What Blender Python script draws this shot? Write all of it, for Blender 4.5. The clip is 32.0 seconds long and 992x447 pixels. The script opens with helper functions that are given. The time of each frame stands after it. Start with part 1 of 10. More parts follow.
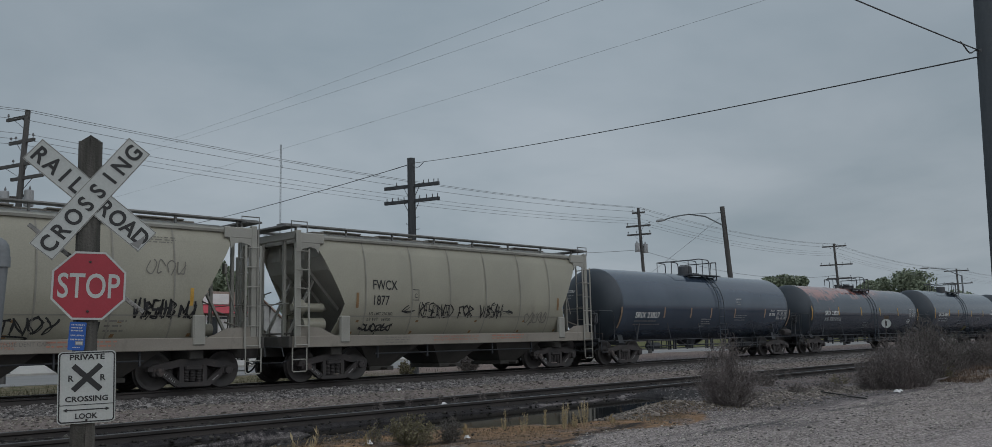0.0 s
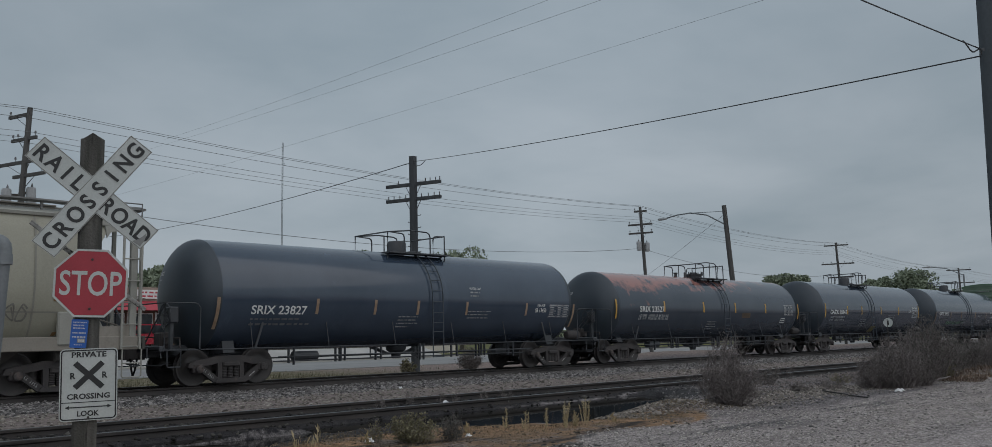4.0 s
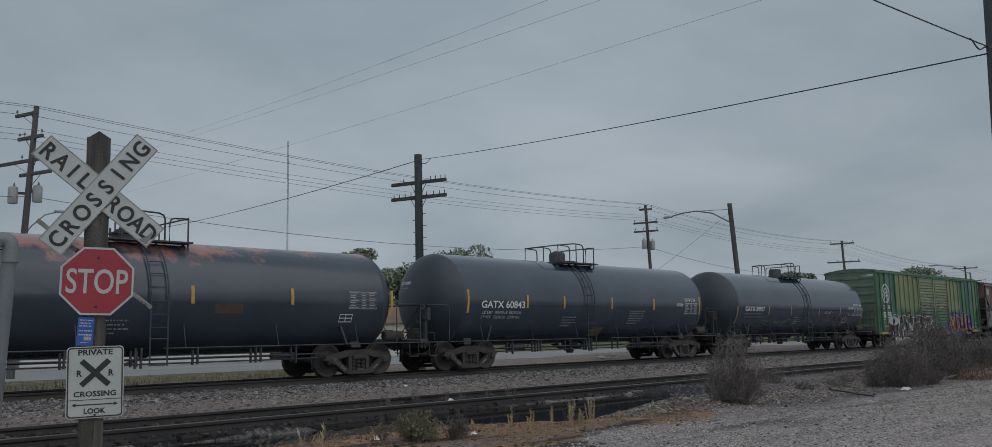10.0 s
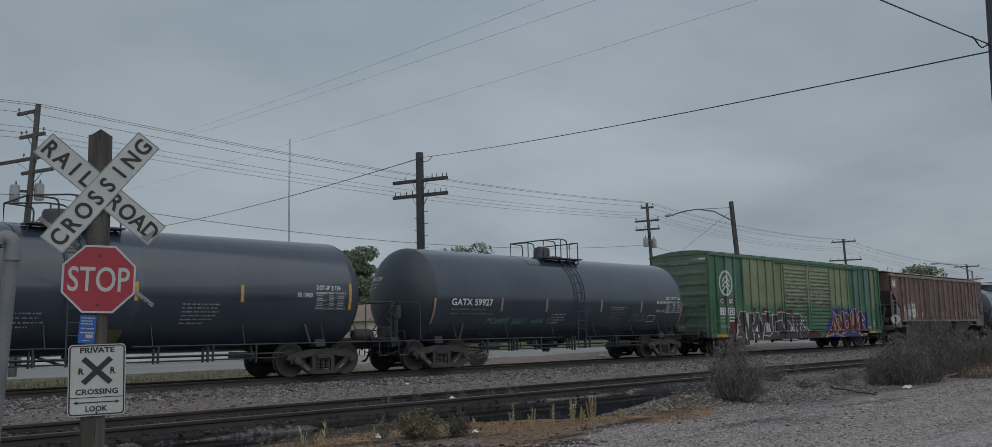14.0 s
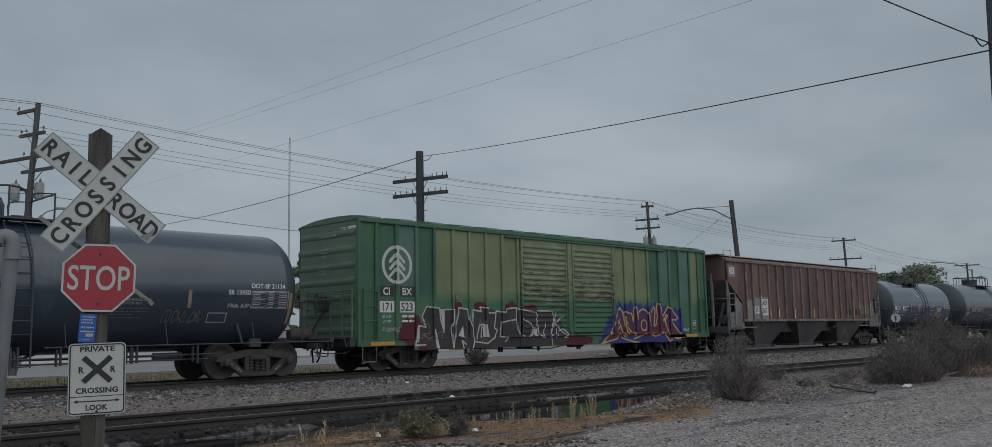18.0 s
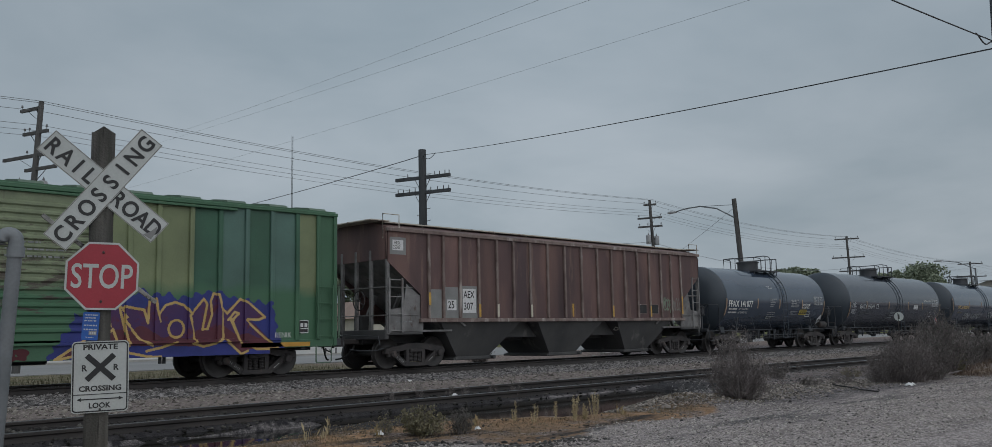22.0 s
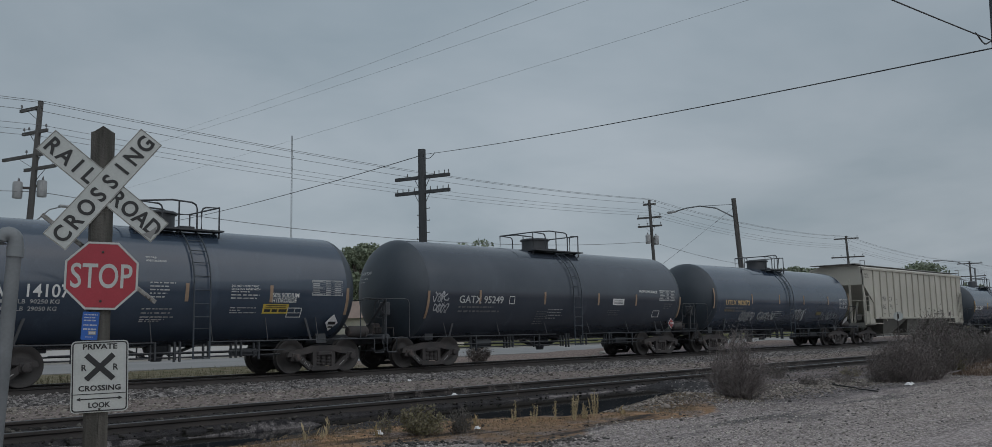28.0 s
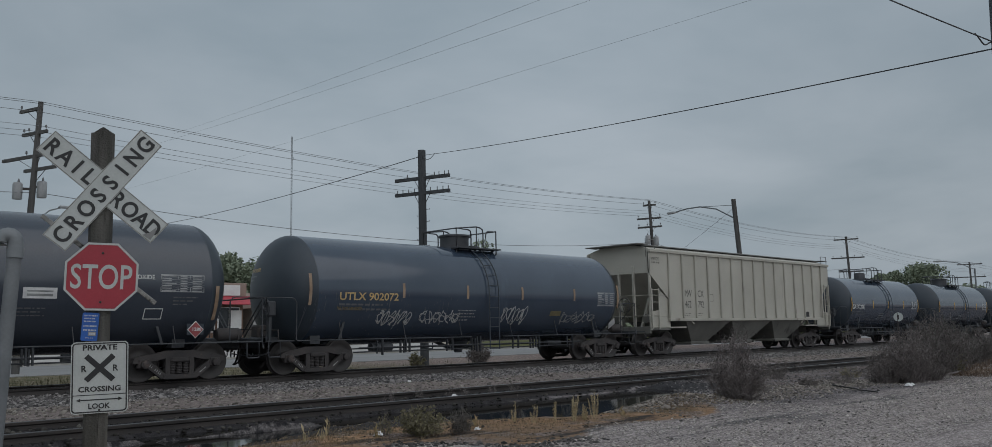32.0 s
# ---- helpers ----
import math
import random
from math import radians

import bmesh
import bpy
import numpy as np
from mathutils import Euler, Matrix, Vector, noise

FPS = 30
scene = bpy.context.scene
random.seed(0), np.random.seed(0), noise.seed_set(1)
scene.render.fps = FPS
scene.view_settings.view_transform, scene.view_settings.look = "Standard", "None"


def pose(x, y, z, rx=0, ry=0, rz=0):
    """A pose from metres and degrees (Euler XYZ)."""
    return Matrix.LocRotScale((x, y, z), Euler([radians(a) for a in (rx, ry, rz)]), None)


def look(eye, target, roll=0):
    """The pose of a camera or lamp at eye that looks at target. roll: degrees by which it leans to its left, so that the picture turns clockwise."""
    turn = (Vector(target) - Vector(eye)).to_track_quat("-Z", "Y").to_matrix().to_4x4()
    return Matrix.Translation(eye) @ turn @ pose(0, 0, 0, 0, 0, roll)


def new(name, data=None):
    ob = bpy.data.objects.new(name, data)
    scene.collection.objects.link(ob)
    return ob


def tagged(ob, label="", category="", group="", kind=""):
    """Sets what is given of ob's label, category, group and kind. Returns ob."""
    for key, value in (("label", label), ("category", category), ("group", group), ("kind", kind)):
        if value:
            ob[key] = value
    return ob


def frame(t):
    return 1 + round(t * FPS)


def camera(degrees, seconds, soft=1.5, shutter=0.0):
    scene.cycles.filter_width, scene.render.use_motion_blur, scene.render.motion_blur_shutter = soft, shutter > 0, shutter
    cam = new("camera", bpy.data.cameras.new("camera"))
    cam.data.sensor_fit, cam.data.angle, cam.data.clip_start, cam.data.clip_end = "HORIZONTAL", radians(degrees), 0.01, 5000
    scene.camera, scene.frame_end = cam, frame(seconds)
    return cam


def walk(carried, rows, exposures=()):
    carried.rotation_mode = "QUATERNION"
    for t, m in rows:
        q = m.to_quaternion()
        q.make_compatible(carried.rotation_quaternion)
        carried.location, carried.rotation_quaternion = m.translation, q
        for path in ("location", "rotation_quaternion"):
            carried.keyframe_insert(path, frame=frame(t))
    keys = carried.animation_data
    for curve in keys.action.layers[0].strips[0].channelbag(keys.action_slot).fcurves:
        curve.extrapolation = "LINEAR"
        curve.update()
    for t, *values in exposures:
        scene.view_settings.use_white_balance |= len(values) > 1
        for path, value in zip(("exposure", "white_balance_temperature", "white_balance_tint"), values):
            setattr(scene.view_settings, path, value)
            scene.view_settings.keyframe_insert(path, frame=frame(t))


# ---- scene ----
# The camera is held by hand at one spot: seconds, heading from the track's line, tilt and roll in degrees.
EYE = (0.0, 0.0, 1.296)
WAY = [
    (0, 43.894, 7.451, -1.318), (0.5, 43.904, 7.445, -1.314), (1, 43.917, 7.429, -1.273), (1.5, 43.935, 7.403, -1.233),
    (2, 43.954, 7.384, -1.223), (2.5, 43.964, 7.372, -1.226), (3, 43.964, 7.356, -1.22), (3.5, 43.968, 7.337, -1.2),
    (4.5, 44.049, 7.365, -1.205), (5.5, 44.088, 7.367, -1.192), (6, 44.138, 7.377, -1.197), (6.5, 44.18, 7.388, -1.195),
    (7, 44.217, 7.389, -1.191), (7.5, 44.256, 7.379, -1.181), (8, 44.293, 7.36, -1.171), (8.5, 44.314, 7.337, -1.177),
    (9, 44.322, 7.309, -1.188), (9.5, 44.328, 7.272, -1.177), (10, 44.342, 7.237, -1.158), (10.5, 44.359, 7.217, -1.158),
    (11, 44.375, 7.2, -1.169), (12, 44.421, 7.165, -1.149), (13, 44.436, 7.156, -1.137), (14, 44.436, 7.116, -1.133),
    (15, 44.426, 7.094, -1.119), (16, 44.42, 7.071, -1.109), (17, 44.41, 7.049, -1.097), (18, 44.44, 7.039, -1.133),
    (19, 44.476, 7.037, -1.133), (20, 44.503, 7.038, -1.109), (20.5, 44.523, 7.021, -1.102), (21, 44.556, 6.991, -1.099),
    (21.5, 44.588, 6.961, -1.097), (22, 44.61, 6.936, -1.096), (22.5, 44.627, 6.909, -1.096), (23, 44.65, 6.878, -1.081),
    (23.5, 44.67, 6.862, -1.075), (24, 44.679, 6.865, -1.083), (25, 44.674, 6.877, -1.088), (26, 44.64, 6.889, -1.093),
    (27, 44.612, 6.9, -1.095), (28, 44.583, 6.915, -1.099), (29, 44.547, 6.904, -1.087), (30, 44.527, 6.922, -1.093),
    (31, 44.527, 6.951, -1.069), (32, 44.578, 6.968, -1.112),
]


def aim(heading, tilt, roll):
    a, b = radians(heading), radians(tilt)
    way = Vector((math.cos(a) * math.cos(b), math.sin(a) * math.cos(b), math.sin(b)))
    return look(EYE, Vector(EYE) + way * 10, roll)


cam = camera(57.846, 32.0, soft=0.72)
# the camera brightens its picture a little while the dark green and brown cars pass
walk(cam, [(t, aim(h, p, r)) for t, h, p, r in WAY], [(0, -0.03), (6, 0.0), (18.5, 0.0), (20.5, 0.07), (23.3, 0.06), (25.0, 0.01), (32, 0.0)])

YC, YS = 21.725, 11.356     # centre lines of the main track and of the siding
ZR = 0.30                 # top of the main track's rails
# How far the train has rolled, in metres: it gathers speed slowly.
SPEED = [(0, 4.120), (8, 4.355), (16, 4.580), (24, 4.866), (32, 5.072)]


def rolled(t):
    """Metres rolled since 19 s, with the speed drawn straight between its knots."""
    def upto(s):
        d = 0.0
        for (t0, v0), (t1, v1) in zip(SPEED, SPEED[1:]):
            if s <= t0:
                break
            e = min(s, t1)
            d += (e - t0) * (v0 + (v0 + (v1 - v0) * (e - t0) / (t1 - t0))) / 2
        return d
    return upto(t) - upto(19.0)


# ---- world and light: a grey overcast afternoon ----
def link(tree, a, b):
    tree.links.new(a, b)


def make_world():
    world = bpy.data.worlds.new("overcast_sky")
    world.use_nodes = True
    scene.world = world
    tree = world.node_tree
    tree.nodes.clear()
    out = tree.nodes.new("ShaderNodeOutputWorld")
    back = tree.nodes.new("ShaderNodeBackground")
    sky = tree.nodes.new("ShaderNodeTexSky")
    sky.sky_type, sky.sun_disc = "NISHITA", False
    sky.sun_elevation, sky.sun_rotation = radians(52), radians(150)
    sky.air_density, sky.dust_density = 1.5, 4.0
    dim = tree.nodes.new("ShaderNodeVectorMath")
    dim.operation = "SCALE"
    dim.inputs["Scale"].default_value = 0.09
    link(tree, sky.outputs[0], dim.inputs[0])
    co = tree.nodes.new("ShaderNodeTexCoord")
    xyz = tree.nodes.new("ShaderNodeSeparateXYZ")
    link(tree, co.outputs["Generated"], xyz.inputs[0])
    lift = tree.nodes.new("ShaderNodeMath")
    lift.operation = "ADD"
    lift.inputs[1].default_value = 0.22
    link(tree, xyz.outputs[2], lift.inputs[0])
    flat = tree.nodes.new("ShaderNodeCombineXYZ")
    for i in range(2):
        div = tree.nodes.new("ShaderNodeMath")
        div.operation = "DIVIDE"
        link(tree, xyz.outputs[i], div.inputs[0])
        link(tree, lift.outputs[0], div.inputs[1])
        link(tree, div.outputs[0], flat.inputs[i])
    big = tree.nodes.new("ShaderNodeTexNoise")
    big.inputs["Scale"].default_value, big.inputs["Detail"].default_value = 1.1, 5.0
    big.inputs["Roughness"].default_value = 0.52
    big.inputs["Distortion"].default_value = 0.25
    link(tree, flat.outputs[0], big.inputs["Vector"])
    ramp = tree.nodes.new("ShaderNodeValToRGB")
    ramp.color_ramp.elements[0].position, ramp.color_ramp.elements[1].position = 0.30, 0.72
    ramp.color_ramp.elements[0].color = (0.262, 0.322, 0.372, 1)
    ramp.color_ramp.elements[1].color = (0.405, 0.458, 0.510, 1)
    link(tree, big.outputs["Fac"], ramp.inputs[0])
    # the cloud is a little paler higher up
    low = tree.nodes.new("ShaderNodeMapRange")
    low.inputs["From Min"].default_value, low.inputs["From Max"].default_value = 0.0, 0.45
    low.inputs["To Min"].default_value, low.inputs["To Max"].default_value = 1.0, 1.03
    link(tree, xyz.outputs[2], low.inputs["Value"])
    pale = tree.nodes.new("ShaderNodeVectorMath")
    pale.operation = "SCALE"
    link(tree, ramp.outputs[0], pale.inputs[0])
    link(tree, low.outputs[0], pale.inputs["Scale"])
    # a heavier bank of cloud low down along the line
    east = tree.nodes.new("ShaderNodeMapRange")
    east.interpolation_type = "SMOOTHSTEP"
    east.inputs["From Min"].default_value, east.inputs["From Max"].default_value = 0.74, 0.96
    east.inputs["To Min"].default_value, east.inputs["To Max"].default_value = 1.0, 0.90
    link(tree, xyz.outputs[0], east.inputs["Value"])
    west = tree.nodes.new("ShaderNodeMapRange")
    west.interpolation_type = "SMOOTHSTEP"
    west.inputs["From Min"].default_value, west.inputs["From Max"].default_value = 0.25, 0.60
    west.inputs["To Min"].default_value = 0.91
    link(tree, xyz.outputs[0], west.inputs["Value"])
    both = tree.nodes.new("ShaderNodeMath")
    both.operation = "MULTIPLY"
    link(tree, east.outputs[0], both.inputs[0])
    link(tree, west.outputs[0], both.inputs[1])
    bank = tree.nodes.new("ShaderNodeVectorMath")
    bank.operation = "SCALE"
    link(tree, pale.outputs[0], bank.inputs[0])
    link(tree, both.outputs[0], bank.inputs["Scale"])
    pale = bank
    mix = tree.nodes.new("ShaderNodeMix")
    mix.data_type = "RGBA"
    mix.inputs["Factor"].default_value = 0.93
    link(tree, dim.outputs[0], mix.inputs["A"])
    link(tree, pale.outputs[0], mix.inputs["B"])
    link(tree, mix.outputs["Result"], back.inputs[0])
    back.inputs[1].default_value = 1.0
    link(tree, back.outputs[0], out.inputs[0])


make_world()
sun_data = bpy.data.lights.new("sun", "SUN")
sun_data.energy, sun_data.angle, sun_data.color = 0.85, radians(110), (1.0, 0.975, 0.97)
sun = new("sun", sun_data)
sun.matrix_world = look((0, 0, 40), (14, 36, 0))
scene.view_settings.exposure = 0.0


# ---- materials ----
def surface(name, colours, scale=3.0, rough=0.7, metal=0.0, bump=0.15, fine=40.0, second=None, edge=0.5, streak=0.0,
            spec=0.5, stretch=(1, 1, 1), coords="Object", soften=0.1, per_object=0.0, speck=0.07):
    """A worn surface: two or three tones mixed by broad noise, fine grain in tone and relief, and a second tone (dirt, rust)
    where a stretched noise rises above edge."""
    m = bpy.data.materials.new(name)
    m.use_nodes = True
    t = m.node_tree
    bsdf = t.nodes["Principled BSDF"]
    bsdf.inputs["Metallic"].default_value = metal
    bsdf.inputs["Specular IOR Level"].default_value = spec
    co = t.nodes.new("ShaderNodeTexCoord")
    grow = t.nodes.new("ShaderNodeMapping")
    grow.inputs["Scale"].default_value = stretch
    link(t, co.outputs[coords], grow.inputs[0])
    broad = t.nodes.new("ShaderNodeTexNoise")
    broad.inputs["Scale"].default_value, broad.inputs["Detail"].default_value = scale, 6.0
    link(t, grow.outputs[0], broad.inputs["Vector"])
    ramp = t.nodes.new("ShaderNodeValToRGB")
    e = ramp.color_ramp.elements
    e[0].position, e[1].position = 0.32, 0.68
    e[0].color, e[1].color = (*colours[0], 1), (*colours[-1], 1)
    for k, c in enumerate(colours[1:-1]):
        e.new(0.32 + 0.36 * (k + 1) / (len(colours) - 1)).color = (*c, 1)
    link(t, broad.outputs["Fac"], ramp.inputs[0])
    grain = t.nodes.new("ShaderNodeTexNoise")
    grain.inputs["Scale"].default_value, grain.inputs["Detail"].default_value = fine, 4.0
    link(t, co.outputs[coords], grain.inputs["Vector"])
    tone = t.nodes.new("ShaderNodeMapRange")
    tone.inputs["From Min"].default_value, tone.inputs["From Max"].default_value = 0.25, 0.75
    tone.inputs["To Min"].default_value, tone.inputs["To Max"].default_value = 1 - speck, 1 + speck
    link(t, grain.outputs["Fac"], tone.inputs["Value"])
    mul = t.nodes.new("ShaderNodeVectorMath")
    mul.operation = "SCALE"
    link(t, ramp.outputs[0], mul.inputs[0])
    link(t, tone.outputs[0], mul.inputs["Scale"])
    last = mul.outputs[0]
    if per_object:
        info = t.nodes.new("ShaderNodeObjectInfo")
        vary = t.nodes.new("ShaderNodeMapRange")
        vary.inputs["To Min"].default_value, vary.inputs["To Max"].default_value = 1 - per_object, 1 + per_object
        link(t, info.outputs["Random"], vary.inputs["Value"])
        again = t.nodes.new("ShaderNodeVectorMath")
        again.operation = "SCALE"
        link(t, last, again.inputs[0])
        link(t, vary.outputs[0], again.inputs["Scale"])
        last = again.outputs[0]
    if second:
        dirt = t.nodes.new("ShaderNodeTexNoise")
        dirt.inputs["Scale"].default_value, dirt.inputs["Detail"].default_value = scale * 1.7, 8.0
        dirt.inputs["Roughness"].default_value = 0.65
        run = t.nodes.new("ShaderNodeMapping")
        run.inputs["Scale"].default_value = (1, 1, 1 - streak)
        run.inputs["Location"].default_value = (7.3, 2.1, 4.4)
        link(t, co.outputs[coords], run.inputs[0])
        link(t, run.outputs[0], dirt.inputs["Vector"])
        mask = t.nodes.new("ShaderNodeMapRange")
        mask.inputs["From Min"].default_value, mask.inputs["From Max"].default_value = edge, edge + soften
        link(t, dirt.outputs["Fac"], mask.inputs["Value"])
        mix = t.nodes.new("ShaderNodeMix")
        mix.data_type = "RGBA"
        link(t, mask.outputs[0], mix.inputs["Factor"])
        link(t, last, mix.inputs["A"])
        mix.inputs["B"].default_value = (*second, 1)
        last = mix.outputs["Result"]
    link(t, last, bsdf.inputs["Base Color"])
    rr = t.nodes.new("ShaderNodeMapRange")
    rr.inputs["To Min"].default_value, rr.inputs["To Max"].default_value = max(rough - 0.12, 0.02), min(rough + 0.15, 1)
    link(t, broad.outputs["Fac"], rr.inputs["Value"])
    link(t, rr.outputs[0], bsdf.inputs["Roughness"])
    if bump:
        bp = t.nodes.new("ShaderNodeBump")
        bp.inputs["Strength"].default_value, bp.inputs["Distance"].default_value = bump, 0.02
        link(t, grain.outputs["Fac"], bp.inputs["Height"])
        link(t, bp.outputs[0], bsdf.inputs["Normal"])
    return m


def tank_paint(name, dark, light, rust=None, rust_from=0.55, rust_span=(-99, 99), gloss=0.13):
    """Black tank paint with grime in long runs; where rust is given, faded primer shows on the crown of the tank."""
    m = surface(name, [dark, light], 0.5, gloss, 0, 0.012, 30, (light[0] * 1.7, light[1] * 1.65, light[2] * 1.6), 0.60, 0.75, 0.85, soften=0.25)
    bsdf = m.node_tree.nodes["Principled BSDF"]
    bsdf.inputs["Specular IOR Level"].default_value = 0.62
    bsdf.inputs["Coat Weight"].default_value, bsdf.inputs["Coat Roughness"].default_value = 0.30 if gloss < 0.11 else 0.16, 0.04
    if rust:
        t = m.node_tree
        was = bsdf.inputs["Base Color"].links[0].from_socket
        co = t.nodes.new("ShaderNodeTexCoord")
        sep = t.nodes.new("ShaderNodeSeparateXYZ")
        link(t, co.outputs["Object"], sep.inputs[0])
        n = t.nodes.new("ShaderNodeTexNoise")
        n.inputs["Scale"].default_value, n.inputs["Detail"].default_value = 0.9, 9.0
        n.inputs["Roughness"].default_value = 0.66
        link(t, co.outputs["Object"], n.inputs["Vector"])
        up = t.nodes.new("ShaderNodeMapRange")
        up.inputs["From Min"].default_value, up.inputs["From Max"].default_value = rust_from, 1.5
        up.inputs["To Max"].default_value = 0.42
        link(t, sep.outputs[2], up.inputs["Value"])
        far = t.nodes.new("ShaderNodeMapRange")
        far.inputs["From Min"].default_value, far.inputs["From Max"].default_value = rust_span[0], rust_span[1]
        far.inputs["To Min"].default_value, far.inputs["To Max"].default_value = 0.17, -0.10
        link(t, sep.outputs[0], far.inputs["Value"])
        add = t.nodes.new("ShaderNodeMath")
        link(t, n.outputs["Fac"], add.inputs[0])
        link(t, up.outputs[0], add.inputs[1])
        both = t.nodes.new("ShaderNodeMath")
        link(t, add.outputs[0], both.inputs[0])
        link(t, far.outputs[0], both.inputs[1])
        mask = t.nodes.new("ShaderNodeMapRange")
        mask.inputs["From Min"].default_value, mask.inputs["From Max"].default_value = 0.74, 0.86
        mask.inputs["To Max"].default_value = 0.9
        link(t, both.outputs[0], mask.inputs["Value"])
        mix = t.nodes.new("ShaderNodeMix")
        mix.data_type = "RGBA"
        link(t, mask.outputs[0], mix.inputs["Factor"])
        link(t, was, mix.inputs["A"])
        mix.inputs["B"].default_value = (*rust, 1)
        link(t, mix.outputs["Result"], bsdf.inputs["Base Color"])
    return m


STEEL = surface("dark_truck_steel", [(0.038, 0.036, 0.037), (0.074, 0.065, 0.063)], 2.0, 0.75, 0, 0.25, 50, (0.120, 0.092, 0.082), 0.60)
WHEEL = surface("rusty_wheel_steel", [(0.034, 0.032, 0.032), (0.062, 0.056, 0.054)], 3.0, 0.5, 0.2, 0.15, 40)
BLACK = surface("black_painted_steel", [(0.036, 0.040, 0.046), (0.062, 0.066, 0.073)], 2.0, 0.5, 0, 0.05, 40, (0.075, 0.07, 0.066), 0.64)
HOSE = surface("black_rubber_hose", [(0.01, 0.01, 0.01), (0.02, 0.02, 0.02)], 5, 0.8)
WHITE_INK = surface("white_stencil_paint", [(0.62, 0.63, 0.62), (0.74, 0.75, 0.73)], 3, 0.7, 0, 0)
DIM_INK = surface("worn_white_stencil_paint", [(0.16, 0.17, 0.17), (0.34, 0.35, 0.35)], 4, 0.7, 0, 0)
YELLOW = surface("yellow_reflector_strip", [(0.46, 0.265, 0.045), (0.60, 0.36, 0.075)], 5, 0.45, 0, 0)
PALE = surface("white_reflector_strip", [(0.50, 0.46, 0.36), (0.62, 0.58, 0.48)], 5, 0.45, 0, 0)
BLACK_INK = surface("black_spray_paint", [(0.015, 0.015, 0.016), (0.04, 0.04, 0.042)], 5, 0.7, 0, 0)


# ---- mesh building ----
class Shape:
    """Collects faces for one mesh."""

    def __init__(self):
        self.v, self.f = [], []

    def add(self, verts, faces):
        n = len(self.v)
        self.v += [tuple(p) for p in verts]
        self.f += [tuple(i + n for i in q) for q in faces]
        return self

    def box(self, x0, x1, y0, y1, z0, z1, bev=0.0, m=None):
        if bev:
            b = min(bev, (x1 - x0) * 0.45, (y1 - y0) * 0.45, (z1 - z0) * 0.45)
            bm = bmesh.new()
            bmesh.ops.create_cube(bm, size=1.0)
            for q in bm.verts:
                q.co = ((x0 + x1) / 2 + q.co.x * (x1 - x0), (y0 + y1) / 2 + q.co.y * (y1 - y0), (z0 + z1) / 2 + q.co.z * (z1 - z0))
            bmesh.ops.bevel(bm, geom=bm.edges[:], offset=b, segments=1, profile=0.5, affect="EDGES")
            bm.verts.index_update()
            vs, fs = [q.co.copy() for q in bm.verts], [[q.index for q in fc.verts] for fc in bm.faces]
            bm.free()
        else:
            vs = [Vector((x, y, z)) for x in (x0, x1) for y in (y0, y1) for z in (z0, z1)]
            fs = [(0, 1, 3, 2), (4, 6, 7, 5), (0, 4, 5, 1), (2, 3, 7, 6), (0, 2, 6, 4), (1, 5, 7, 3)]
        if m is not None:
            vs = [m @ q for q in vs]
        return self.add(vs, fs)

    def bar(self, a, b, w, h, up=(0, 0, 1)):
        """A square bar from a to b, w wide and h high."""
        a, b = Vector(a), Vector(b)
        d = (b - a).normalized()
        u = Vector(up)
        s = d.cross(u)
        if s.length < 1e-4:
            s = d.cross(Vector((1, 0, 0)))
        s.normalize()
        u = s.cross(d)
        q = [p + s * (w / 2) * i + u * (h / 2) * j for p in (a, b) for i, j in ((-1, -1), (1, -1), (1, 1), (-1, 1))]
        return self.add(q, [(0, 1, 2, 3), (7, 6, 5, 4), (0, 4, 5, 1), (1, 5, 6, 2), (2, 6, 7, 3), (3, 7, 4, 0)])

    def tube(self, path, r, n=6, closed=False):
        path = [Vector(q) for q in path]
        rings = []
        k = len(path)
        for i, q in enumerate(path):
            if closed:
                d = path[(i + 1) % k] - path[i - 1]
            else:
                d = path[min(i + 1, k - 1)] - path[max(i - 1, 0)]
            d.normalize()
            s = d.cross(Vector((0.02, 0.03, 1)))
            if s.length < 0.05:
                s = d.cross(Vector((1, 0, 0)))
            s.normalize()
            u = s.cross(d)
            rr = r[i] if isinstance(r, (list, tuple)) else r
            rings.append([q + (s * math.cos(a) + u * math.sin(a)) * rr for a in (2 * math.pi * j / n for j in range(n))])
        vs = [q for ring in rings for q in ring]
        fs = []
        for i in range(k if closed else k - 1):
            for j in range(n):
                a, b = i * n + j, i * n + (j + 1) % n
                c, d = ((i + 1) % k) * n + (j + 1) % n, ((i + 1) % k) * n + j
                fs.append((a, b, c, d))
        if not closed:
            fs += [tuple(range(n))[::-1], tuple(range((k - 1) * n, k * n))]
        return self.add(vs, fs)

    def lathe(self, profile, n=24, axis="x", at=(0, 0, 0), arc=(0, 2 * math.pi)):
        """Turns (along, radius) pairs about an axis through at."""
        full = abs(arc[1] - arc[0] - 2 * math.pi) < 1e-6
        cnt = n if full else n + 1
        vs = []
        for s, r in profile:
            for j in range(cnt):
                a = arc[0] + (arc[1] - arc[0]) * j / n
                c, d = r * math.cos(a), r * math.sin(a)
                q = {"x": (s, c, d), "y": (c, s, d), "z": (c, d, s)}[axis]
                vs.append((q[0] + at[0], q[1] + at[1], q[2] + at[2]))
        fs = []
        for i in range(len(profile) - 1):
            for j in range(cnt if full else n):
                a, b = i * cnt + j, i * cnt + (j + 1) % cnt
                fs.append((a, b, b + cnt, a + cnt) if axis != "y" else (a, a + cnt, b + cnt, b))
        return self.add(vs, fs)

    def cyl(self, a, b, r, n=12):
        return self.tube([a, b], r, n)

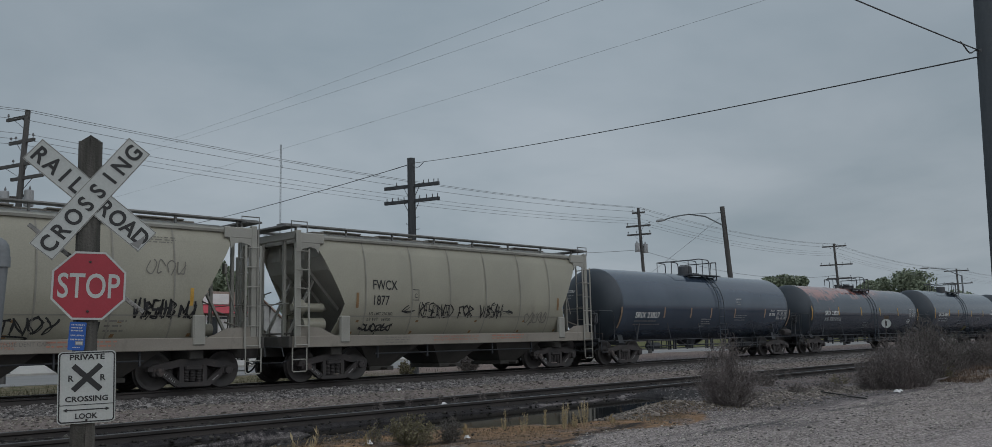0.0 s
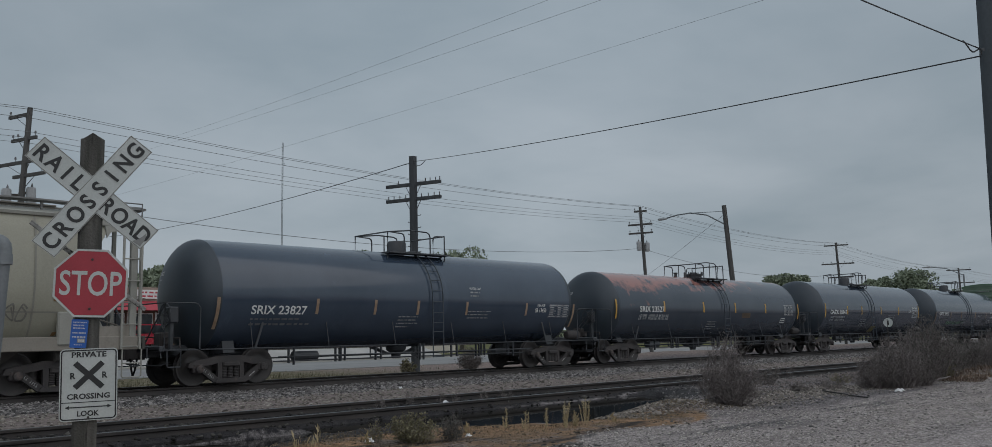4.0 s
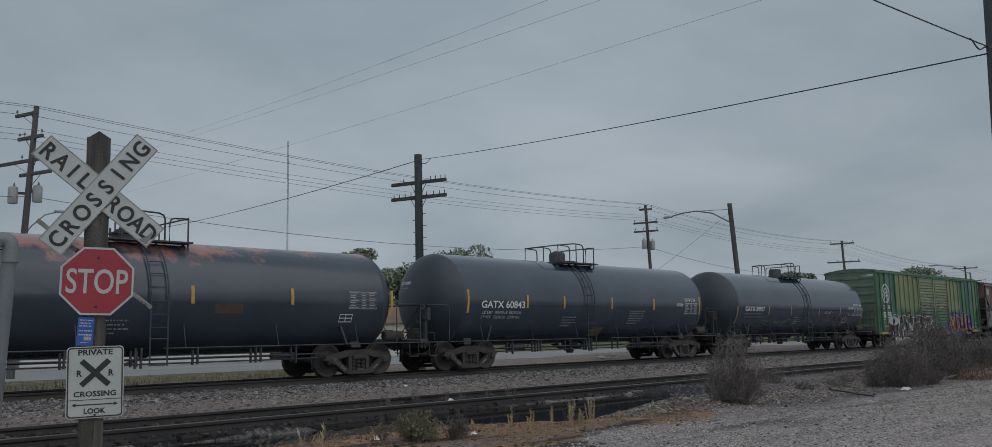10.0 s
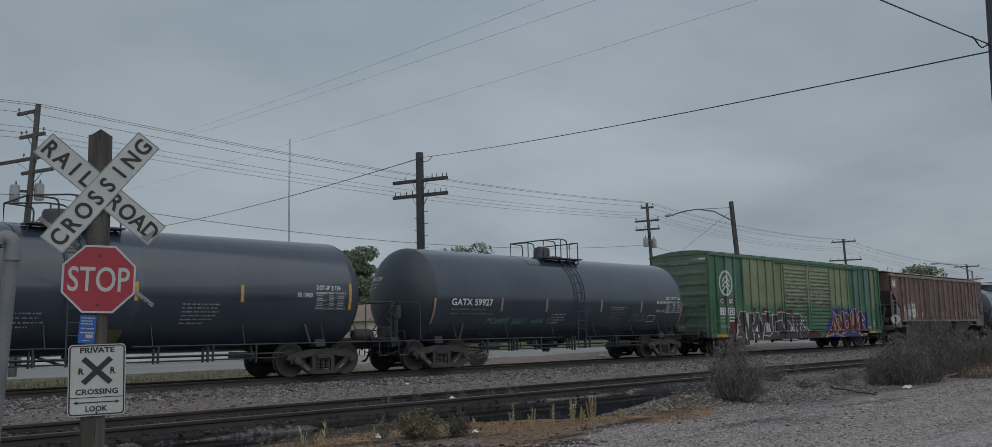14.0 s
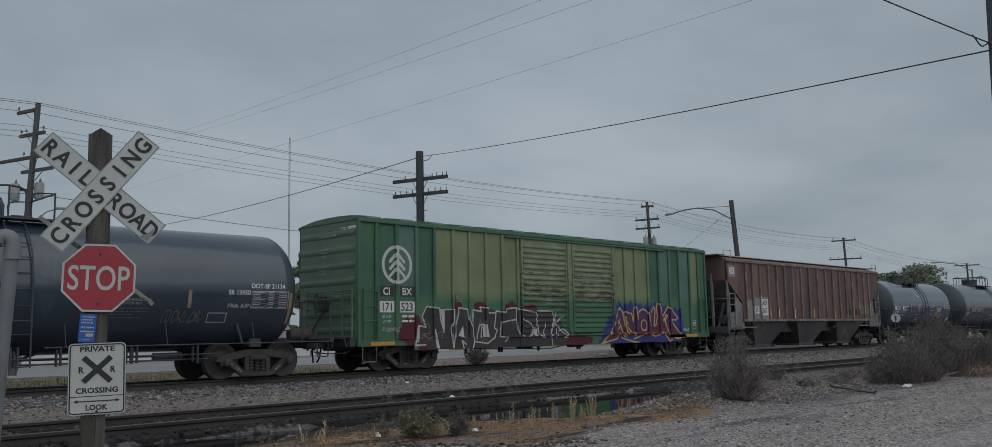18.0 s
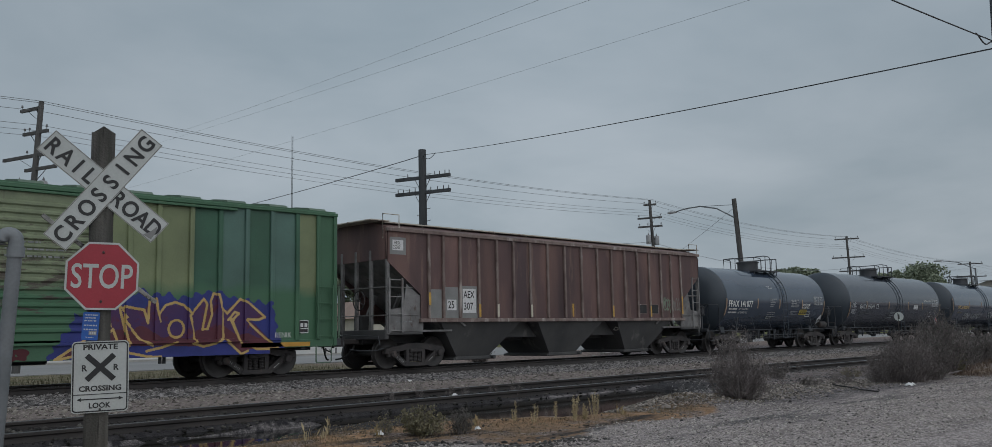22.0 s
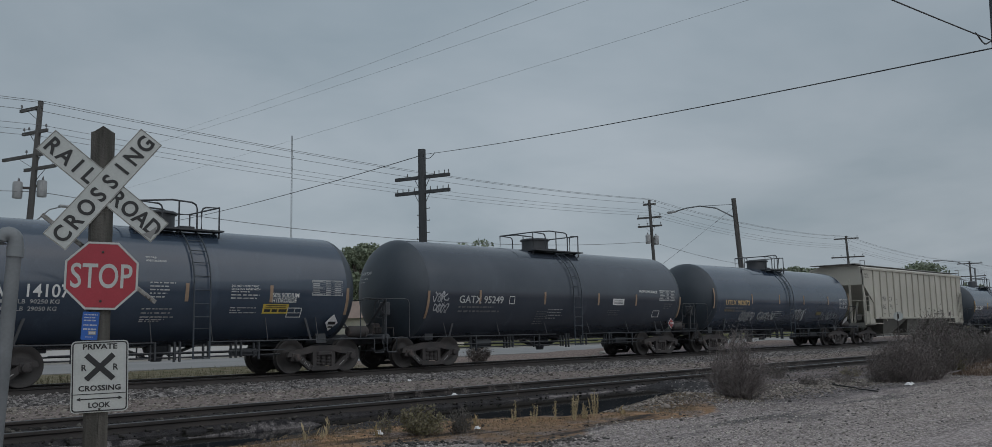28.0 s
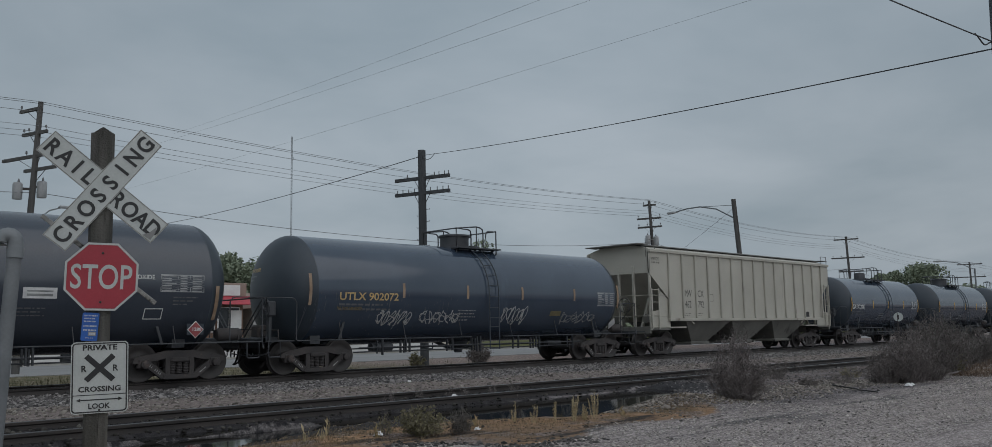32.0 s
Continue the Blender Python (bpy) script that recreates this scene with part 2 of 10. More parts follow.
    def prism(self, outline, y0, y1, plane="xz"):
        """An outline extruded from y0 to y1 (the axis that plane leaves out)."""
        n = len(outline)
        put = {"xz": lambda p, y: (p[0], y, p[1]), "yz": lambda p, x: (x, p[0], p[1]), "xy": lambda p, z: (p[0], p[1], z)}[plane]
        vs = [put(q, y0) for q in outline] + [put(q, y1) for q in outline]
        fs = [tuple(range(n)), tuple(range(2 * n - 1, n - 1, -1))]
        fs += [(i, i + n, (i + 1) % n + n, (i + 1) % n) for i in range(n)]
        return self.add(vs, fs)

    def mesh(self, name, material, smooth=35):
        me = bpy.data.meshes.new(name)
        me.from_pydata(self.v, [], self.f)
        me.update()
        bm = bmesh.new()
        bm.from_mesh(me)
        bmesh.ops.recalc_face_normals(bm, faces=bm.faces[:])
        bm.to_mesh(me)
        bm.free()
        if smooth:
            me.polygons.foreach_set("use_smooth", [True] * len(me.polygons))
            me.set_sharp_from_angle(angle=radians(smooth))
        if material:
            me.materials.append(material)
        return me


def part(name, shape, material, parent=None, label="", smooth=35, at=None):
    """One mesh object under a thing or a part. shape: a Shape, or a mesh that is shared."""
    me = shape.mesh(name, material, smooth) if isinstance(shape, Shape) else shape
    ob = new(name, me)
    if parent:
        ob.parent = parent
    if at is not None:
        ob.matrix_basis = at
    if label:
        ob["label"] = label
    return ob


def thing(name, m, label, category, group="", kind=""):
    """An empty at a thing's base, to carry its parts."""
    ob = new(name)
    ob.empty_display_size = 0.2
    ob.matrix_basis = m
    return tagged(ob, label, category, group, kind)


def solid(name, shape, material, label, category="", group="", kind="", m=None, smooth=35):
    ob = part(name, shape, material, smooth=smooth)
    if m is not None:
        ob.matrix_basis = m
    return tagged(ob, label, category, group, kind)


TEXTS = {}


def text_flat(words, size, squeeze=1.0, bold=0.0):
    """Flat letters as (verts, faces) in the plane, left end at 0, base line at 0; size is the capitals' height."""
    key = (words, size, squeeze, bold)
    if key not in TEXTS:
        cu = bpy.data.curves.new("letters", "FONT")
        cu.body, cu.size, cu.resolution_u, cu.offset = words, size / 0.70, 4 if size > 0.1 else 2, bold
        ob = bpy.data.objects.new("letters", cu)
        me = bpy.data.meshes.new_from_object(ob)
        TEXTS[key] = ([(v.co.x * squeeze, v.co.y) for v in me.vertices], [tuple(q.vertices) for q in me.polygons])
        bpy.data.objects.remove(ob)
        bpy.data.meshes.remove(me)
    return TEXTS[key]


def width_of(words, size, squeeze=1.0, bold=0.0):
    vs, _ = text_flat(words, size, squeeze, bold)
    return max(v[0] for v in vs) - min(v[0] for v in vs)


def lettering(words, size, material, parent, put, u=0.0, v=0.0, squeeze=1.0, bold=0.0, name="lettering", label="", centre=False):
    """Letters laid on a surface: put(u, v) gives the place of a point of it."""
    vs, fs = text_flat(words, size, squeeze, bold)
    if centre:
        u -= (max(q[0] for q in vs) + min(q[0] for q in vs)) / 2
    s = Shape().add([put(a + u, b + v) for a, b in vs], fs)
    me = bpy.data.meshes.new(name)
    me.from_pydata(s.v, [], s.f)
    me.materials.append(material)
    return part(name, me, None, parent, label)


def bars(rows, material, parent, put, name="small_print", label=""):
    """Unreadable print as plain bars: rows of (u0, u1, v0, v1)."""
    s = Shape()
    for u0, u1, v0, v1 in rows:
        n = max(1, int((u1 - u0) / 0.25))
        for k in range(n):
            a, b = u0 + (u1 - u0) * k / n, u0 + (u1 - u0) * (k + 1) / n
            s.add([put(a, v0), put(b, v0), put(b, v1), put(a, v1)], [(0, 1, 2, 3)])
    me = bpy.data.meshes.new(name)
    me.from_pydata(s.v, [], s.f)
    me.materials.append(material)
    return tagged(part(name, me, None, parent, label), kind="stuff" if name != "test_table" else "")


def print_rows(u, v, widths, height, gap, words=0.16, seed=1):
    """Rows of short bars, like lines of small print going down from v."""
    rng = random.Random(seed)
    rows = []
    for k, w in enumerate(widths):
        a = u
        top = v - k * (height + gap)
        while a < u + w:
            b = min(a + rng.uniform(0.2, 0.9) * words, u + w)
            rows.append((a, b, top - height * 0.72, top))
            a = b + words * rng.uniform(0.12, 0.3)
    return rows


# ---- ground ----
def fbm(x, y, s, k=3):
    return noise.fractal(Vector((x * s, y * s, 3.7)), 1.0, 2.0, k)


def sstep(a, b, x):
    t = min(max((x - a) / (b - a), 0.0), 1.0)
    return t * t * (3 - 2 * t)


BANK = ((-4, 8.0), (3, 8.1), (4.5, 8.35), (5.07, 8.5), (5.5, 8.65), (6.29, 9.1), (6.83, 9.15), (7.5, 9.2), (7.98, 8.5), (8.47, 8.1), (9.14, 7.6), (10.23, 7.5), (11.34, 7.74), (12.58, 8.15), (13.8, 9.2), (15.0, 10.4), (40, 10.4))


def shore(x):
    """The lot's edge, beyond which the ground falls to the ditch."""
    for (x0, y0), (x1, y1) in zip(BANK, BANK[1:]):
        if x < x1:
            return y0 + (y1 - y0) * sstep(x0, x1, max(x, x0))
    return BANK[-1][1]


WATER = 0.165


def ground_z(x, y):
    z = 0.24 + 0.018 * fbm(x, y, 0.5)
    if y < 13.5 and -40 < x < 60:
        e = shore(x) + 0.14 * fbm(x, y, 1.6)
        dip = sstep(e - 0.08, e + 0.16, y) * sstep(YS - 0.72, YS - 1.12, y) * sstep(15.6, 13.6, x)
        z -= 0.20 * dip
        z += 0.018 * sstep(e - 1.6, e - 0.9, y) * sstep(e - 0.2, e - 0.7, y) * (1 + 1.4 * fbm(x, y, 1.6))
        # a bar of grit along the water's far side
        z += 0.21 * math.exp(-((y - 9.88 - 0.05 * fbm(x, y, 2.0)) / 0.13) ** 2) * sstep(7.6, 6.2, x) * (0.85 + 0.5 * fbm(x, y, 3.0))
        # low heaps of gravel beside the shrub
        z += 0.13 * math.exp(-((x - 10.9) / 0.9) ** 2 - ((y - 7.25) / 0.32) ** 2)
        # a line of scum and grit under the siding's edge
        z += 0.06 * math.exp(-((y - 10.42 - 0.06 * fbm(x, y, 1.2)) / 0.10) ** 2) * sstep(9.0, 11.5, x) * sstep(17.0, 15.5, x) * (0.8 + 0.9 * fbm(x, y, 2.0))
        z += 0.09 * math.exp(-((x - 14.2) / 1.0) ** 2 - ((y - 7.5) / 0.45) ** 2)
    bed = sstep(YS - 1.1, YS - 0.7, y) * sstep(YS + 1.3, YS + 0.8, y)
    z = z * (1 - bed) + bed * (0.215 + 0.016 * fbm(x, y, 2.0))
    z -= 0.10 * sstep(14.0, YC - 1.3, y)
    z -= 0.12 * sstep(YC + 1.6, YC + 4.5, y)
    # low bank of rubble and bare earth between the main track and the road
    if 26 < x < 110:
        z += (0.38 + 0.08 * fbm(x, y, 0.35)) * sstep(28.5, 35.0, x + 1.2 * fbm(x, y, 0.4)) * sstep(110, 90, x) * sstep(YC + 1.9, 26.2, y) * sstep(33.5, 28.5, y)
    if y > 36:
        z = 0.02 * z
    return z + 0.006 * fbm(x, y, 3.0)


def steps(parts):
    out = []
    for a, b, d in parts:
        n = max(1, round((b - a) / d))
        out += [a + (b - a) * k / n for k in range(n)]
    return out + [parts[-1][1]]


def ground_material():
    m = bpy.data.materials.new("gravel_mud_and_grass")
    m.use_nodes = True
    t = m.node_tree
    bsdf = t.nodes["Principled BSDF"]
    bsdf.inputs["Specular IOR Level"].default_value = 0.08
    co = t.nodes.new("ShaderNodeTexCoord")
    sep = t.nodes.new("ShaderNodeSeparateXYZ")
    link(t, co.outputs["Object"], sep.inputs[0])
    soil = t.nodes.new("ShaderNodeAttribute")
    soil.attribute_name = "bank"
    wetland = t.nodes.new("ShaderNodeAttribute")
    wetland.attribute_name = "mud"

    def noise_tex(scale, detail=6.0, rough=0.6, stretch=None):
        n = t.nodes.new("ShaderNodeTexNoise")
        n.inputs["Scale"].default_value, n.inputs["Detail"].default_value, n.inputs["Roughness"].default_value = scale, detail, rough
        if stretch:
            mp = t.nodes.new("ShaderNodeMapping")
            mp.inputs["Scale"].default_value = stretch
            link(t, co.outputs["Object"], mp.inputs["Vector"])
            link(t, mp.outputs[0], n.inputs["Vector"])
        else:
            link(t, co.outputs["Object"], n.inputs["Vector"])
        return n.outputs["Fac"]

    def maths(op, a, b):
        n = t.nodes.new("ShaderNodeMath")
        n.operation = op
        for i, q in enumerate((a, b)):
            if isinstance(q, (int, float)):
                n.inputs[i].default_value = q
            else:
                link(t, q, n.inputs[i])
        return n.outputs[0]

    def rng(val, a, b, c=0.0, d=1.0):
        n = t.nodes.new("ShaderNodeMapRange")
        for i, q in zip(("From Min", "From Max", "To Min", "To Max"), (a, b, c, d)):
            n.inputs[i].default_value = q
        link(t, val, n.inputs["Value"])
        return n.outputs[0]

    def mix(fac, a, b):
        n = t.nodes.new("ShaderNodeMix")
        n.data_type = "RGBA"
        link(t, fac, n.inputs["Factor"])
        for key, q in (("A", a), ("B", b)):
            if isinstance(q, tuple):
                n.inputs[key].default_value = (*q, 1)
            else:
                link(t, q, n.inputs[key])
        return n.outputs["Result"]

    def tones(val, *cs):
        r = t.nodes.new("ShaderNodeValToRGB")
        e = r.color_ramp.elements
        e[0].position, e[1].position = 0.3, 0.7
        e[0].color, e[1].color = (*cs[0], 1), (*cs[-1], 1)
        for k, c in enumerate(cs[1:-1]):
            e.new(0.3 + 0.4 * (k + 1) / (len(cs) - 1)).color = (*c, 1)
        link(t, val, r.inputs[0])
        return r.outputs[0]

    X, Y = sep.outputs[0], sep.outputs[1]
    wide, mid, fine, dust = noise_tex(0.35), noise_tex(1.6), noise_tex(9.0), noise_tex(60.0, 3.0)
    stones = t.nodes.new("ShaderNodeTexVoronoi")
    stones.inputs["Scale"].default_value = 52.0
    link(t, co.outputs["Object"], stones.inputs["Vector"])
    pebble = t.nodes.new("ShaderNodeSeparateColor")
    link(t, stones.outputs["Color"], pebble.inputs[0])
    wob = maths("MULTIPLY", maths("SUBTRACT", mid, 0.5), 1.6)
    y = maths("ADD", Y, wob)
    lot = tones(fine, (0.225, 0.206, 0.190), (0.300, 0.277, 0.256), (0.375, 0.346, 0.317))
    lot = mix(maths("MULTIPLY", rng(mid, 0.45, 0.62, 0.0, 0.6), rng(X, 7.0, 14.0)), lot, (0.44, 0.385, 0.325))
    lot = mix(rng(wide, 0.52, 0.66, 0.0, 0.6), lot, tones(fine, (0.13, 0.126, 0.124), (0.22, 0.21, 0.204)))
    grit = tones(pebble.outputs[1], (0.11, 0.104, 0.098), (0.27, 0.252, 0.232), (0.50, 0.47, 0.43))
    lot = mix(rng(dust, 0.42, 0.60, 0.2, 0.9), lot, grit)
    damp = noise_tex(1.0, 6.0, 0.66, (0.40, 2.0, 1.0))
    lot = mix(maths("MULTIPLY", rng(damp, 0.50, 0.60, 0.0, 0.9), rng(Y, 3.7, 5.2)), lot, tones(dust, (0.055, 0.055, 0.056), (0.135, 0.133, 0.132)))
    lot = mix(maths("MULTIPLY", rng(maths("ABSOLUTE", maths("SUBTRACT", damp, 0.43), 0.0), 0.025, 0.01), 0.5), lot, (0.12, 0.112, 0.105))
    lot = mix(maths("MULTIPLY", maths("MULTIPLY", rng(X, 9.5, 11.5), rng(y, 5.4, 6.6)), rng(dust, 0.30, 0.62, 0.35, 0.85)), lot, tones(pebble.outputs[1], (0.05, 0.048, 0.047), (0.13, 0.122, 0.116), (0.24, 0.225, 0.21)))
    lot = mix(maths("MULTIPLY", maths("MULTIPLY", rng(X, 12.0, 19.0), rng(y, 5.4, 4.4)), rng(dust, 0.35, 0.6, 0.2, 0.6)), lot, (0.40, 0.345, 0.30))
    # dark damp gravel along the lot's edge between the bushes
    edge = maths("MULTIPLY", rng(maths("SUBTRACT", y, maths("MULTIPLY", X, 0.06)), 4.75, 5.5), maths("MULTIPLY", rng(X, 9.5, 12.4), rng(X, 19.5, 16.5)))
    lot = mix(maths("MULTIPLY", edge, rng(maths("ADD", mid, maths("MULTIPLY", dust, 0.5)), 0.56, 0.74, 0.35, 0.95)), lot, tones(pebble.outputs[1], (0.04, 0.039, 0.039), (0.10, 0.096, 0.093), (0.22, 0.208, 0.20)))
    earth = mix(rng(dust, 0.40, 0.60), tones(fine, (0.060, 0.050, 0.043), (0.12, 0.097, 0.080), (0.175, 0.140, 0.115)), tones(pebble.outputs[0], (0.05, 0.047, 0.045), (0.12, 0.11, 0.104), (0.24, 0.22, 0.205)))
    lot = mix(maths("MULTIPLY", rng(X, 19.0, 21.5), rng(maths("SUBTRACT", y, maths("MULTIPLY", X, 0.19)), 1.9, 2.2)), lot, earth)
    lot = mix(maths("MULTIPLY", maths("MULTIPLY", rng(X, 14.5, 16.0), rng(y, 6.7, 7.3)), rng(mid, 0.40, 0.52)), lot, earth)
    straw = tones(fine, (0.095, 0.073, 0.053), (0.185, 0.132, 0.085), (0.24, 0.188, 0.135))
    straw = mix(rng(wide, 0.42, 0.54, 0.15, 0.8), straw, tones(fine, (0.17, 0.108, 0.060), (0.31, 0.200, 0.108), (0.37, 0.25, 0.15)))
    straw = mix(rng(mid, 0.54, 0.63, 0.0, 0.8), straw, tones(pebble.outputs[1], (0.06, 0.055, 0.05), (0.14, 0.125, 0.11), (0.28, 0.255, 0.23)))
    straw = mix(rng(damp, 0.56, 0.64), straw, (0.05, 0.045, 0.04))
    mud = tones(fine, (0.022, 0.022, 0.023), (0.050, 0.049, 0.048))
    mud = mix(rng(mid, 0.62, 0.72), mud, (0.09, 0.085, 0.08))
    dirt = tones(fine, (0.10, 0.088, 0.078), (0.19, 0.168, 0.148), (0.27, 0.24, 0.215))
    stone = tones(pebble.outputs[0], (0.06, 0.057, 0.057), (0.14, 0.132, 0.128), (0.26, 0.245, 0.235))
    oily = tones(pebble.outputs[0], (0.03, 0.028, 0.027), (0.10, 0.092, 0.088))
    verge = tones(fine, (0.085, 0.075, 0.05), (0.17, 0.155, 0.10), (0.25, 0.235, 0.17))
    verge = mix(rng(mid, 0.48, 0.60), verge, (0.07, 0.075, 0.035))
    slope = tones(fine, (0.115, 0.095, 0.080), (0.215, 0.180, 0.152), (0.32, 0.275, 0.24))
    verge = mix(rng(maths("ADD", X, maths("MULTIPLY", wob, 3.0)), 21, 27), verge, slope)
    lawn = tones(fine, (0.06, 0.075, 0.028), (0.12, 0.13, 0.055), (0.17, 0.165, 0.085))
    # across the tracks, from the lot to the far side
    patchy = maths("ADD", soil.outputs["Fac"], maths("MULTIPLY", maths("SUBTRACT", mid, 0.5), 1.1))
    col = mix(rng(patchy, 0.42, 0.62), lot, straw)
    muddy = maths("ADD", wetland.outputs["Fac"], maths("MULTIPLY", maths("SUBTRACT", mid, 0.5), 0.8))
    col = mix(rng(muddy, 0.42, 0.60), col, mud)
    col = mix(rng(y, YS - 1.3, YS - 0.9), col, mud)
    bar = maths("MULTIPLY", rng(maths("ABSOLUTE", maths("SUBTRACT", Y, 9.88), 0.0), 0.22, 0.08), rng(X, 7.4, 6.4))
    col = mix(maths("MULTIPLY", bar, rng(fine, 0.40, 0.55)), col, tones(dust, (0.07, 0.067, 0.063), (0.20, 0.19, 0.178)))
    scum = maths("MULTIPLY", rng(maths("ABSOLUTE", maths("SUBTRACT", maths("ADD", Y, maths("MULTIPLY", wob, 0.12)), 10.40), 0.0), 0.07, 0.02), maths("MULTIPLY", rng(X, 10.5, 12.0), rng(X, 17.5, 16.0)))
    col = mix(maths("MULTIPLY", scum, rng(fine, 0.42, 0.56)), col, tones(dust, (0.12, 0.115, 0.11), (0.30, 0.285, 0.27)))
    col = mix(rng(y, YS + 1.0, YS + 1.5), col, dirt)
    col = mix(rng(y, 15.2, 17.2), col, stone)
    col = mix(rng(Y, YC - 1.6, YC - 1.1), col, oily)
    col = mix(rng(Y, YC + 1.5, YC + 2.1), col, stone)
    col = mix(rng(y, YC + 2.9, YC + 4.2), col, verge)
    col = mix(rng(y, 36, 37), col, lawn)
    shade = t.nodes.new("ShaderNodeVectorMath")
    shade.operation = "SCALE"
    link(t, col, shade.inputs[0])
    link(t, rng(dust, 0.3, 0.7, 0.72, 1.28), shade.inputs["Scale"])
    hue = t.nodes.new("ShaderNodeVectorMath")
    hue.operation = "MULTIPLY"
    hue.inputs[1].default_value = (1.14, 1.09, 1.15)
    link(t, shade.outputs[0], hue.inputs[0])
    link(t, hue.outputs[0], bsdf.inputs["Base Color"])
    wet = maths("MULTIPLY", rng(muddy, 0.45, 0.7), rng(y, YS + 1.2, YS + 0.6))
    link(t, rng(wet, 0, 1, 0.92, 0.72), bsdf.inputs["Roughness"])
    bp = t.nodes.new("ShaderNodeBump")
    bp.inputs["Strength"].default_value, bp.inputs["Distance"].default_value = 0.7, 0.025
    link(t, maths("ADD", maths("MULTIPLY", stones.outputs["Distance"], 0.8), maths("MULTIPLY", fine, 0.35)), bp.inputs["Height"])
    link(t, bp.outputs[0], bsdf.inputs["Normal"])
    return m


def rim(x):
    """Where the lot's gravel gives way to dead grass."""
    return 7.0 - 1.05 * sstep(5.8, 6.4, x) + 0.5 * sstep(7.0, 8.0, x) - 0.25 * sstep(8.6, 9.1, x) + 0.4 * sstep(10.0, 11.0, x)


def make_ground():
    xs = steps([(-2500, -300, 400), (-300, -40, 40), (-40, -4, 4), (-4, 30, 0.17), (30, 60, 0.6), (60, 160, 5), (160, 600, 60), (600, 3000, 400)])
    ys = steps([(-1500, -100, 300), (-100, -10, 15), (-10, 3, 1.0), (3, 14, 0.13), (14, 34, 0.3), (34, 70, 2), (70, 300, 40), (300, 3000, 450)])
    nx = len(xs)
    vs = [(x, y, ground_z(x, y)) for y in ys for x in xs]
    fs = [(j * nx + i, j * nx + i + 1, (j + 1) * nx + i + 1, (j + 1) * nx + i) for j in range(len(ys) - 1) for i in range(nx - 1)]
    me = bpy.data.meshes.new("ground")
    me.from_pydata(vs, [], fs)
    me.polygons.foreach_set("use_smooth", [True] * len(fs))
    me.materials.append(ground_material())
    # soil: 0 gravel, 1 straw-covered bank, 2 mud
    soil = me.attributes.new("bank", "FLOAT", "POINT")
    kind, mud = [], []
    for x, y, z in vs:
        if -10 < x < 40 and 3 < y < 13:
            e = shore(x)
            kind.append(sstep(-0.5, 0.35, y - rim(x)) * sstep(11.8, 10.4, x) * sstep(e + 0.25, e + 0.05, y) * (1 - math.exp(-((x - 11.2) / 1.1) ** 2 - ((y - 7.25) / 0.45) ** 2)) + 0.9 * math.exp(-((x - 22.5) / 2.0) ** 2 - ((y - 6.6) / 0.5) ** 2))
            e = min(e, 8.15 + 0.30 * max(0.0, x - 12.58))
            mud.append(sstep(e - 0.05, e + 0.10, y) * sstep(19.0, 14.5, x + 0.6 * (YS - y)))
        else:
            kind.append(0.0)
            mud.append(0.0)
    soil.data.foreach_set("value", kind)
    me.attributes.new("mud", "FLOAT", "POINT").data.foreach_set("value", mud)
    tagged(new("ground", me), "grey gravel lot, black mud and ballast beside railway tracks", "ground", kind="structure")


make_ground()


def make_water():
    m = bpy.data.materials.new("dark_puddle_water")
    m.use_nodes = True
    t = m.node_tree
    b = t.nodes["Principled BSDF"]
    b.inputs["Base Color"].default_value = (0.012, 0.012, 0.010, 1)
    b.inputs["Roughness"].default_value = 0.05
    b.inputs["Specular IOR Level"].default_value = 0.36
    b.inputs["IOR"].default_value = 1.33
    n = t.nodes.new("ShaderNodeTexNoise")
    n.inputs["Scale"].default_value = 2.5
    bp = t.nodes.new("ShaderNodeBump")
    bp.inputs["Strength"].default_value, bp.inputs["Distance"].default_value = 0.03, 0.02
    link(t, n.outputs["Fac"], bp.inputs["Height"])
    link(t, bp.outputs[0], b.inputs["Normal"])
    s = Shape().add([(-6.0, 7.2, WATER), (15.6, 7.2, WATER), (15.6, YS - 0.7, WATER), (-6.0, YS - 0.7, WATER)], [(0, 1, 2, 3)])
    solid("water", s, m, "still dark rainwater puddle in the ditch beside the siding", "puddle", kind="structure", smooth=0)


make_water()

# ---- road beyond the tracks ----
ASPHALT = surface("pale_worn_asphalt", [(0.20, 0.20, 0.20), (0.29, 0.29, 0.285)], 0.25, 0.75, 0, 0.1, 30, (0.15, 0.15, 0.15), 0.62, 0, stretch=(0.15, 1, 1))
KERB = surface("grey_concrete", [(0.30, 0.29, 0.27), (0.42, 0.41, 0.38)], 1.2, 0.85, 0, 0.2, 30)


def make_road():
    s = Shape().box(-400, 900, 36.2, 50.5, -0.3, 0.05)
    solid("road", s, ASPHALT, "pale grey wet asphalt road along the railway", "road", kind="structure", smooth=0)
    s = Shape().box(-400, 900, 50.5, 50.8, -0.3, 0.17, 0.02)
    solid("kerb", s, KERB, "low grey concrete kerb along the road", "kerb", kind="structure", smooth=0)


make_road()


# ---- tracks ----
RAIL = surface("dark_rusty_rail", [(0.032, 0.029, 0.029), (0.065, 0.056, 0.052)], 3, 0.6, 0.2, 0.1, 60, stretch=(0.3, 1, 1))
RAILTOP = surface("worn_bright_rail_head", [(0.10, 0.10, 0.10), (0.20, 0.20, 0.20)], 3, 0.32, 0.9, 0.02, 60, stretch=(0.05, 1, 1))
TIE = surface("tarry_wooden_sleeper", [(0.03, 0.028, 0.026), (0.07, 0.062, 0.056)], 4, 0.9, 0, 0.4, 30, stretch=(1, 0.2, 1), per_object=0.3)


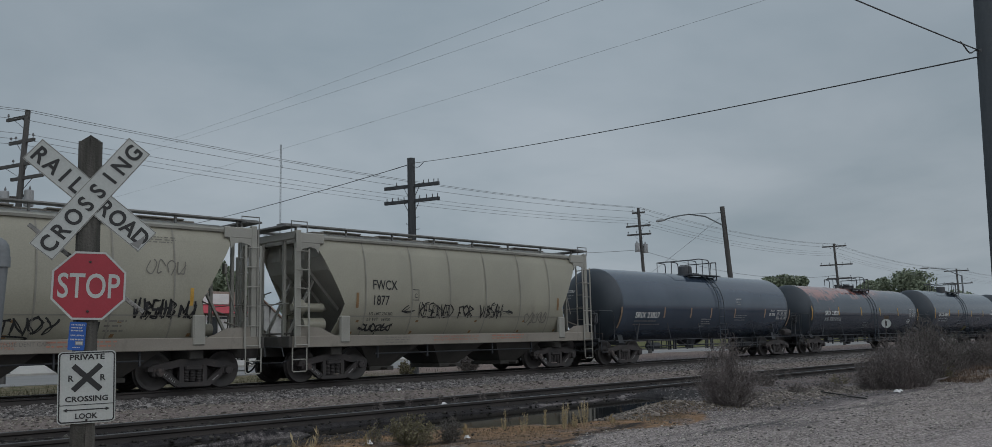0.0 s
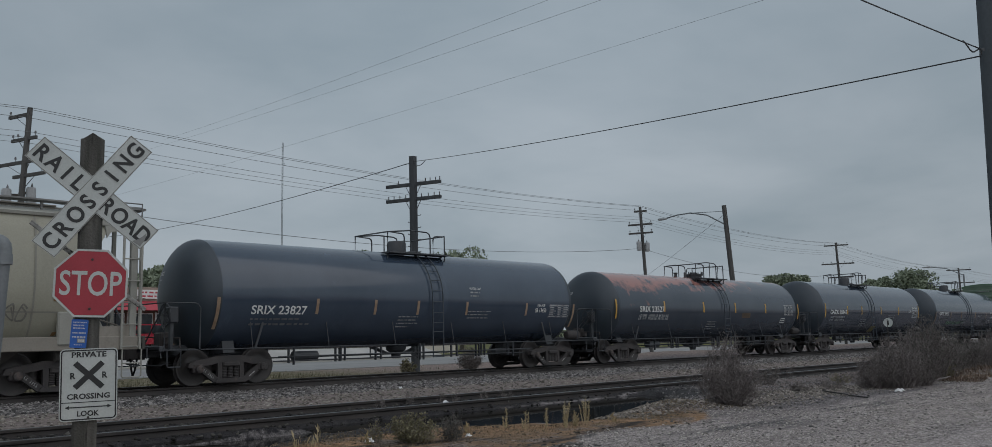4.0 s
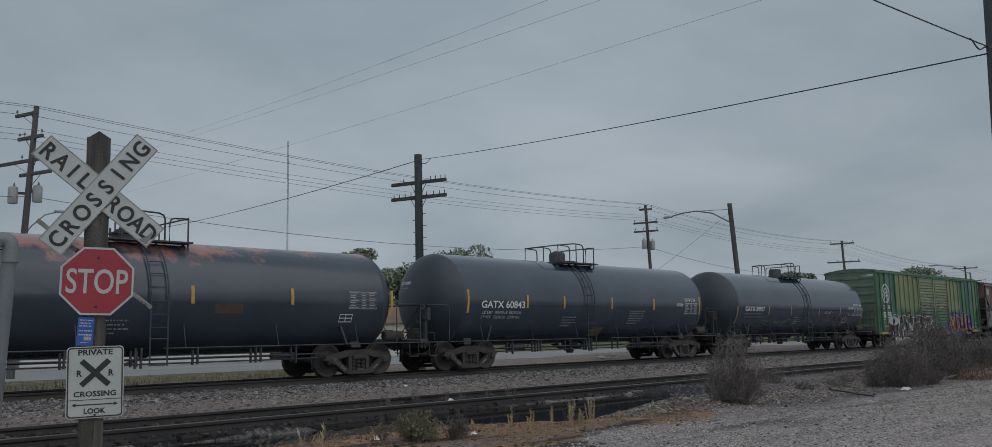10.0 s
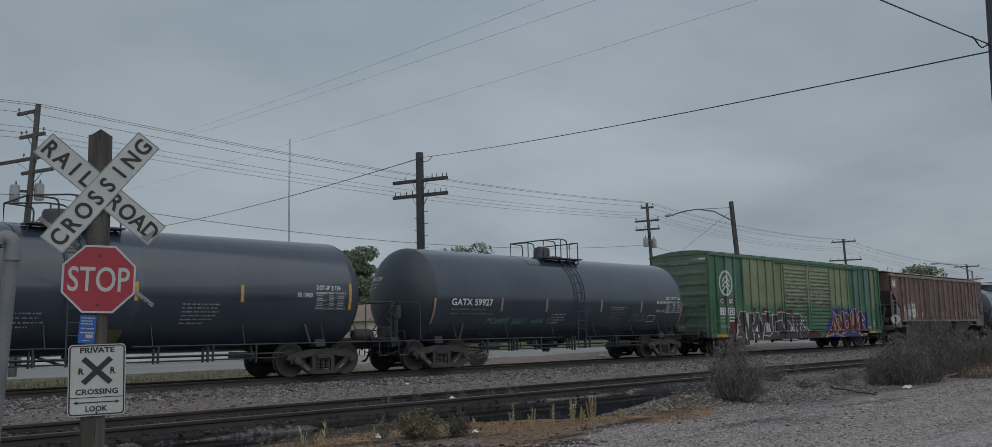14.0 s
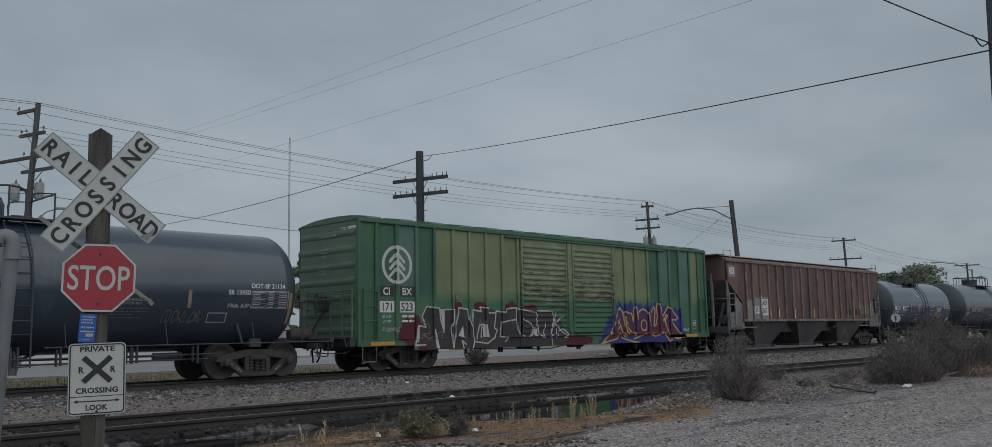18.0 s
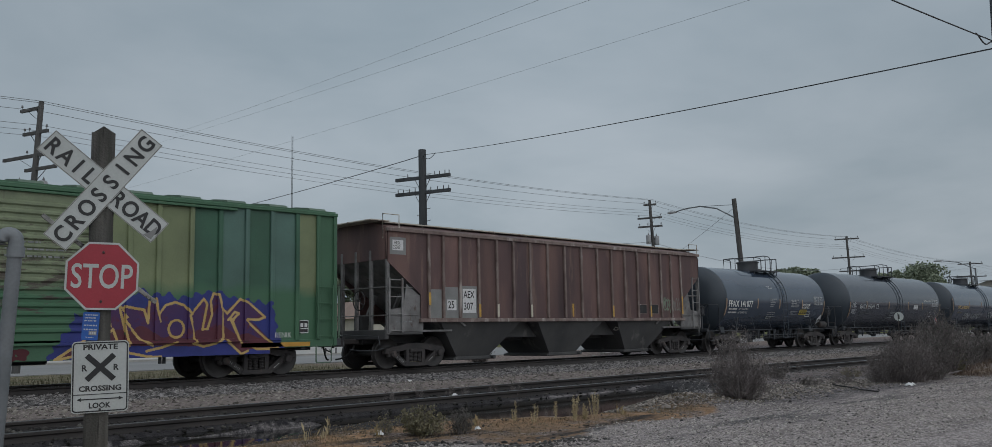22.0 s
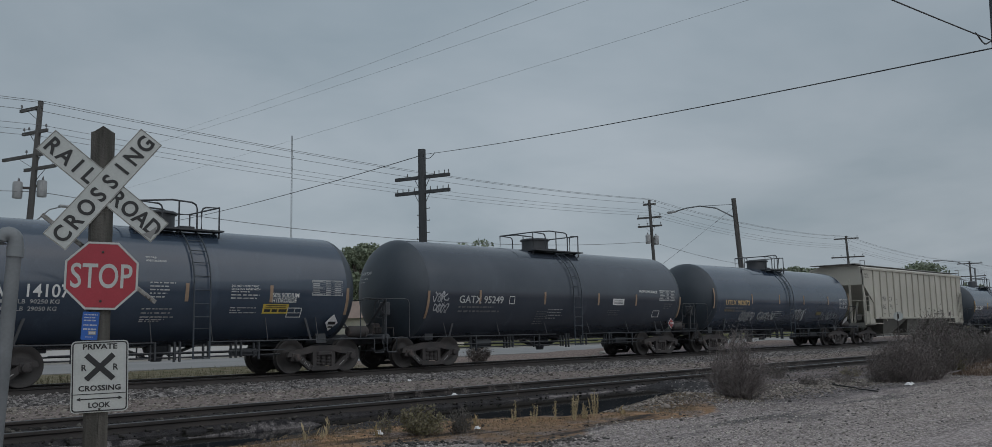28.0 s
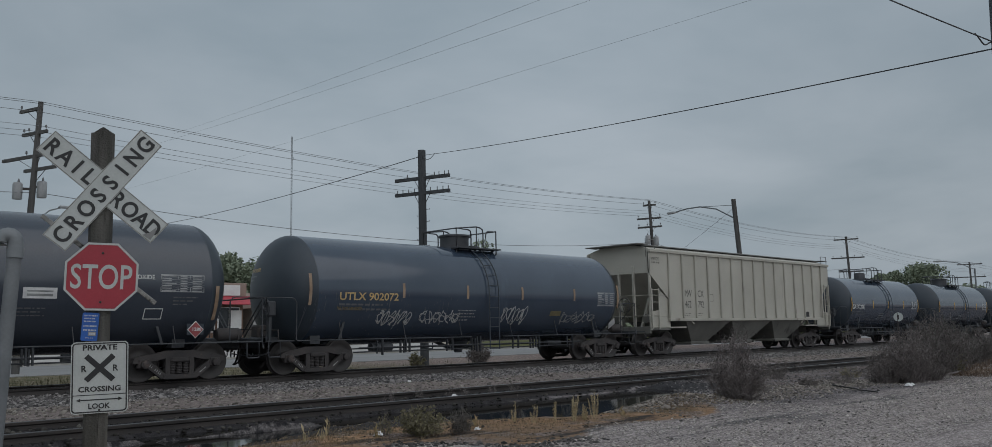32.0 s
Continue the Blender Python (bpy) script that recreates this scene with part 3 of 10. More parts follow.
def make_track(name, yc, top, label):
    track = thing(name, pose(0, yc, top), label, "railway track", kind="structure")
    half = [(0.075, -0.172), (0.075, -0.162), (0.02, -0.148), (0.009, -0.13), (0.009, -0.055), (0.035, -0.038), (0.037, -0.008), (0.028, -0.003)]
    outline = half + [(-a, b) for a, b in half[::-1]]
    rail = Shape().prism(outline, -260, 700, "yz").mesh("rail", RAIL)
    head = Shape().prism([(0.027, -0.004), (0.02, 0.0), (-0.02, 0.0), (-0.027, -0.004)], -260, 700, "yz").mesh("rail_head", RAILTOP)
    for side in (-1, 1):
        r = part("rail", rail, None, track, at=pose(0, side * 0.7525, 0))
        part("rail_head", head, None, r)
    tie = Shape().box(-0.115, 0.115, -1.3, 1.3, -0.32, -0.168, 0.012).mesh("tie", TIE)
    plate = Shape().box(-0.09, 0.09, -0.16, 0.16, -0.176, -0.160, 0.004).mesh("tie_plate", RAIL)
    for k in range(130):
        x = -6 + k * 0.53 + random.uniform(-0.03, 0.03)
        one = part("tie", tie, None, track, at=pose(x, random.uniform(-0.05, 0.05), -0.012 * random.random(), 0, 0, random.uniform(-1.5, 1.5)))
        for side in (-1, 1):
            part("tie_plate", plate, None, one, at=pose(0, side * 0.7525, 0))


make_track("track_1", YC, ZR, "main railway track on grey ballast, rails worn bright")
make_track("track_2", YS, ZR + 0.026, "siding track sunk in black mud, rails dark and dull")


# ---- running gear, shared by all cars ----
def make_sideframe():
    s = Shape()
    top = [(-1.16, 0.46), (-1.12, 0.58), (-0.93, 0.63), (-0.62, 0.675), (-0.34, 0.735), (0.34, 0.735), (0.62, 0.675), (0.93, 0.63), (1.12, 0.58), (1.16, 0.46),
           (1.04, 0.45), (0.78, 0.49), (0.55, 0.515), (0.32, 0.57), (-0.32, 0.57), (-0.55, 0.515), (-0.78, 0.49), (-1.04, 0.45)]
    s.prism(top, -0.07, 0.07)
    for k in (-1, 1):
        s.bar((k * 0.84, 0, 0.47), (k * 0.40, 0, 0.14), 0.12, 0.155)
        s.bar((k * 0.30, 0, 0.66), (k * 0.30, 0, 0.15), 0.11, 0.115)
        s.box(k * 0.89 - 0.14, k * 0.89 + 0.14, -0.09, 0.07, 0.33, 0.56, 0.03)
        s.lathe([(-0.17, 0.001), (-0.17, 0.07), (-0.155, 0.095), (-0.05, 0.105), (0, 0.105)], 14, "y", (k * 0.89, -0.02, 0.43))
        for a in range(3):
            b = 2 * math.pi * a / 3 + 0.4
            s.cyl((k * 0.89 + 0.055 * math.cos(b), -0.20, 0.43 + 0.055 * math.sin(b)), (k * 0.89 + 0.055 * math.cos(b), -0.15, 0.43 + 0.055 * math.sin(b)), 0.016, 6)
    s.prism([(-0.46, 0.10), (-0.38, 0.07), (0.38, 0.07), (0.46, 0.10), (0.38, 0.18), (-0.38, 0.18)], -0.09, 0.09)
    s.box(-0.23, 0.23, -0.11, 0.12, 0.46, 0.58, 0.03)
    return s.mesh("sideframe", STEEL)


def make_spring():
    prof = []
    for k in range(15):
        z = 0.20 + 0.27 * k / 14
        prof.append((z, 0.062 if k % 2 else 0.078))
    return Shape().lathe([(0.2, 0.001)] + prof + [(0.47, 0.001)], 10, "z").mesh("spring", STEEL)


def make_wheelset():
    s = Shape()
    R = 0.457
    for k in (-1, 1):
        # outer face towards the side, flange inside
        prof = [(0.08, 0.001), (0.08, 0.13), (0.045, 0.15), (0.02, 0.24), (0.03, 0.33), (0.06, 0.375), (0.065, R - 0.012), (0.055, R - 0.002), (-0.03, R + 0.003),
                (-0.045, R + 0.022), (-0.065, R + 0.024), (-0.075, R + 0.005), (-0.075, 0.37), (-0.03, 0.33), (-0.02, 0.24), (-0.06, 0.15), (-0.09, 0.12), (-0.09, 0.001)]
        s.lathe([(q * k, r) for q, r in prof], 32, "y", (0, 0.7525 * k, 0))
    s.cyl((0, -1.0, 0), (0, 1.0, 0), 0.085, 12)
    return s.mesh("wheelset", WHEEL)


def make_bolster():
    s = Shape()
    s.prism([(-1.02, 0.48), (-1.02, 0.60), (-0.5, 0.70), (0.5, 0.70), (1.02, 0.60), (1.02, 0.48), (0.5, 0.34), (-0.5, 0.34)], -0.19, 0.19, "yz")
    s.lathe([(0.70, 0.001), (0.70, 0.19), (0.78, 0.19), (0.78, 0.001)], 14, "z")
    for k in (-1, 1):
        s.box(k * 0.44 - 0.05, k * 0.44 + 0.05, -0.75, 0.75, 0.36, 0.46, 0.01)
        for j in (-1, 1):
            s.box(k * 0.45 - 0.06, k * 0.45 + 0.06, j * 0.75 - 0.06, j * 0.75 + 0.06, 0.30, 0.55, 0.02)
            s.cyl((k * 0.44, j * 0.35, 0.40), (k * 0.1, 0, 0.56), 0.025, 6)
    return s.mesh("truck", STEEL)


def make_chalk_mark():
    """Chalked figures down one leg of a sideframe and a plain stroke on the other."""
    rng = random.Random(31)
    s = Shape()
    for k in range(8):
        if k == 3:
            continue
        c = Vector((-0.775 + 0.041 * k, -0.063, 0.425 - 0.031 * k))
        d = Vector((0.6, 0, 0.8)) * 0.034
        e = Vector((0.8, 0, -0.6)) * 0.010
        s.bar(c - d + e * rng.uniform(-1, 1), c + d + e * rng.uniform(-1, 1), 0.004, 0.010)
        f = c + d * rng.uniform(-0.8, 0.8)
        s.bar(f - e, f + e * 1.6, 0.004, 0.011)
    s.bar((0.50, -0.063, 0.20), (0.66, -0.063, 0.32), 0.004, 0.022)
    return s.mesh("chalk_mark", WORN_CHALK, 0)


WORN_CHALK = surface("worn_white_chalk", [(0.20, 0.20, 0.20), (0.42, 0.42, 0.41)], 9, 0.9, 0, 0)
CHALK_MARK = make_chalk_mark()
SIDEFRAME, SPRING, WHEELSET, BOLSTER = make_sideframe(), make_spring(), make_wheelset(), make_bolster()
AXLES = []


def add_truck(car, x):
    t = part("truck", BOLSTER, None, car, "rusty dark steel truck with coil springs", at=pose(x, 0, 0))
    for side in (-1, 1):
        part("sideframe", SIDEFRAME, None, t, at=pose(0, side * 1.0, 0) @ (pose(0, 0, 0) if side < 0 else pose(0, 0, 0, 0, 0, 180)))
        for k in (-1, 0, 1):
            part("spring", SPRING, None, t, at=pose(k * 0.165, side * 1.0, 0))
    for k in (-1, 1):
        w = part("wheelset", WHEELSET, None, t, at=pose(k * 0.89, 0, 0.457))
        AXLES.append((w, k * 0.89))
    tagged(part("chalk_mark", CHALK_MARK, None, t, "white chalked figures on the frame's leg", at=pose(0, -1.0, 0)), kind="stuff")
    return t


def coupler_shape(x0, x1):
    """A knuckle coupler from the sill at x0 to the meeting plane at x1."""
    d = 1 if x1 > x0 else -1
    s = Shape()
    s.box(min(x0, x1 - d * 0.25), max(x0, x1 - d * 0.25), -0.075, 0.075, 0.74, 0.90, 0.02)
    s.prism([(x1 - d * 0.30, -0.09), (x1 - d * 0.10, -0.19), (x1 + d * 0.06, -0.17), (x1 + d * 0.07, -0.10), (x1 - d * 0.02, -0.02), (x1 + d * 0.0, 0.10), (x1 + d * 0.09, 0.15), (x1 - d * 0.05, 0.21), (x1 - d * 0.22, 0.14)], 0.68, 0.96, "xy")
    s.cyl((x1 - d * 0.06, 0.13, 0.64), (x1 - d * 0.06, 0.13, 1.0), 0.035, 8)
    s.cyl((x1 - d * 0.05, -0.02, 0.66), (x1 - d * 0.05, -0.02, 0.50), 0.018, 6)
    return s


def add_ends(car, x_sill, x_meet, lever=True, colour=None):
    """Coupler, brake hose, lever and hanging chain at one end."""
    d = 1 if x_meet > 0 else -1
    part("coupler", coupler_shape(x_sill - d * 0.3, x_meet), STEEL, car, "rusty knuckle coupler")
    path = []
    for k in range(13):
        a = k / 12
        path.append((x_sill + d * 0.15 + (x_meet - x_sill - d * 0.15) * a, -0.28 + 0.22 * a, 0.72 - 0.42 * math.sin(math.pi * (0.5 * a ** 0.8)) + 0.02 * a))
    part("brake_hose", Shape().tube(path, 0.024, 7), HOSE, car, "black rubber brake hose")
    if lever:
        s = Shape().tube([(x_sill + d * 0.06, -1.35, 0.72), (x_sill + d * 0.08, -1.30, 0.95), (x_sill + d * 0.10, -0.5, 0.98), (x_meet - d * 0.1, -0.12, 1.02)], 0.015, 6)
        s.tube([(x_sill - d * 0.3, -1.05, 0.62), (x_sill - d * 0.1, -1.0, 0.55), (x_sill + d * 0.2, -0.6, 0.55), (x_sill + d * 0.35, -0.3, 0.6)], 0.018, 6)
        part("uncoupling_lever", s, BLACK, car)


def step_shape(x, y, z0, z1, w=0.40, rungs=1):
    """A hanging sill step, open at the side."""
    s = Shape()
    s.tube([(x - w / 2, y, z1), (x - w / 2, y, z0 + 0.03), (x - w / 2 + 0.03, y, z0), (x + w / 2 - 0.03, y, z0), (x + w / 2, y, z0 + 0.03), (x + w / 2, y, z1)], 0.018, 6)
    for k in range(rungs):
        z = z0 + (z1 - z0) * (k + 1) / (rungs + 1)
        s.cyl((x - w / 2, y, z), (x + w / 2, y, z), 0.014, 6)
    return s


def ladder_shape(x, y, z0, z1, w=0.42, pitch=0.38, r=0.016, along="x", stile=0.028):
    s = Shape()

    def at(a, z):
        return (x + a, y, z) if along == "x" else (x, y + a, z)
    for k in (-1, 1):
        s.bar(at(k * w / 2, z0), at(k * w / 2, z1), stile, stile * 1.8)
    n = max(1, int((z1 - z0) / pitch))
    for k in range(n + 1):
        z = z0 + 0.06 + (z1 - z0 - 0.12) * k / n
        s.cyl(at(-w / 2, z), at(w / 2, z), r, 6)
    return s


def hand_wheel(x, y, z, r=0.28, along="x"):
    s = Shape()
    ring, hub = [], Vector((x, y, z))
    for k in range(20):
        a = 2 * math.pi * k / 20
        ring.append((x, y + r * math.cos(a), z + r * math.sin(a)) if along == "x" else (x + r * math.cos(a), y, z + r * math.sin(a)))
    s.tube(ring, 0.016, 6, closed=True)
    for k in range(0, 20, 4):
        s.cyl(hub, ring[k], 0.010, 5)
    s.tube([(x - 0.05, y, z), (x + 0.05, y, z)] if along == "x" else [(x, y - 0.05, z), (x, y + 0.05, z)], 0.04, 8)
    return s


def scrawl(parent, put, u0, u1, v0, v1, material, letters=6, thick=0.03, seed=1, name="graffiti", label="", slant=0.15, loops=3):
    """A tag that cannot be read: curling strokes, letter by letter."""
    rng = random.Random(seed)
    s = Shape()
    w = (u1 - u0) / letters
    tall = v1 - v0
    for k in range(letters):
        a = u0 + w * (k + 0.05)
        n = loops + rng.randint(2, 4)
        knots = []
        q0, turn = rng.uniform(0, 6.28), rng.choice((-1, 1))
        for j in range(n):
            q = q0 + turn * j * rng.uniform(1.1, 1.9)
            h = tall * (0.5 + 0.5 * math.sin(q) * rng.uniform(0.55, 1.0))
            knots.append((a + w * (0.5 + 0.62 * math.cos(q) * rng.uniform(0.6, 1.0)) + slant * h, v0 + h))
        knots = [knots[0]] + knots + [knots[-1]]
        pts = []
        for p0, p1, p2, p3 in zip(knots, knots[1:], knots[2:], knots[3:]):
            for q in range(6):
                f = q / 6
                pts.append(tuple(0.5 * (2 * p1[i] + (p2[i] - p0[i]) * f + (2 * p0[i] - 5 * p1[i] + 4 * p2[i] - p3[i]) * f * f + (3 * p1[i] - p0[i] - 3 * p2[i] + p3[i]) * f ** 3) for i in (0, 1)))
        pts.append(knots[-1])
        for (a0, b0), (a1, b1) in zip(pts, pts[1:]):
            d = math.hypot(a1 - a0, b1 - b0) or 1
            ex, ey = (a1 - a0) / d * thick * 0.2, (b1 - b0) / d * thick * 0.2
            a0, b0, a1, b1 = a0 - ex, b0 - ey, a1 + ex, b1 + ey
            nx, ny = -(b1 - b0) / d * thick / 2, (a1 - a0) / d * thick / 2
            up = 0.0004 * (len(s.f) % 9)
            s.add([(x, y - up, z) for x, y, z in (put(a0 - nx, b0 - ny), put(a1 - nx, b1 - ny), put(a1 + nx, b1 + ny), put(a0 + nx, b0 + ny))], [(0, 1, 2, 3)])
    me = bpy.data.meshes.new(name)
    me.from_pydata(s.v, [], s.f)
    me.materials.append(material)
    return part(name, me, None, parent, label)


def flat_patch(put, u0, u1, v0, v1, du=0.2, dv=0.2):
    s = Shape()
    nu, nv = max(1, round((u1 - u0) / du)), max(1, round((v1 - v0) / dv))
    for i in range(nu):
        for j in range(nv):
            a, b = u0 + (u1 - u0) * i / nu, u0 + (u1 - u0) * (i + 1) / nu
            c, d = v0 + (v1 - v0) * j / nv, v0 + (v1 - v0) * (j + 1) / nv
            s.add([put(a, c), put(b, c), put(b, d), put(a, d)], [(0, 1, 2, 3)])
    return s


def frame_rows(u0, u1, v0, v1, w=0.02):
    return [(u0, u1, v0, v0 + w), (u0, u1, v1 - w, v1), (u0, u0 + w, v0, v1), (u1 - w, u1, v0, v1)]


CARS = []


def new_car(name, at, label, category):
    car = thing(name, pose(at, YC, ZR), label, category, "train of freight cars")
    CARS.append((car, at))
    return car


# ---- tank cars ----
HEAD_PAINT = surface("dull_tank_head_paint", [(0.034, 0.045, 0.058), (0.056, 0.069, 0.084)], 0.6, 0.42, 0, 0.02, 30, (0.06, 0.066, 0.074), 0.62, 0.75, 0.4, soften=0.25)


def tank_car(at, tc, half, R, zc, meet, paint, marks=None, ink=None, marks_u=(-5.9, -4.2, 1.94, 0.22), strips=(), house="dome", rails=(-2.0, 1.9), ladder_x=0.3,
             label="", table=None, strip_mat=None, seed=1, lines=(), ends=None, mids=None):
    rng = random.Random(seed)
    ink = ink or WHITE_INK
    sill = half + 0.62
    car = new_car("tank_car", at, label, "tank car")

    def put(u, v, lift=0.008):
        a = (v - zc) / R
        a = math.asin(max(-1, min(1, a)))
        return (u, -(R + lift) * math.cos(a), zc + (R + lift) * math.sin(a))
    # the tank with its two dished heads; its space is centred on the tank's axis
    prof, head = [], 0.55 * R * 0.9
    for k in range(13):
        a = math.pi / 2 * k / 12
        prof.append((-(half - head) - head * math.cos(a), R * math.sin(a) + 0.0005))
    straight = half - head
    part("tank", Shape().lathe([(-straight, R + 0.0005), (-straight + 0.06, R + 0.001), (straight - 0.06, R + 0.001), (straight, R + 0.0005)], 56, "x"), paint, car, at=pose(0, 0, zc), smooth=30)
    for d in (-1, 1):
        part("tank_head", Shape().lathe([(-d * q, r) for q, r in prof], 56, "x"), HEAD_PAINT, car, at=pose(0, 0, zc), smooth=30)
    # stub sills, saddles and bolsters
    for d in (-1, 1):
        a, b = sorted((d * (tc / 2 - 1.6), d * (sill + 0.12)))
        part("stub_sill", Shape().box(a, b, -0.20, 0.20, 0.72, 1.02, 0.02), BLACK, car)
        x = d * tc / 2
        saddle = []
        for k in range(-6, 7):
            q = radians(k * 9)
            saddle.append((R * math.sin(q) * 1.005, zc - R * math.cos(q) * 1.005))
        part("saddle", Shape().prism([q for q in saddle if abs(q[0]) < 0.95] + [(0.92, 0.80), (0.35, 0.76), (-0.35, 0.76), (-0.92, 0.80)], x - 0.16, x + 0.16, "yz"), BLACK, car)
        a, b = sorted((d * (sill + 0.1), d * (sill + 0.22)))
        part("end_beam", Shape().box(a, b, -1.38, 1.38, 0.86, 1.0, 0.02), BLACK, car)
        a, b = sorted((d * (sill - 0.75), d * (sill + 0.22)))
        s = Shape().box(a, b, -1.36, 1.36, 0.885, 0.915, 0.004)
        part("end_deck", s, BLACK, car)
        for y in (-1.28, 1.28):
            part("strut", Shape().prism([(x - 0.52 * d, 0.88), (x - 0.58 * d, 0.88), (x - 0.80 * d, zc - 0.74), (x - 0.74 * d, zc - 0.72)], y * 0.97 - 0.015, y * 0.97 + 0.015), BLACK, car, smooth=0)
    # long thin rail along the tank's flank, and the brake rigging that hangs below it
    for y in (-1.40, 1.40):
        s = Shape()
        s.tube([(-(sill - 0.8), y, 0.90), (-0.7, y, 0.90)], 0.017, 6)
        s.tube([(0.7, y, 0.90), (sill - 0.8, y, 0.90)], 0.017, 6)
        for k in range(6):
            x = -(half - 1.6) + (half - 1.6) * 2 * k / 5
            s.tube([(x, y, 0.90), (x, y * 0.90, zc - math.sqrt(max(R * R - (1.26) ** 2, 0.01)))], 0.012, 5)
        part("side_rail", s, BLACK, car, "thin grey steel side rail")
    s = Shape()
    for y, z in ((-1.15, 0.66), (-0.9, 0.54), (1.1, 0.60)):
        s.cyl((-tc / 2 + 1.3, y, z), (tc / 2 - 1.3, y, z), 0.022, 6)
    for k in range(7):
        x = -tc / 2 + 1.9 + (tc - 3.8) * k / 6 + rng.uniform(-0.25, 0.25)
        for q in (-0.07, 0.07) if k % 2 else (0,):
            s.box(x + q - 0.02, x + q + 0.02, -1.18, -1.12, 0.50 if k % 3 else 0.44, 0.92)
            s.box(x + q - 0.02, x + q + 0.02, -0.93, -0.87, 0.48, 0.85)
    s.cyl((-tc / 2 + 2.0, -0.75, 0.66), (-tc / 2 + 2.75, -0.75, 0.66), 0.13, 12)
    s.cyl((tc / 2 - 2.6, -0.7, 0.62), (tc / 2 - 1.9, -0.7, 0.62), 0.10, 10)
    part("brake_rigging", s, BLACK, car)
    # outlet below the middle
    s = Shape()
    s.lathe([(zc - R + 0.05, 0.34), (zc - R - 0.10, 0.30), (zc - R - 0.20, 0.16), (zc - R - 0.34, 0.13), (zc - R - 0.34, 0.001)], 14, "z")
    for d in (-1, 1):
        s.bar((d * 0.95, 0, zc - R + 0.02), (d * 0.35, 0, zc - R - 0.2), 0.32, 0.03)
    part("bottom_outlet", s, BLACK, car)
    # platform, hand rails and fittings on the crown
    zt = zc + R
    x0, x1 = rails
    xm = (x0 + x1) / 2
    for y in (-0.78, 0.78):
        s = Shape()
        s.box(x0 - 0.05, x1 + 0.05, y - 0.20, y + 0.22, zt - 0.10, zt - 0.06)
        for x in (x0 + 0.1, xm, x1 - 0.1):
            s.bar((x, y, zt - 0.10), (x, y * 0.85, zc + math.sqrt(R * R - (y * 0.85) ** 2)), 0.04, 0.04)
        part("platform", s, BLACK, car, "black steel grating platform")
    z = zt + 0.60
    for y in (-0.80, 0.80):
        lo = zt - 0.28
        part("hand_rail", Shape().tube([(x0, y, lo), (x0, y, z - 0.06), (x0 + 0.55, y, z - 0.08), (x0 + 0.62, y, z - 0.12), (x0 + 0.65, y, z - 0.2), (x0 + 0.65, y, zt - 0.12)], 0.022, 7), BLACK, car)
        part("hand_rail", Shape().tube([(x0, y, z - 0.06), (x0 + 0.9, y, z + 0.04), (x1 - 0.75, y, z + 0.02), (x1 - 0.64, y, z - 0.03), (x1 - 0.60, y, z - 0.14), (x1 - 0.60, y, zt - 0.12)], 0.022, 7), BLACK, car)
        part("hand_rail", Shape().tube([(x1 - 0.48, y, zt - 0.12), (x1 - 0.48, y, z - 0.2), (x1 - 0.44, y, z - 0.11), (x1 - 0.36, y, z - 0.08), (x1, y, z - 0.06), (x1, y, lo)], 0.022, 7), BLACK, car)
        part("hand_rail", Shape().cyl((xm, y, zt - 0.1), (xm, y, z + 0.03), 0.02, 6), BLACK, car)
    for x in (x0, x1):
        part("hand_rail", Shape().tube([(x, -0.80, z - 0.06), (x, 0.80, z - 0.06)], 0.022, 7), BLACK, car)
    s = Shape()
    if house == "dome":
        s.lathe([(zt - 0.08, 0.30), (zt + 0.30, 0.30), (zt + 0.37, 0.26), (zt + 0.40, 0.001)], 16, "z", (xm - 0.15, 0, 0))
        s.box(xm + 0.25, xm + 0.7, -0.2, 0.2, zt - 0.05, zt + 0.08, 0.02)
    elif house == "drum":
        s.lathe([(zt - 0.1, 0.48), (zt + 0.34, 0.48), (zt + 0.34, 0.54), (zt + 0.38, 0.54), (zt + 0.41, 0.50), (zt + 0.42, 0.001)], 20, "z", (xm - 0.25, 0, 0))
        s.box(xm + 0.35, xm + 0.75, -0.16, 0.16, zt - 0.05, zt + 0.10, 0.02)
    else:
        s.lathe([(zt - 0.08, 0.36), (zt + 0.13, 0.36), (zt + 0.13, 0.42), (zt + 0.17, 0.42), (zt + 0.18, 0.001)], 18, "z", (xm - 0.05, 0, 0))
        for k in range(8):
            a = 2 * math.pi * k / 8
            s.cyl((xm - 0.05 + 0.40 * math.cos(a), 0.40 * math.sin(a), zt + 0.10), (xm - 0.05 + 0.40 * math.cos(a), 0.40 * math.sin(a), zt + 0.27), 0.025, 6)
        s.box(xm - 0.3, xm + 0.2, -0.06, 0.06, zt + 0.17, zt + 0.26, 0.02)
        s.cyl((xm - 0.75, 0, zt - 0.05), (xm - 0.75, 0, zt + 0.22), 0.06, 8)
    part("manway_housing", s, BLACK, car, "black valve housing on the crown")
    if house == "valves":
        s = Shape().lathe([(zt - 0.05, 0.07), (zt + 0.14, 0.07), (zt + 0.16, 0.10), (zt + 0.19, 0.10), (zt + 0.2, 0.001)], 10, "z", (x0 - 0.35, 0, 0))
        part("safety_valve", s, BLACK, car)
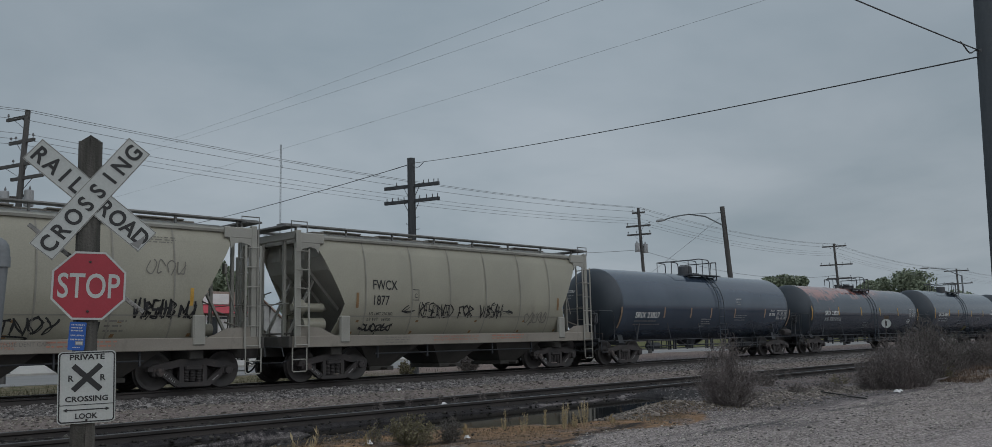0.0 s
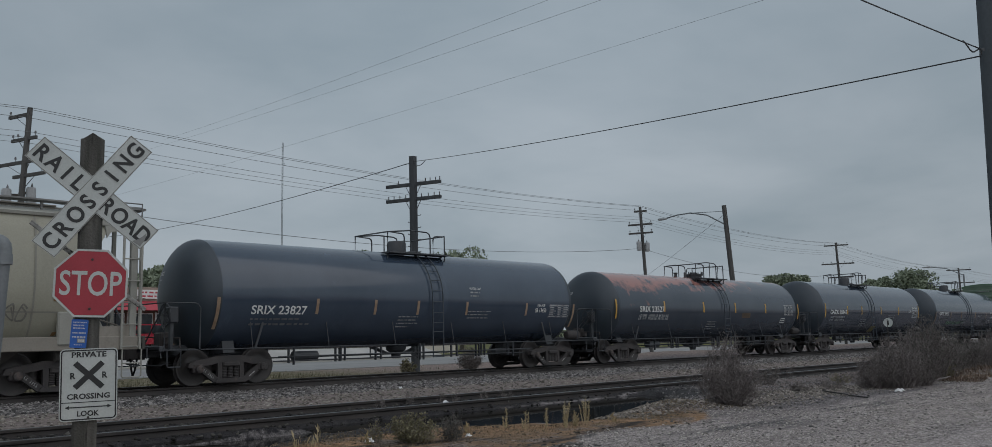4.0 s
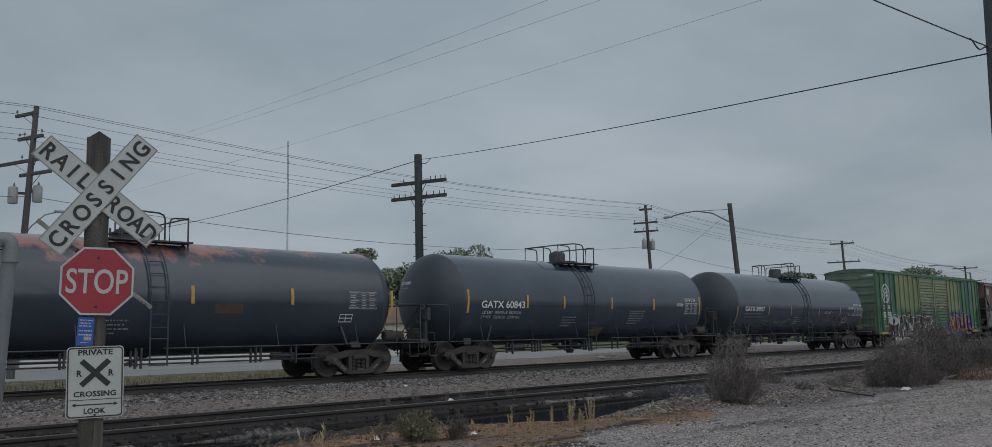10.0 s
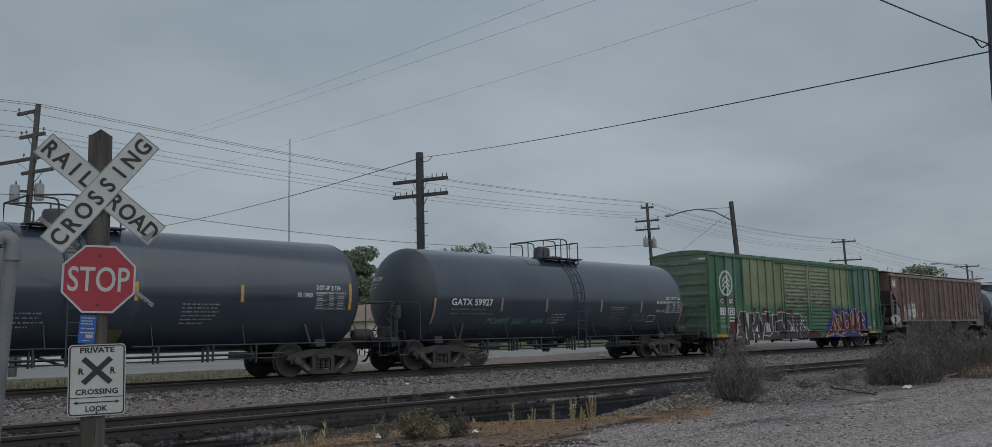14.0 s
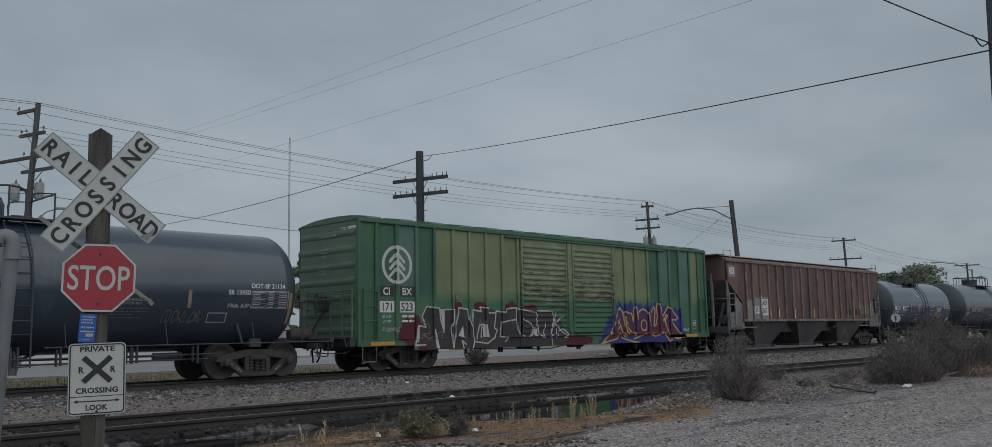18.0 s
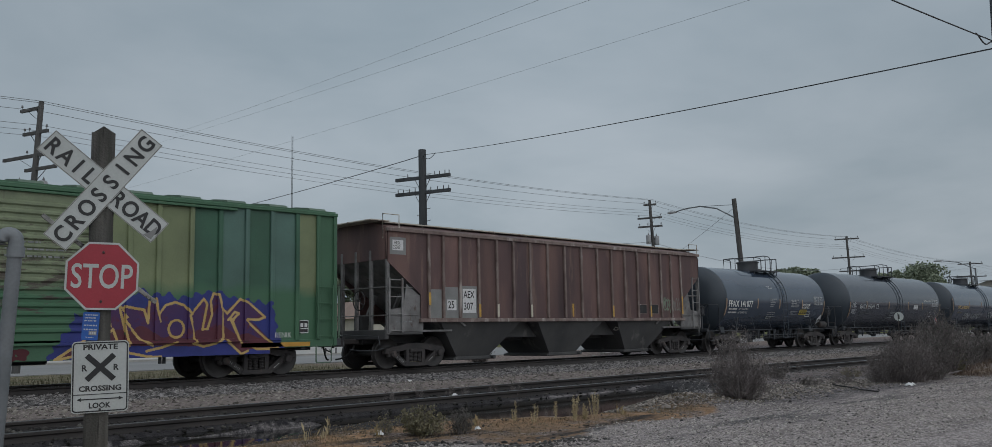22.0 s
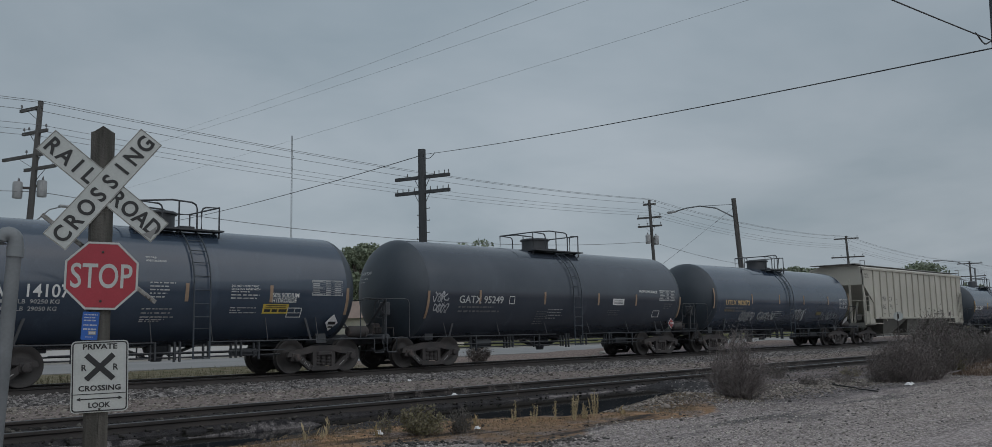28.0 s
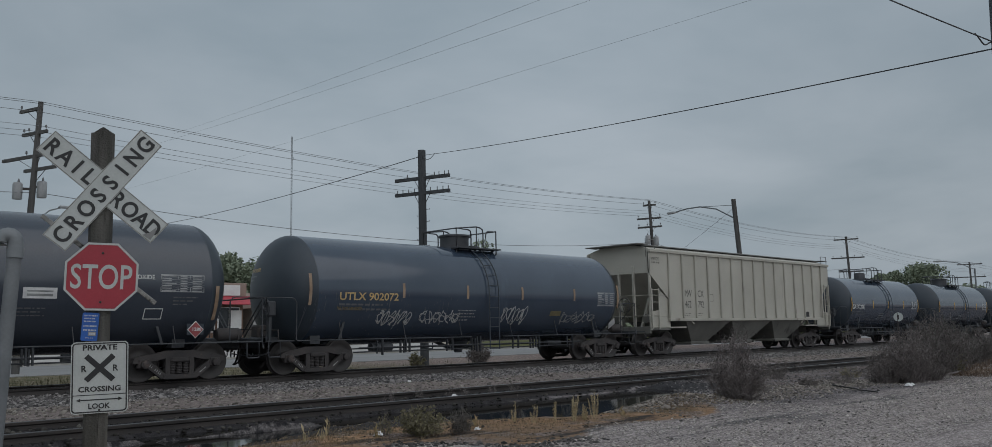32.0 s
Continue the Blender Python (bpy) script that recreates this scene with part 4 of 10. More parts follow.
    # ladders bent over both flanks
    for side in (-1, 1):
        s = Shape()
        for k in (-0.21, 0.21):
            path = []
            for j in range(15):
                a = radians(62 - 105 * j / 14)
                lift = 0.07
                path.append((ladder_x + k, side * (R + lift) * math.cos(a) if a > 0 else side * (R + lift), zc + (R + lift) * math.sin(a)))
            path += [(ladder_x + k, side * (R + 0.07), 0.50)]
            s.tube(path, 0.020, 6)
        for j in range(9):
            a = radians(58 - 100 * j / 8)
            y = side * (R + 0.07) * (math.cos(a) if a > 0 else 1)
            z = zc + (R + 0.07) * math.sin(a)
            s.cyl((ladder_x - 0.21, y, z), (ladder_x + 0.21, y, z), 0.012, 5)
        s.cyl((ladder_x - 0.21, side * (R + 0.07), 0.52), (ladder_x + 0.21, side * (R + 0.07), 0.52), 0.014, 5)
        part("ladder", s, HEAD_PAINT, car)
    # end rails, hand brake, steps
    for d in (-1, 1):
        x = d * (sill + 0.1)
        z = 2.02
        s = Shape()
        s.tube([(x - d * 0.9, -1.36, 0.92), (x - d * 0.9, -1.36, z - 0.12), (x - d * 0.84, -1.36, z - 0.03), (x - d * 0.75, -1.36, z), (x, -1.36, z), (x, -1.36, 0.9)], 0.018, 6)
        s.tube([(x, -1.36, z), (x, 1.36, z), (x, 1.36, 0.9)], 0.018, 6)
        part("end_rail", s, BLACK, car)
        for y in (-1, 1):
            part("brace", Shape().bar((x, y * 1.34, z - 0.05), (x, y * 0.25, 0.98), 0.035, 0.012), BLACK, car, smooth=0)
        for y in (-1.36, 1.36):
            part("step", step_shape(x - d * 0.25, y, 0.50, 0.88, 0.34, 0), BLACK, car)
        add_ends(car, d * (sill + 0.1), meet[0] if d < 0 else meet[1])
    part("brake_wheel", hand_wheel(-half - 0.42, -0.75, 1.75), BLACK, car, "spoked black hand brake wheel")
    s = Shape().box(-half - 0.36, -half - 0.12, -0.87, -0.63, 1.55, 1.95, 0.03)
    s.box(-half - 0.30, -half - 0.22, -0.80, -0.70, 0.9, 1.6)
    part("brake_gear", s, BLACK, car)
    # air reservoir, valve and pipes on the end decks
    part("air_reservoir", Shape().lathe([(half - 0.35, 0.001), (half - 0.33, 0.12), (half - 0.26, 0.16), (half + 0.26, 0.16), (half + 0.33, 0.12), (half + 0.35, 0.001)], 14, "x", (0, -0.95, 1.10)), STEEL, car)
    part("brake_valve", Shape().box(-half - 0.30, -half - 0.02, -0.25, 0.12, 0.94, 1.34, 0.04).box(-half - 0.24, -half - 0.08, -0.42, -0.25, 1.02, 1.22, 0.03), STEEL, car)
    for d in (-1, 1):
        part("brake_pipe", Shape().tube([(d * (half + 0.2), -1.1, 0.95), (d * (half + 0.2), -1.1, 1.18), (d * (half + 0.2), 0.9, 1.24), (d * (half + 0.2), 0.9, 0.95)], 0.02, 6), STEEL, car)
    for x in (-tc / 2, tc / 2):
        add_truck(car, x)
    # reflector strips and stencilled marks
    for k, u in enumerate(strips):
        end = k in (0, len(strips) - 1)
        lo, hi = (mids or (zc - 0.27, zc + 0.16)) if not end else (ends or (zc - 0.44, zc + 0.28))
        sh = flat_patch(put, u - 0.045, u + 0.045, lo, hi, 0.1, 0.1)
        part("reflector_strip", sh, strip_mat or YELLOW, car, smooth=0)
    if marks:
        u0, u1, v0, size = marks_u
        fitted(marks, u0, u1, v0, size, ink, car, put, 0.005)
        if lines:
            for words, a, b, v in lines:
                fitted(words, a, b, v, 0.088, WORN_INK, car, put)
        else:
            bars(print_rows(u0 + 0.02, v0 - 0.10, [1.5, 1.8], 0.07, 0.06, 0.22, seed), FAINT_INK, car, put)
        # the same marks small on the head

        def put_head(a, b):
            r = math.hypot(a, b)
            q = math.sqrt(max(0.0, 1 - (r / R) ** 2))
            return (-(half - head) - head * q - 0.006, a, zc + b)
        lettering(marks, 0.10, ink, car, lambda a, b: put_head(-a, b), -0.95, 0.52, 0.85, 0.003)
        bars(print_rows(-0.95, 0.42, [0.5, 0.35], 0.05, 0.05, 0.15, seed + 1), DIM_INK, car, lambda a, b: put_head(-a, b))
    bars(print_rows(-1.0 + ladder_x - 0.4, zc - 0.55, [0.75, 0.7, 0.8, 0.5], 0.045, 0.05, 0.16, seed + 2), DIM_INK, car, put)
    if table:
        u0, u1, v0, v1 = table
        rows = frame_rows(u0, u1, v0, v1, 0.015)
        for k in range(7):
            z = v1 - (v1 - v0) * (k + 0.5) / 7
            rows += [(u0 + 0.03, u0 + (0.24 + 0.11 * (k % 3 == 0)) * (u1 - u0), z - 0.010, z + 0.010), (u0 + 0.44 * (u1 - u0), u0 + 0.60 * (u1 - u0), z - 0.010, z + 0.010), (u0 + 0.72 * (u1 - u0), u1 - 0.06, z - 0.010, z + 0.010), (u0, u1, z + 0.028, z + 0.033)]
        rows += [(u0 + 0.39 * (u1 - u0), u0 + 0.40 * (u1 - u0), v0, v1), (u0 + 0.67 * (u1 - u0), u0 + 0.68 * (u1 - u0), v0, v1)]
        bars(rows, WORN_INK, car, put, "test_table", "white stencilled table of test dates")
    return car, put


FAINT_INK = surface("faint_grey_stencil_paint", [(0.07, 0.075, 0.08), (0.15, 0.155, 0.16)], 4, 0.7, 0, 0)
WORN_INK = surface("greyed_white_stencil_paint", [(0.30, 0.31, 0.31), (0.48, 0.49, 0.49)], 4, 0.7, 0, 0)
AMBER_INK = surface("amber_stencil_paint", [(0.48, 0.33, 0.14), (0.60, 0.44, 0.21)], 4, 0.7, 0, 0)
OLD_STRIP = surface("faded_brown_reflector_strip", [(0.24, 0.16, 0.10), (0.36, 0.26, 0.18)], 5, 0.6, 0, 0)


def fitted(words, u0, u1, v, height, ink, car, put, bold=0.002, name="lettering", label=""):
    """Letters squeezed to run from u0 to u1."""
    k = (u1 - u0) / width_of(words, height, 1.0, bold)
    return lettering(words, height, ink, car, put, u0, v, k, bold, name, label)


TANK_BLACK = tank_paint("black_tank_paint", (0.034, 0.048, 0.069), (0.051, 0.067, 0.092), gloss=0.09)
TANK_BLUE = tank_paint("blue_black_tank_paint", (0.037, 0.054, 0.081), (0.055, 0.075, 0.107), gloss=0.08)
TANK_RUST = tank_paint("faded_tank_paint", (0.034, 0.046, 0.065), (0.052, 0.066, 0.086), (0.36, 0.165, 0.135), 0.42, (-9, 9))
TANK_MATT = tank_paint("dull_black_tank_paint", (0.036, 0.045, 0.061), (0.055, 0.066, 0.085), gloss=0.15)
CHALK = surface("white_spray_paint", [(0.20, 0.21, 0.225), (0.40, 0.41, 0.43)], 6, 0.7, 0, 0)
GREEN_SPRAY = surface("green_spray_paint", [(0.10, 0.22, 0.12), (0.16, 0.30, 0.17)], 6, 0.7, 0, 0)
SIGN_YELLOW = surface("yellow_panel_paint", [(0.45, 0.34, 0.05), (0.60, 0.46, 0.08)], 6, 0.7, 0, 0)
RED_PLACARD = surface("red_placard", [(0.27, 0.055, 0.06), (0.36, 0.08, 0.08)], 6, 0.6, 0, 0)
PLACARD_WHITE = surface("white_placard", [(0.60, 0.60, 0.60), (0.72, 0.72, 0.72)], 6, 0.6, 0, 0)


def diamond(car, put, u, v, r, material, label):
    s = Shape().add([put(u - r, v, 0.14), put(u, v - r, 0.14), put(u + r, v, 0.14), put(u, v + r, 0.14)], [(0, 1, 2, 3)])
    s.add([put(u - r, v, 0.125), put(u, v - r, 0.125), put(u + r, v, 0.125), put(u, v + r, 0.125)], [(3, 2, 1, 0)])
    s.f += [(0, 4, 5, 1), (1, 5, 6, 2), (2, 6, 7, 3), (3, 7, 4, 0)]
    part("placard", s, material, car, label, smooth=0)


def make_tanks():
    car, put = tank_car(-48.9, 12.4, 7.4, 1.45, 2.28, (-8.28, 8.35), TANK_BLUE, "SRIX 23827", None, (-5.86, -4.2, 1.765, 0.215), (-6.78, -3.87, -1.9, -0.3, 1.71, 4.48, 6.95),
                        "dome", (-0.95, 1.35), 0.4, "blue-black tank car with white stencils, clean paint", (5.65, 6.69, 1.72, 2.14), OLD_STRIP, 3, ends=(1.39, 2.17), mids=(1.77, 2.18))
    lettering("FRA AIP", 0.10, WHITE_INK, car, put, 5.02, 2.06, 0.8)
    lettering("SR 13450", 0.13, WHITE_INK, car, put, 4.92, 1.88, 0.8, 0.003)
    lettering("WATER CAPY", 0.075, WHITE_INK, car, put, 1.83, 2.56, 0.8)
    bars(print_rows(1.85, 2.50, [0.42, 0.34], 0.06, 0.05, 0.2, 5) + print_rows(1.78, 1.90, [1.0, 0.9, 0.95], 0.04, 0.06, 0.18, 6), DIM_INK, car, put)

    car, put = tank_car(-31.95, 13.2, 7.9, 1.42, 2.12, (-8.6, 8.9), TANK_RUST, "SRIX 23527", None, (-5.92, -4.23, 1.945, 0.215), (-7.44, -4.22, -1.26, 1.4, 4.18, 7.5),
                        "valves", (-0.75, 1.55), 0.55, "old black tank car with salmon primer showing on its crown", (6.0, 6.95, 1.86, 2.34), seed=5,
                        lines=(("LD LMT  185800 LB  84 300 KG", -5.93, -3.93, 1.755), ("LT  WT  77200 LB  35 000 KG", -5.96, -3.95, 1.64)), mids=(1.95, 2.38))
    bars(frame_rows(5.72, 6.15, 1.50, 1.72, 0.02) + [(5.72, 6.15, 1.60, 1.62), (5.92, 5.94, 1.5, 1.72)], WHITE_INK, car, put)
    part("patch", flat_patch(put, 2.0, 2.75, 1.72, 1.95), surface("brown_primer_patch", [(0.06, 0.045, 0.03), (0.10, 0.07, 0.045)], 5, 0.8), car, smooth=0)

    car, put = tank_car(-14.85, 12.25, 7.5, 1.50, 2.22, (-8.2, 8.15), TANK_BLACK, "GATX 60843", None, (-6.05, -4.03, 1.945, 0.22), (-6.62, -3.89, -2.0, 0.72, 3.4, 6.69),
                        "dome", (-1.45, 0.6), -0.6, "black tank car with yellow reflector strips and white stencils", (5.57, 6.53, 1.79, 2.24), seed=7,
                        lines=(("LD LMT  190400 LB  86350 KG", -5.97, -4.18, 1.755), ("LT WT   72600 LB  32950 KG", -6.0, -4.22, 1.61)))
    lettering("DOT-SP 21134", 0.12, WHITE_INK, car, put, 5.59, 2.30, 0.72, 0.003)
    lettering("SR 13450", 0.12, WHITE_INK, car, put, 5.0, 2.10, 0.70, 0.003)
    bars(print_rows(1.85, 1.90, [1.0, 0.9, 0.95, 0.9, 0.8, 0.6], 0.04, 0.05, 0.18, 16), DIM_INK, car, put)
    part("panel", flat_patch(put, -0.1, 0.55, 1.0, 1.3), surface("olive_label_panel", [(0.10, 0.09, 0.04), (0.16, 0.14, 0.06)], 5, 0.8), car, smooth=0)

    car, put = tank_car(1.6, 12.0, 7.3, 1.52, 2.25, (-8.2, 8.35), TANK_BLACK, "GATX 59927", None, (-5.98, -4.2, 1.95, 0.20), (-6.65, -3.76, -1.58, 1.43, 3.9, 6.67),
                        "dome", (-0.9, 1.0), 0.15, "black tank car with a green scrawl along its flank", (5.53, 6.61, 1.77, 2.20), OLD_STRIP, 9, ends=(1.38, 2.16), mids=(1.77, 2.19))
    fitted("DOT-SP 21134", 5.52, 6.48, 2.27, 0.115, WHITE_INK, car, put)
    fitted("SR 13450", 4.89, 5.49, 2.10, 0.115, WHITE_INK, car, put)
    fitted("FRA AIP", 4.89, 5.48, 1.78, 0.10, WORN_INK, car, put)
    fitted("4\" FIBERGLASS INSULATION", 1.98, 2.96, 1.92, 0.055, WORN_INK, car, put, 0)
    fitted("DO NOT EXCEED 400 F", 1.98, 2.75, 1.84, 0.055, WORN_INK, car, put, 0)
    bars(print_rows(1.98, 1.76, [0.9, 0.95, 0.6, 0.8], 0.03, 0.04, 0.16, 33), FAINT_INK, car, put)
    bars(frame_rows(4.41, 4.92, 1.42, 1.66, 0.02), WORN_INK, car, put)
    scrawl(car, put, 3.24, 4.27, 1.38, 1.74, FAINT_INK, 5, 0.022, 34)
    for words, a, b in (("MOMMY SAID I", -4.35, -2.45), ("HAVE", -2.22, -1.62), ("TO", -1.48, -1.27), ("GO", -1.14, -0.86)):
        fitted(words, a, b, 1.38, 0.18, GREEN_SPRAY, car, lambda p, q: put(p + 0.25 * (q - 1.38), q + 0.02 * math.sin(p * 7)), 0.0, "graffiti", "green hand-sprayed words")

    car, put = tank_car(53.55, 8.45, 5.4, 1.48, 2.26, (-6.1, 6.2), TANK_BLUE, "FPAX 141077", None, (-4.55, -2.47, 1.93, 0.27), (-4.72, -2.01, 0.05, 2.33, 4.7),
                        "drum", (-0.95, 1.2), 0.4, "short blue-black tank car with large white stencils", (3.55, 4.54, 2.06, 2.47), OLD_STRIP, 11, lines=(("LB  90250 KG", -3.66, -2.83, 1.79), ("LB  29050 KG", -3.68, -2.87, 1.64)), ends=(1.56, 2.28), mids=(1.87, 2.30))
    fitted("50% SODIUM", 2.36, 3.15, 2.0, 0.115, WHITE_INK, car, put)
    fitted("HYDROXIDE", 2.36, 3.08, 1.87, 0.11, WHITE_INK, car, put)
    fitted("VENT TANK", -0.93, -0.66, 2.86, 0.05, WHITE_INK, car, put, 0)
    fitted("WHEN UNLOADING", -0.93, -0.44, 2.78, 0.05, WHITE_INK, car, put, 0)
    fitted("DO NOT STEAM TANK", 1.2, 1.95, 2.24, 0.05, WHITE_INK, car, put, 0)
    fitted("OR CLEAN TANK WITH", 1.2, 1.99, 2.165, 0.05, WHITE_INK, car, put, 0)
    bars([(-4.50, -4.25, 1.80, 1.87), (-4.2, -3.80, 1.80, 1.87), (-4.50, -4.25, 1.65, 1.72), (-4.2, -3.80, 1.65, 1.72)], WORN_INK, car, put)
    part("panel", flat_patch(put, 2.13, 2.88, 1.59, 1.83), SIGN_YELLOW, car, "yellow panel with a row of dark print", smooth=0)
    bars([(2.18, 2.36, 1.63, 1.70), (2.40, 2.56, 1.63, 1.70), (2.60, 2.84, 1.63, 1.70), (2.2, 2.8, 1.74, 1.76), (2.2, 2.8, 1.78, 1.80)], BLACK_INK, car, lambda a, b: put(a, b, 0.010))
    bars(print_rows(-0.86, 2.31, [0.62, 0.45, 0.47, 0.42, 0.36], 0.042, 0.04, 0.16, 21) + print_rows(1.2, 2.14, [0.5, 0.78, 0.72], 0.045, 0.035, 0.16, 22) + print_rows(1.22, 1.74, [0.74, 0.3, 0.74], 0.03, 0.03, 0.16, 23) + print_rows(-1.0, 1.52, [0.5, 0.6], 0.03, 0.03, 0.16, 24), WORN_INK, car, put)
    bars(frame_rows(2.86, 3.30, 1.49, 1.74, 0.02) + [(2.86, 3.30, 1.60, 1.615), (3.08, 3.095, 1.6, 1.74)], WHITE_INK, car, put)
    diamond(car, put, 4.27, 1.42, 0.2, PLACARD_WHITE, "white diamond hazard placard")
    bars([(4.15, 4.39, 1.38, 1.45), (4.2, 4.34, 1.30, 1.34)], BLACK_INK, car, lambda a, b: put(a, b, 0.146))

    car, put = tank_car(67.7, 12.1, 7.35, 1.60, 2.30, (-8.05, 8.0), TANK_MATT, "GATX 95249", WORN_INK, (-5.37, -3.44, 1.92, 0.22), (-6.60, -4.47, -1.42, 1.48, 3.75, 6.70),
                        "drum", (-1.1, 1.35), 0.2, "dull black tank car with a white tag near its end", (5.27, 6.35, 2.10, 2.50), OLD_STRIP, 13, ends=(1.45, 2.26), mids=(1.90, 2.32))
    fitted("PROPYLENE OXIDE", 3.95, 5.12, 2.38, 0.10, WHITE_INK, car, put)
    scrawl(car, put, -6.45, -5.85, 1.92, 2.25, CHALK, 4, 0.026, 31, loops=3)
    scrawl(car, put, -6.4, -5.8, 1.62, 1.92, CHALK, 4, 0.026, 32, loops=3)
    part("panel", flat_patch(put, 2.32, 3.0, 1.91, 2.14), PLACARD_WHITE, car, "faded white panel", smooth=0)
    bars(print_rows(-1.74, 1.68, [0.55, 0.5, 0.6, 0.5, 0.4, 0.5], 0.035, 0.045, 0.16, 24) + print_rows(2.11, 1.72, [0.7, 0.6, 0.7], 0.035, 0.04, 0.16, 25) + print_rows(5.6, 1.99, [0.6, 0.5, 0.35], 0.04, 0.04, 0.16, 26), FAINT_INK, car, put)
    bars(frame_rows(4.95, 5.39, 1.47, 1.72, 0.02), WHITE_INK, car, put)
    bars([(2.4, 2.92, 2.05, 2.08), (2.4, 2.92, 1.96, 2.01)], DIM_INK, car, lambda a, b: put(a, b, 0.010))
    bars(frame_rows(-3.15, -2.9, 1.9, 2.15, 0.02), WHITE_INK, car, put)
    # an upright placard on a bracket of its own
    def upright(a, b, c=0.0):
        return (a, -1.30 - c, b)
    part("placard_bracket", Shape().box(6.20, 6.26, -1.42, -0.9, 1.20, 1.26, 0.01), STEEL, car)
    part("placard_holder", Shape().box(6.02, 6.44, -1.425, -1.41, 1.10, 1.36), HEAD_PAINT, car, smooth=0)
    diamond(car, upright, 6.23, 1.22, 0.205, PLACARD_WHITE, "white rim of the hazard placard")
    diamond(car, lambda a, b, c=0.0: upright(a, b, c + 0.008), 6.23, 1.22, 0.185, RED_PLACARD, "red diamond hazard placard")
    fitted("1280", 6.12, 6.34, 1.19, 0.08, WHITE_INK, car, lambda a, b: upright(a, b, 0.164))

    car, put = tank_car(83.8, 12.3, 7.2, 1.54, 2.28, (-8.1, 8.2), TANK_BLUE, "UTLX 902072", AMBER_INK, (-5.78, -3.73, 1.985, 0.205), (-6.70, -3.52, -0.97, 1.5, 4.16, 6.66),
                        "drum", (-0.75, 1.05), 0.1, "blue-black tank car with yellow marks and chalky white tags", (5.45, 6.46, 1.9, 2.38), OLD_STRIP, seed=15, ends=(1.83, 2.67), mids=(2.06, 2.48))
    lettering("THE TANK CAR PEOPLE", 0.09, surface("dull_yellow_ink", [(0.20, 0.14, 0.03), (0.30, 0.2, 0.05)], 6, 0.8), car, put, -5.82, 1.71, 0.62)
    for k, (a, b) in enumerate(((-4.4, -3.15), (-2.85, -1.25), (0.6, 1.75), (3.55, 5.4))):
        scrawl(car, put, a, b, 1.28, 1.72 if k != 2 else 1.90, WORN_INK if k < 3 else DIM_INK, 6, 0.021, 41 + k, loops=6)
    # paint runs
    rng = random.Random(8)
    rows = []
    for k in range(60):
        u = rng.uniform(-6.9, -1.2)
        z = rng.uniform(1.6, 2.2)
        rows.append((u, u + rng.uniform(0.008, 0.02), z - rng.uniform(0.2, 0.8), z))
    bars(rows, surface("grey_drip", [(0.06, 0.065, 0.075), (0.10, 0.105, 0.115)], 5, 0.7), car, put, "paint_runs", "pale grey paint runs")
    part("panel", flat_patch(put, 3.0, 3.55, 1.55, 1.72), surface("olive_panel", [(0.13, 0.11, 0.05), (0.18, 0.15, 0.08)], 5, 0.8), car, smooth=0)
    diamond(car, put, 6.5, 1.35, 0.18, PLACARD_WHITE, "white diamond hazard placard")

    for k, x in enumerate((115.9, 129.1, 142.3, 155.5)):
        tank_car(x, 8.5, 5.4, 1.46, 2.24, (-6.6 if k else -6.7, 6.6), TANK_BLACK if k % 2 else TANK_BLUE, "GATX 2047" if k == 0 else None, None, (-4.7, -3.1, 1.92, 0.24), (-4.8, -2.0, 0.1, 2.4, 4.7),
                 "drum" if k % 2 else "dome", (-1.0, 1.1), 0.3, "short black tank car far down the train", (3.6, 4.5, 1.95, 2.38), seed=51 + k)


make_tanks()


# ---- covered hopper cars with bowed sides ----
HOPPER_GREY = surface("warm_grey_hopper_paint", [(0.285, 0.276, 0.222), (0.350, 0.338, 0.272)], 0.5, 0.36, 0, 0.04, 30, (0.205, 0.195, 0.155), 0.60, 0.7, soften=0.25)
# bays and centre sill: a darker tone than the other underbody parts
BAY_DARK = surface("dark_bay", [(0.045, 0.043, 0.040), (0.095, 0.090, 0.082)], 0.8, 0.8, 0, 0.1, 30, (0.13, 0.122, 0.11), 0.60, 0.4)
SILL_TAN = surface("soiled_tan_sill", [(0.215, 0.195, 0.165), (0.29, 0.265, 0.23)], 0.8, 0.7, 0, 0.08, 30, (0.11, 0.098, 0.085), 0.58, 0.4, soften=0.2)
SEAM_GREY = surface("weld_seam_paint", [(0.22, 0.21, 0.185), (0.28, 0.27, 0.235)], 2, 0.6, 0, 0.05)
HOPPER_DIRT = surface("dusty_grey_underbody", [(0.10, 0.092, 0.082), (0.18, 0.168, 0.146)], 0.8, 0.8, 0, 0.1, 30, (0.06, 0.055, 0.05), 0.58, 0.4)
END_GREY = surface("pale_grey_end_paint", [(0.270, 0.266, 0.236), (0.350, 0.345, 0.310)], 0.9, 0.5, 0, 0.05, 30, (0.17, 0.155, 0.135), 0.60, 0.6, soften=0.2)
WALKWAY_GREY = surface("galvanised_walkway", [(0.15, 0.152, 0.15), (0.24, 0.24, 0.235)], 2.0, 0.6, 0, 0.1, 40)
WALKWAY_PALE = surface("dusty_pale_walkway", [(0.36, 0.335, 0.28), (0.50, 0.47, 0.40)], 1.5, 0.7, 0, 0.1, 40, (0.16, 0.11, 0.09), 0.57, 0.3)
DARK_PRINT = surface("dark_grey_print", [(0.05, 0.05, 0.048), (0.09, 0.088, 0.082)], 5, 0.8, 0, 0)
RED_INK = surface("faded_red_print", [(0.36, 0.15, 0.10), (0.42, 0.21, 0.15)], 5, 0.8, 0, 0)
GREY_INK = surface("grey_print", [(0.16, 0.15, 0.13), (0.22, 0.21, 0.19)], 5, 0.8, 0, 0)
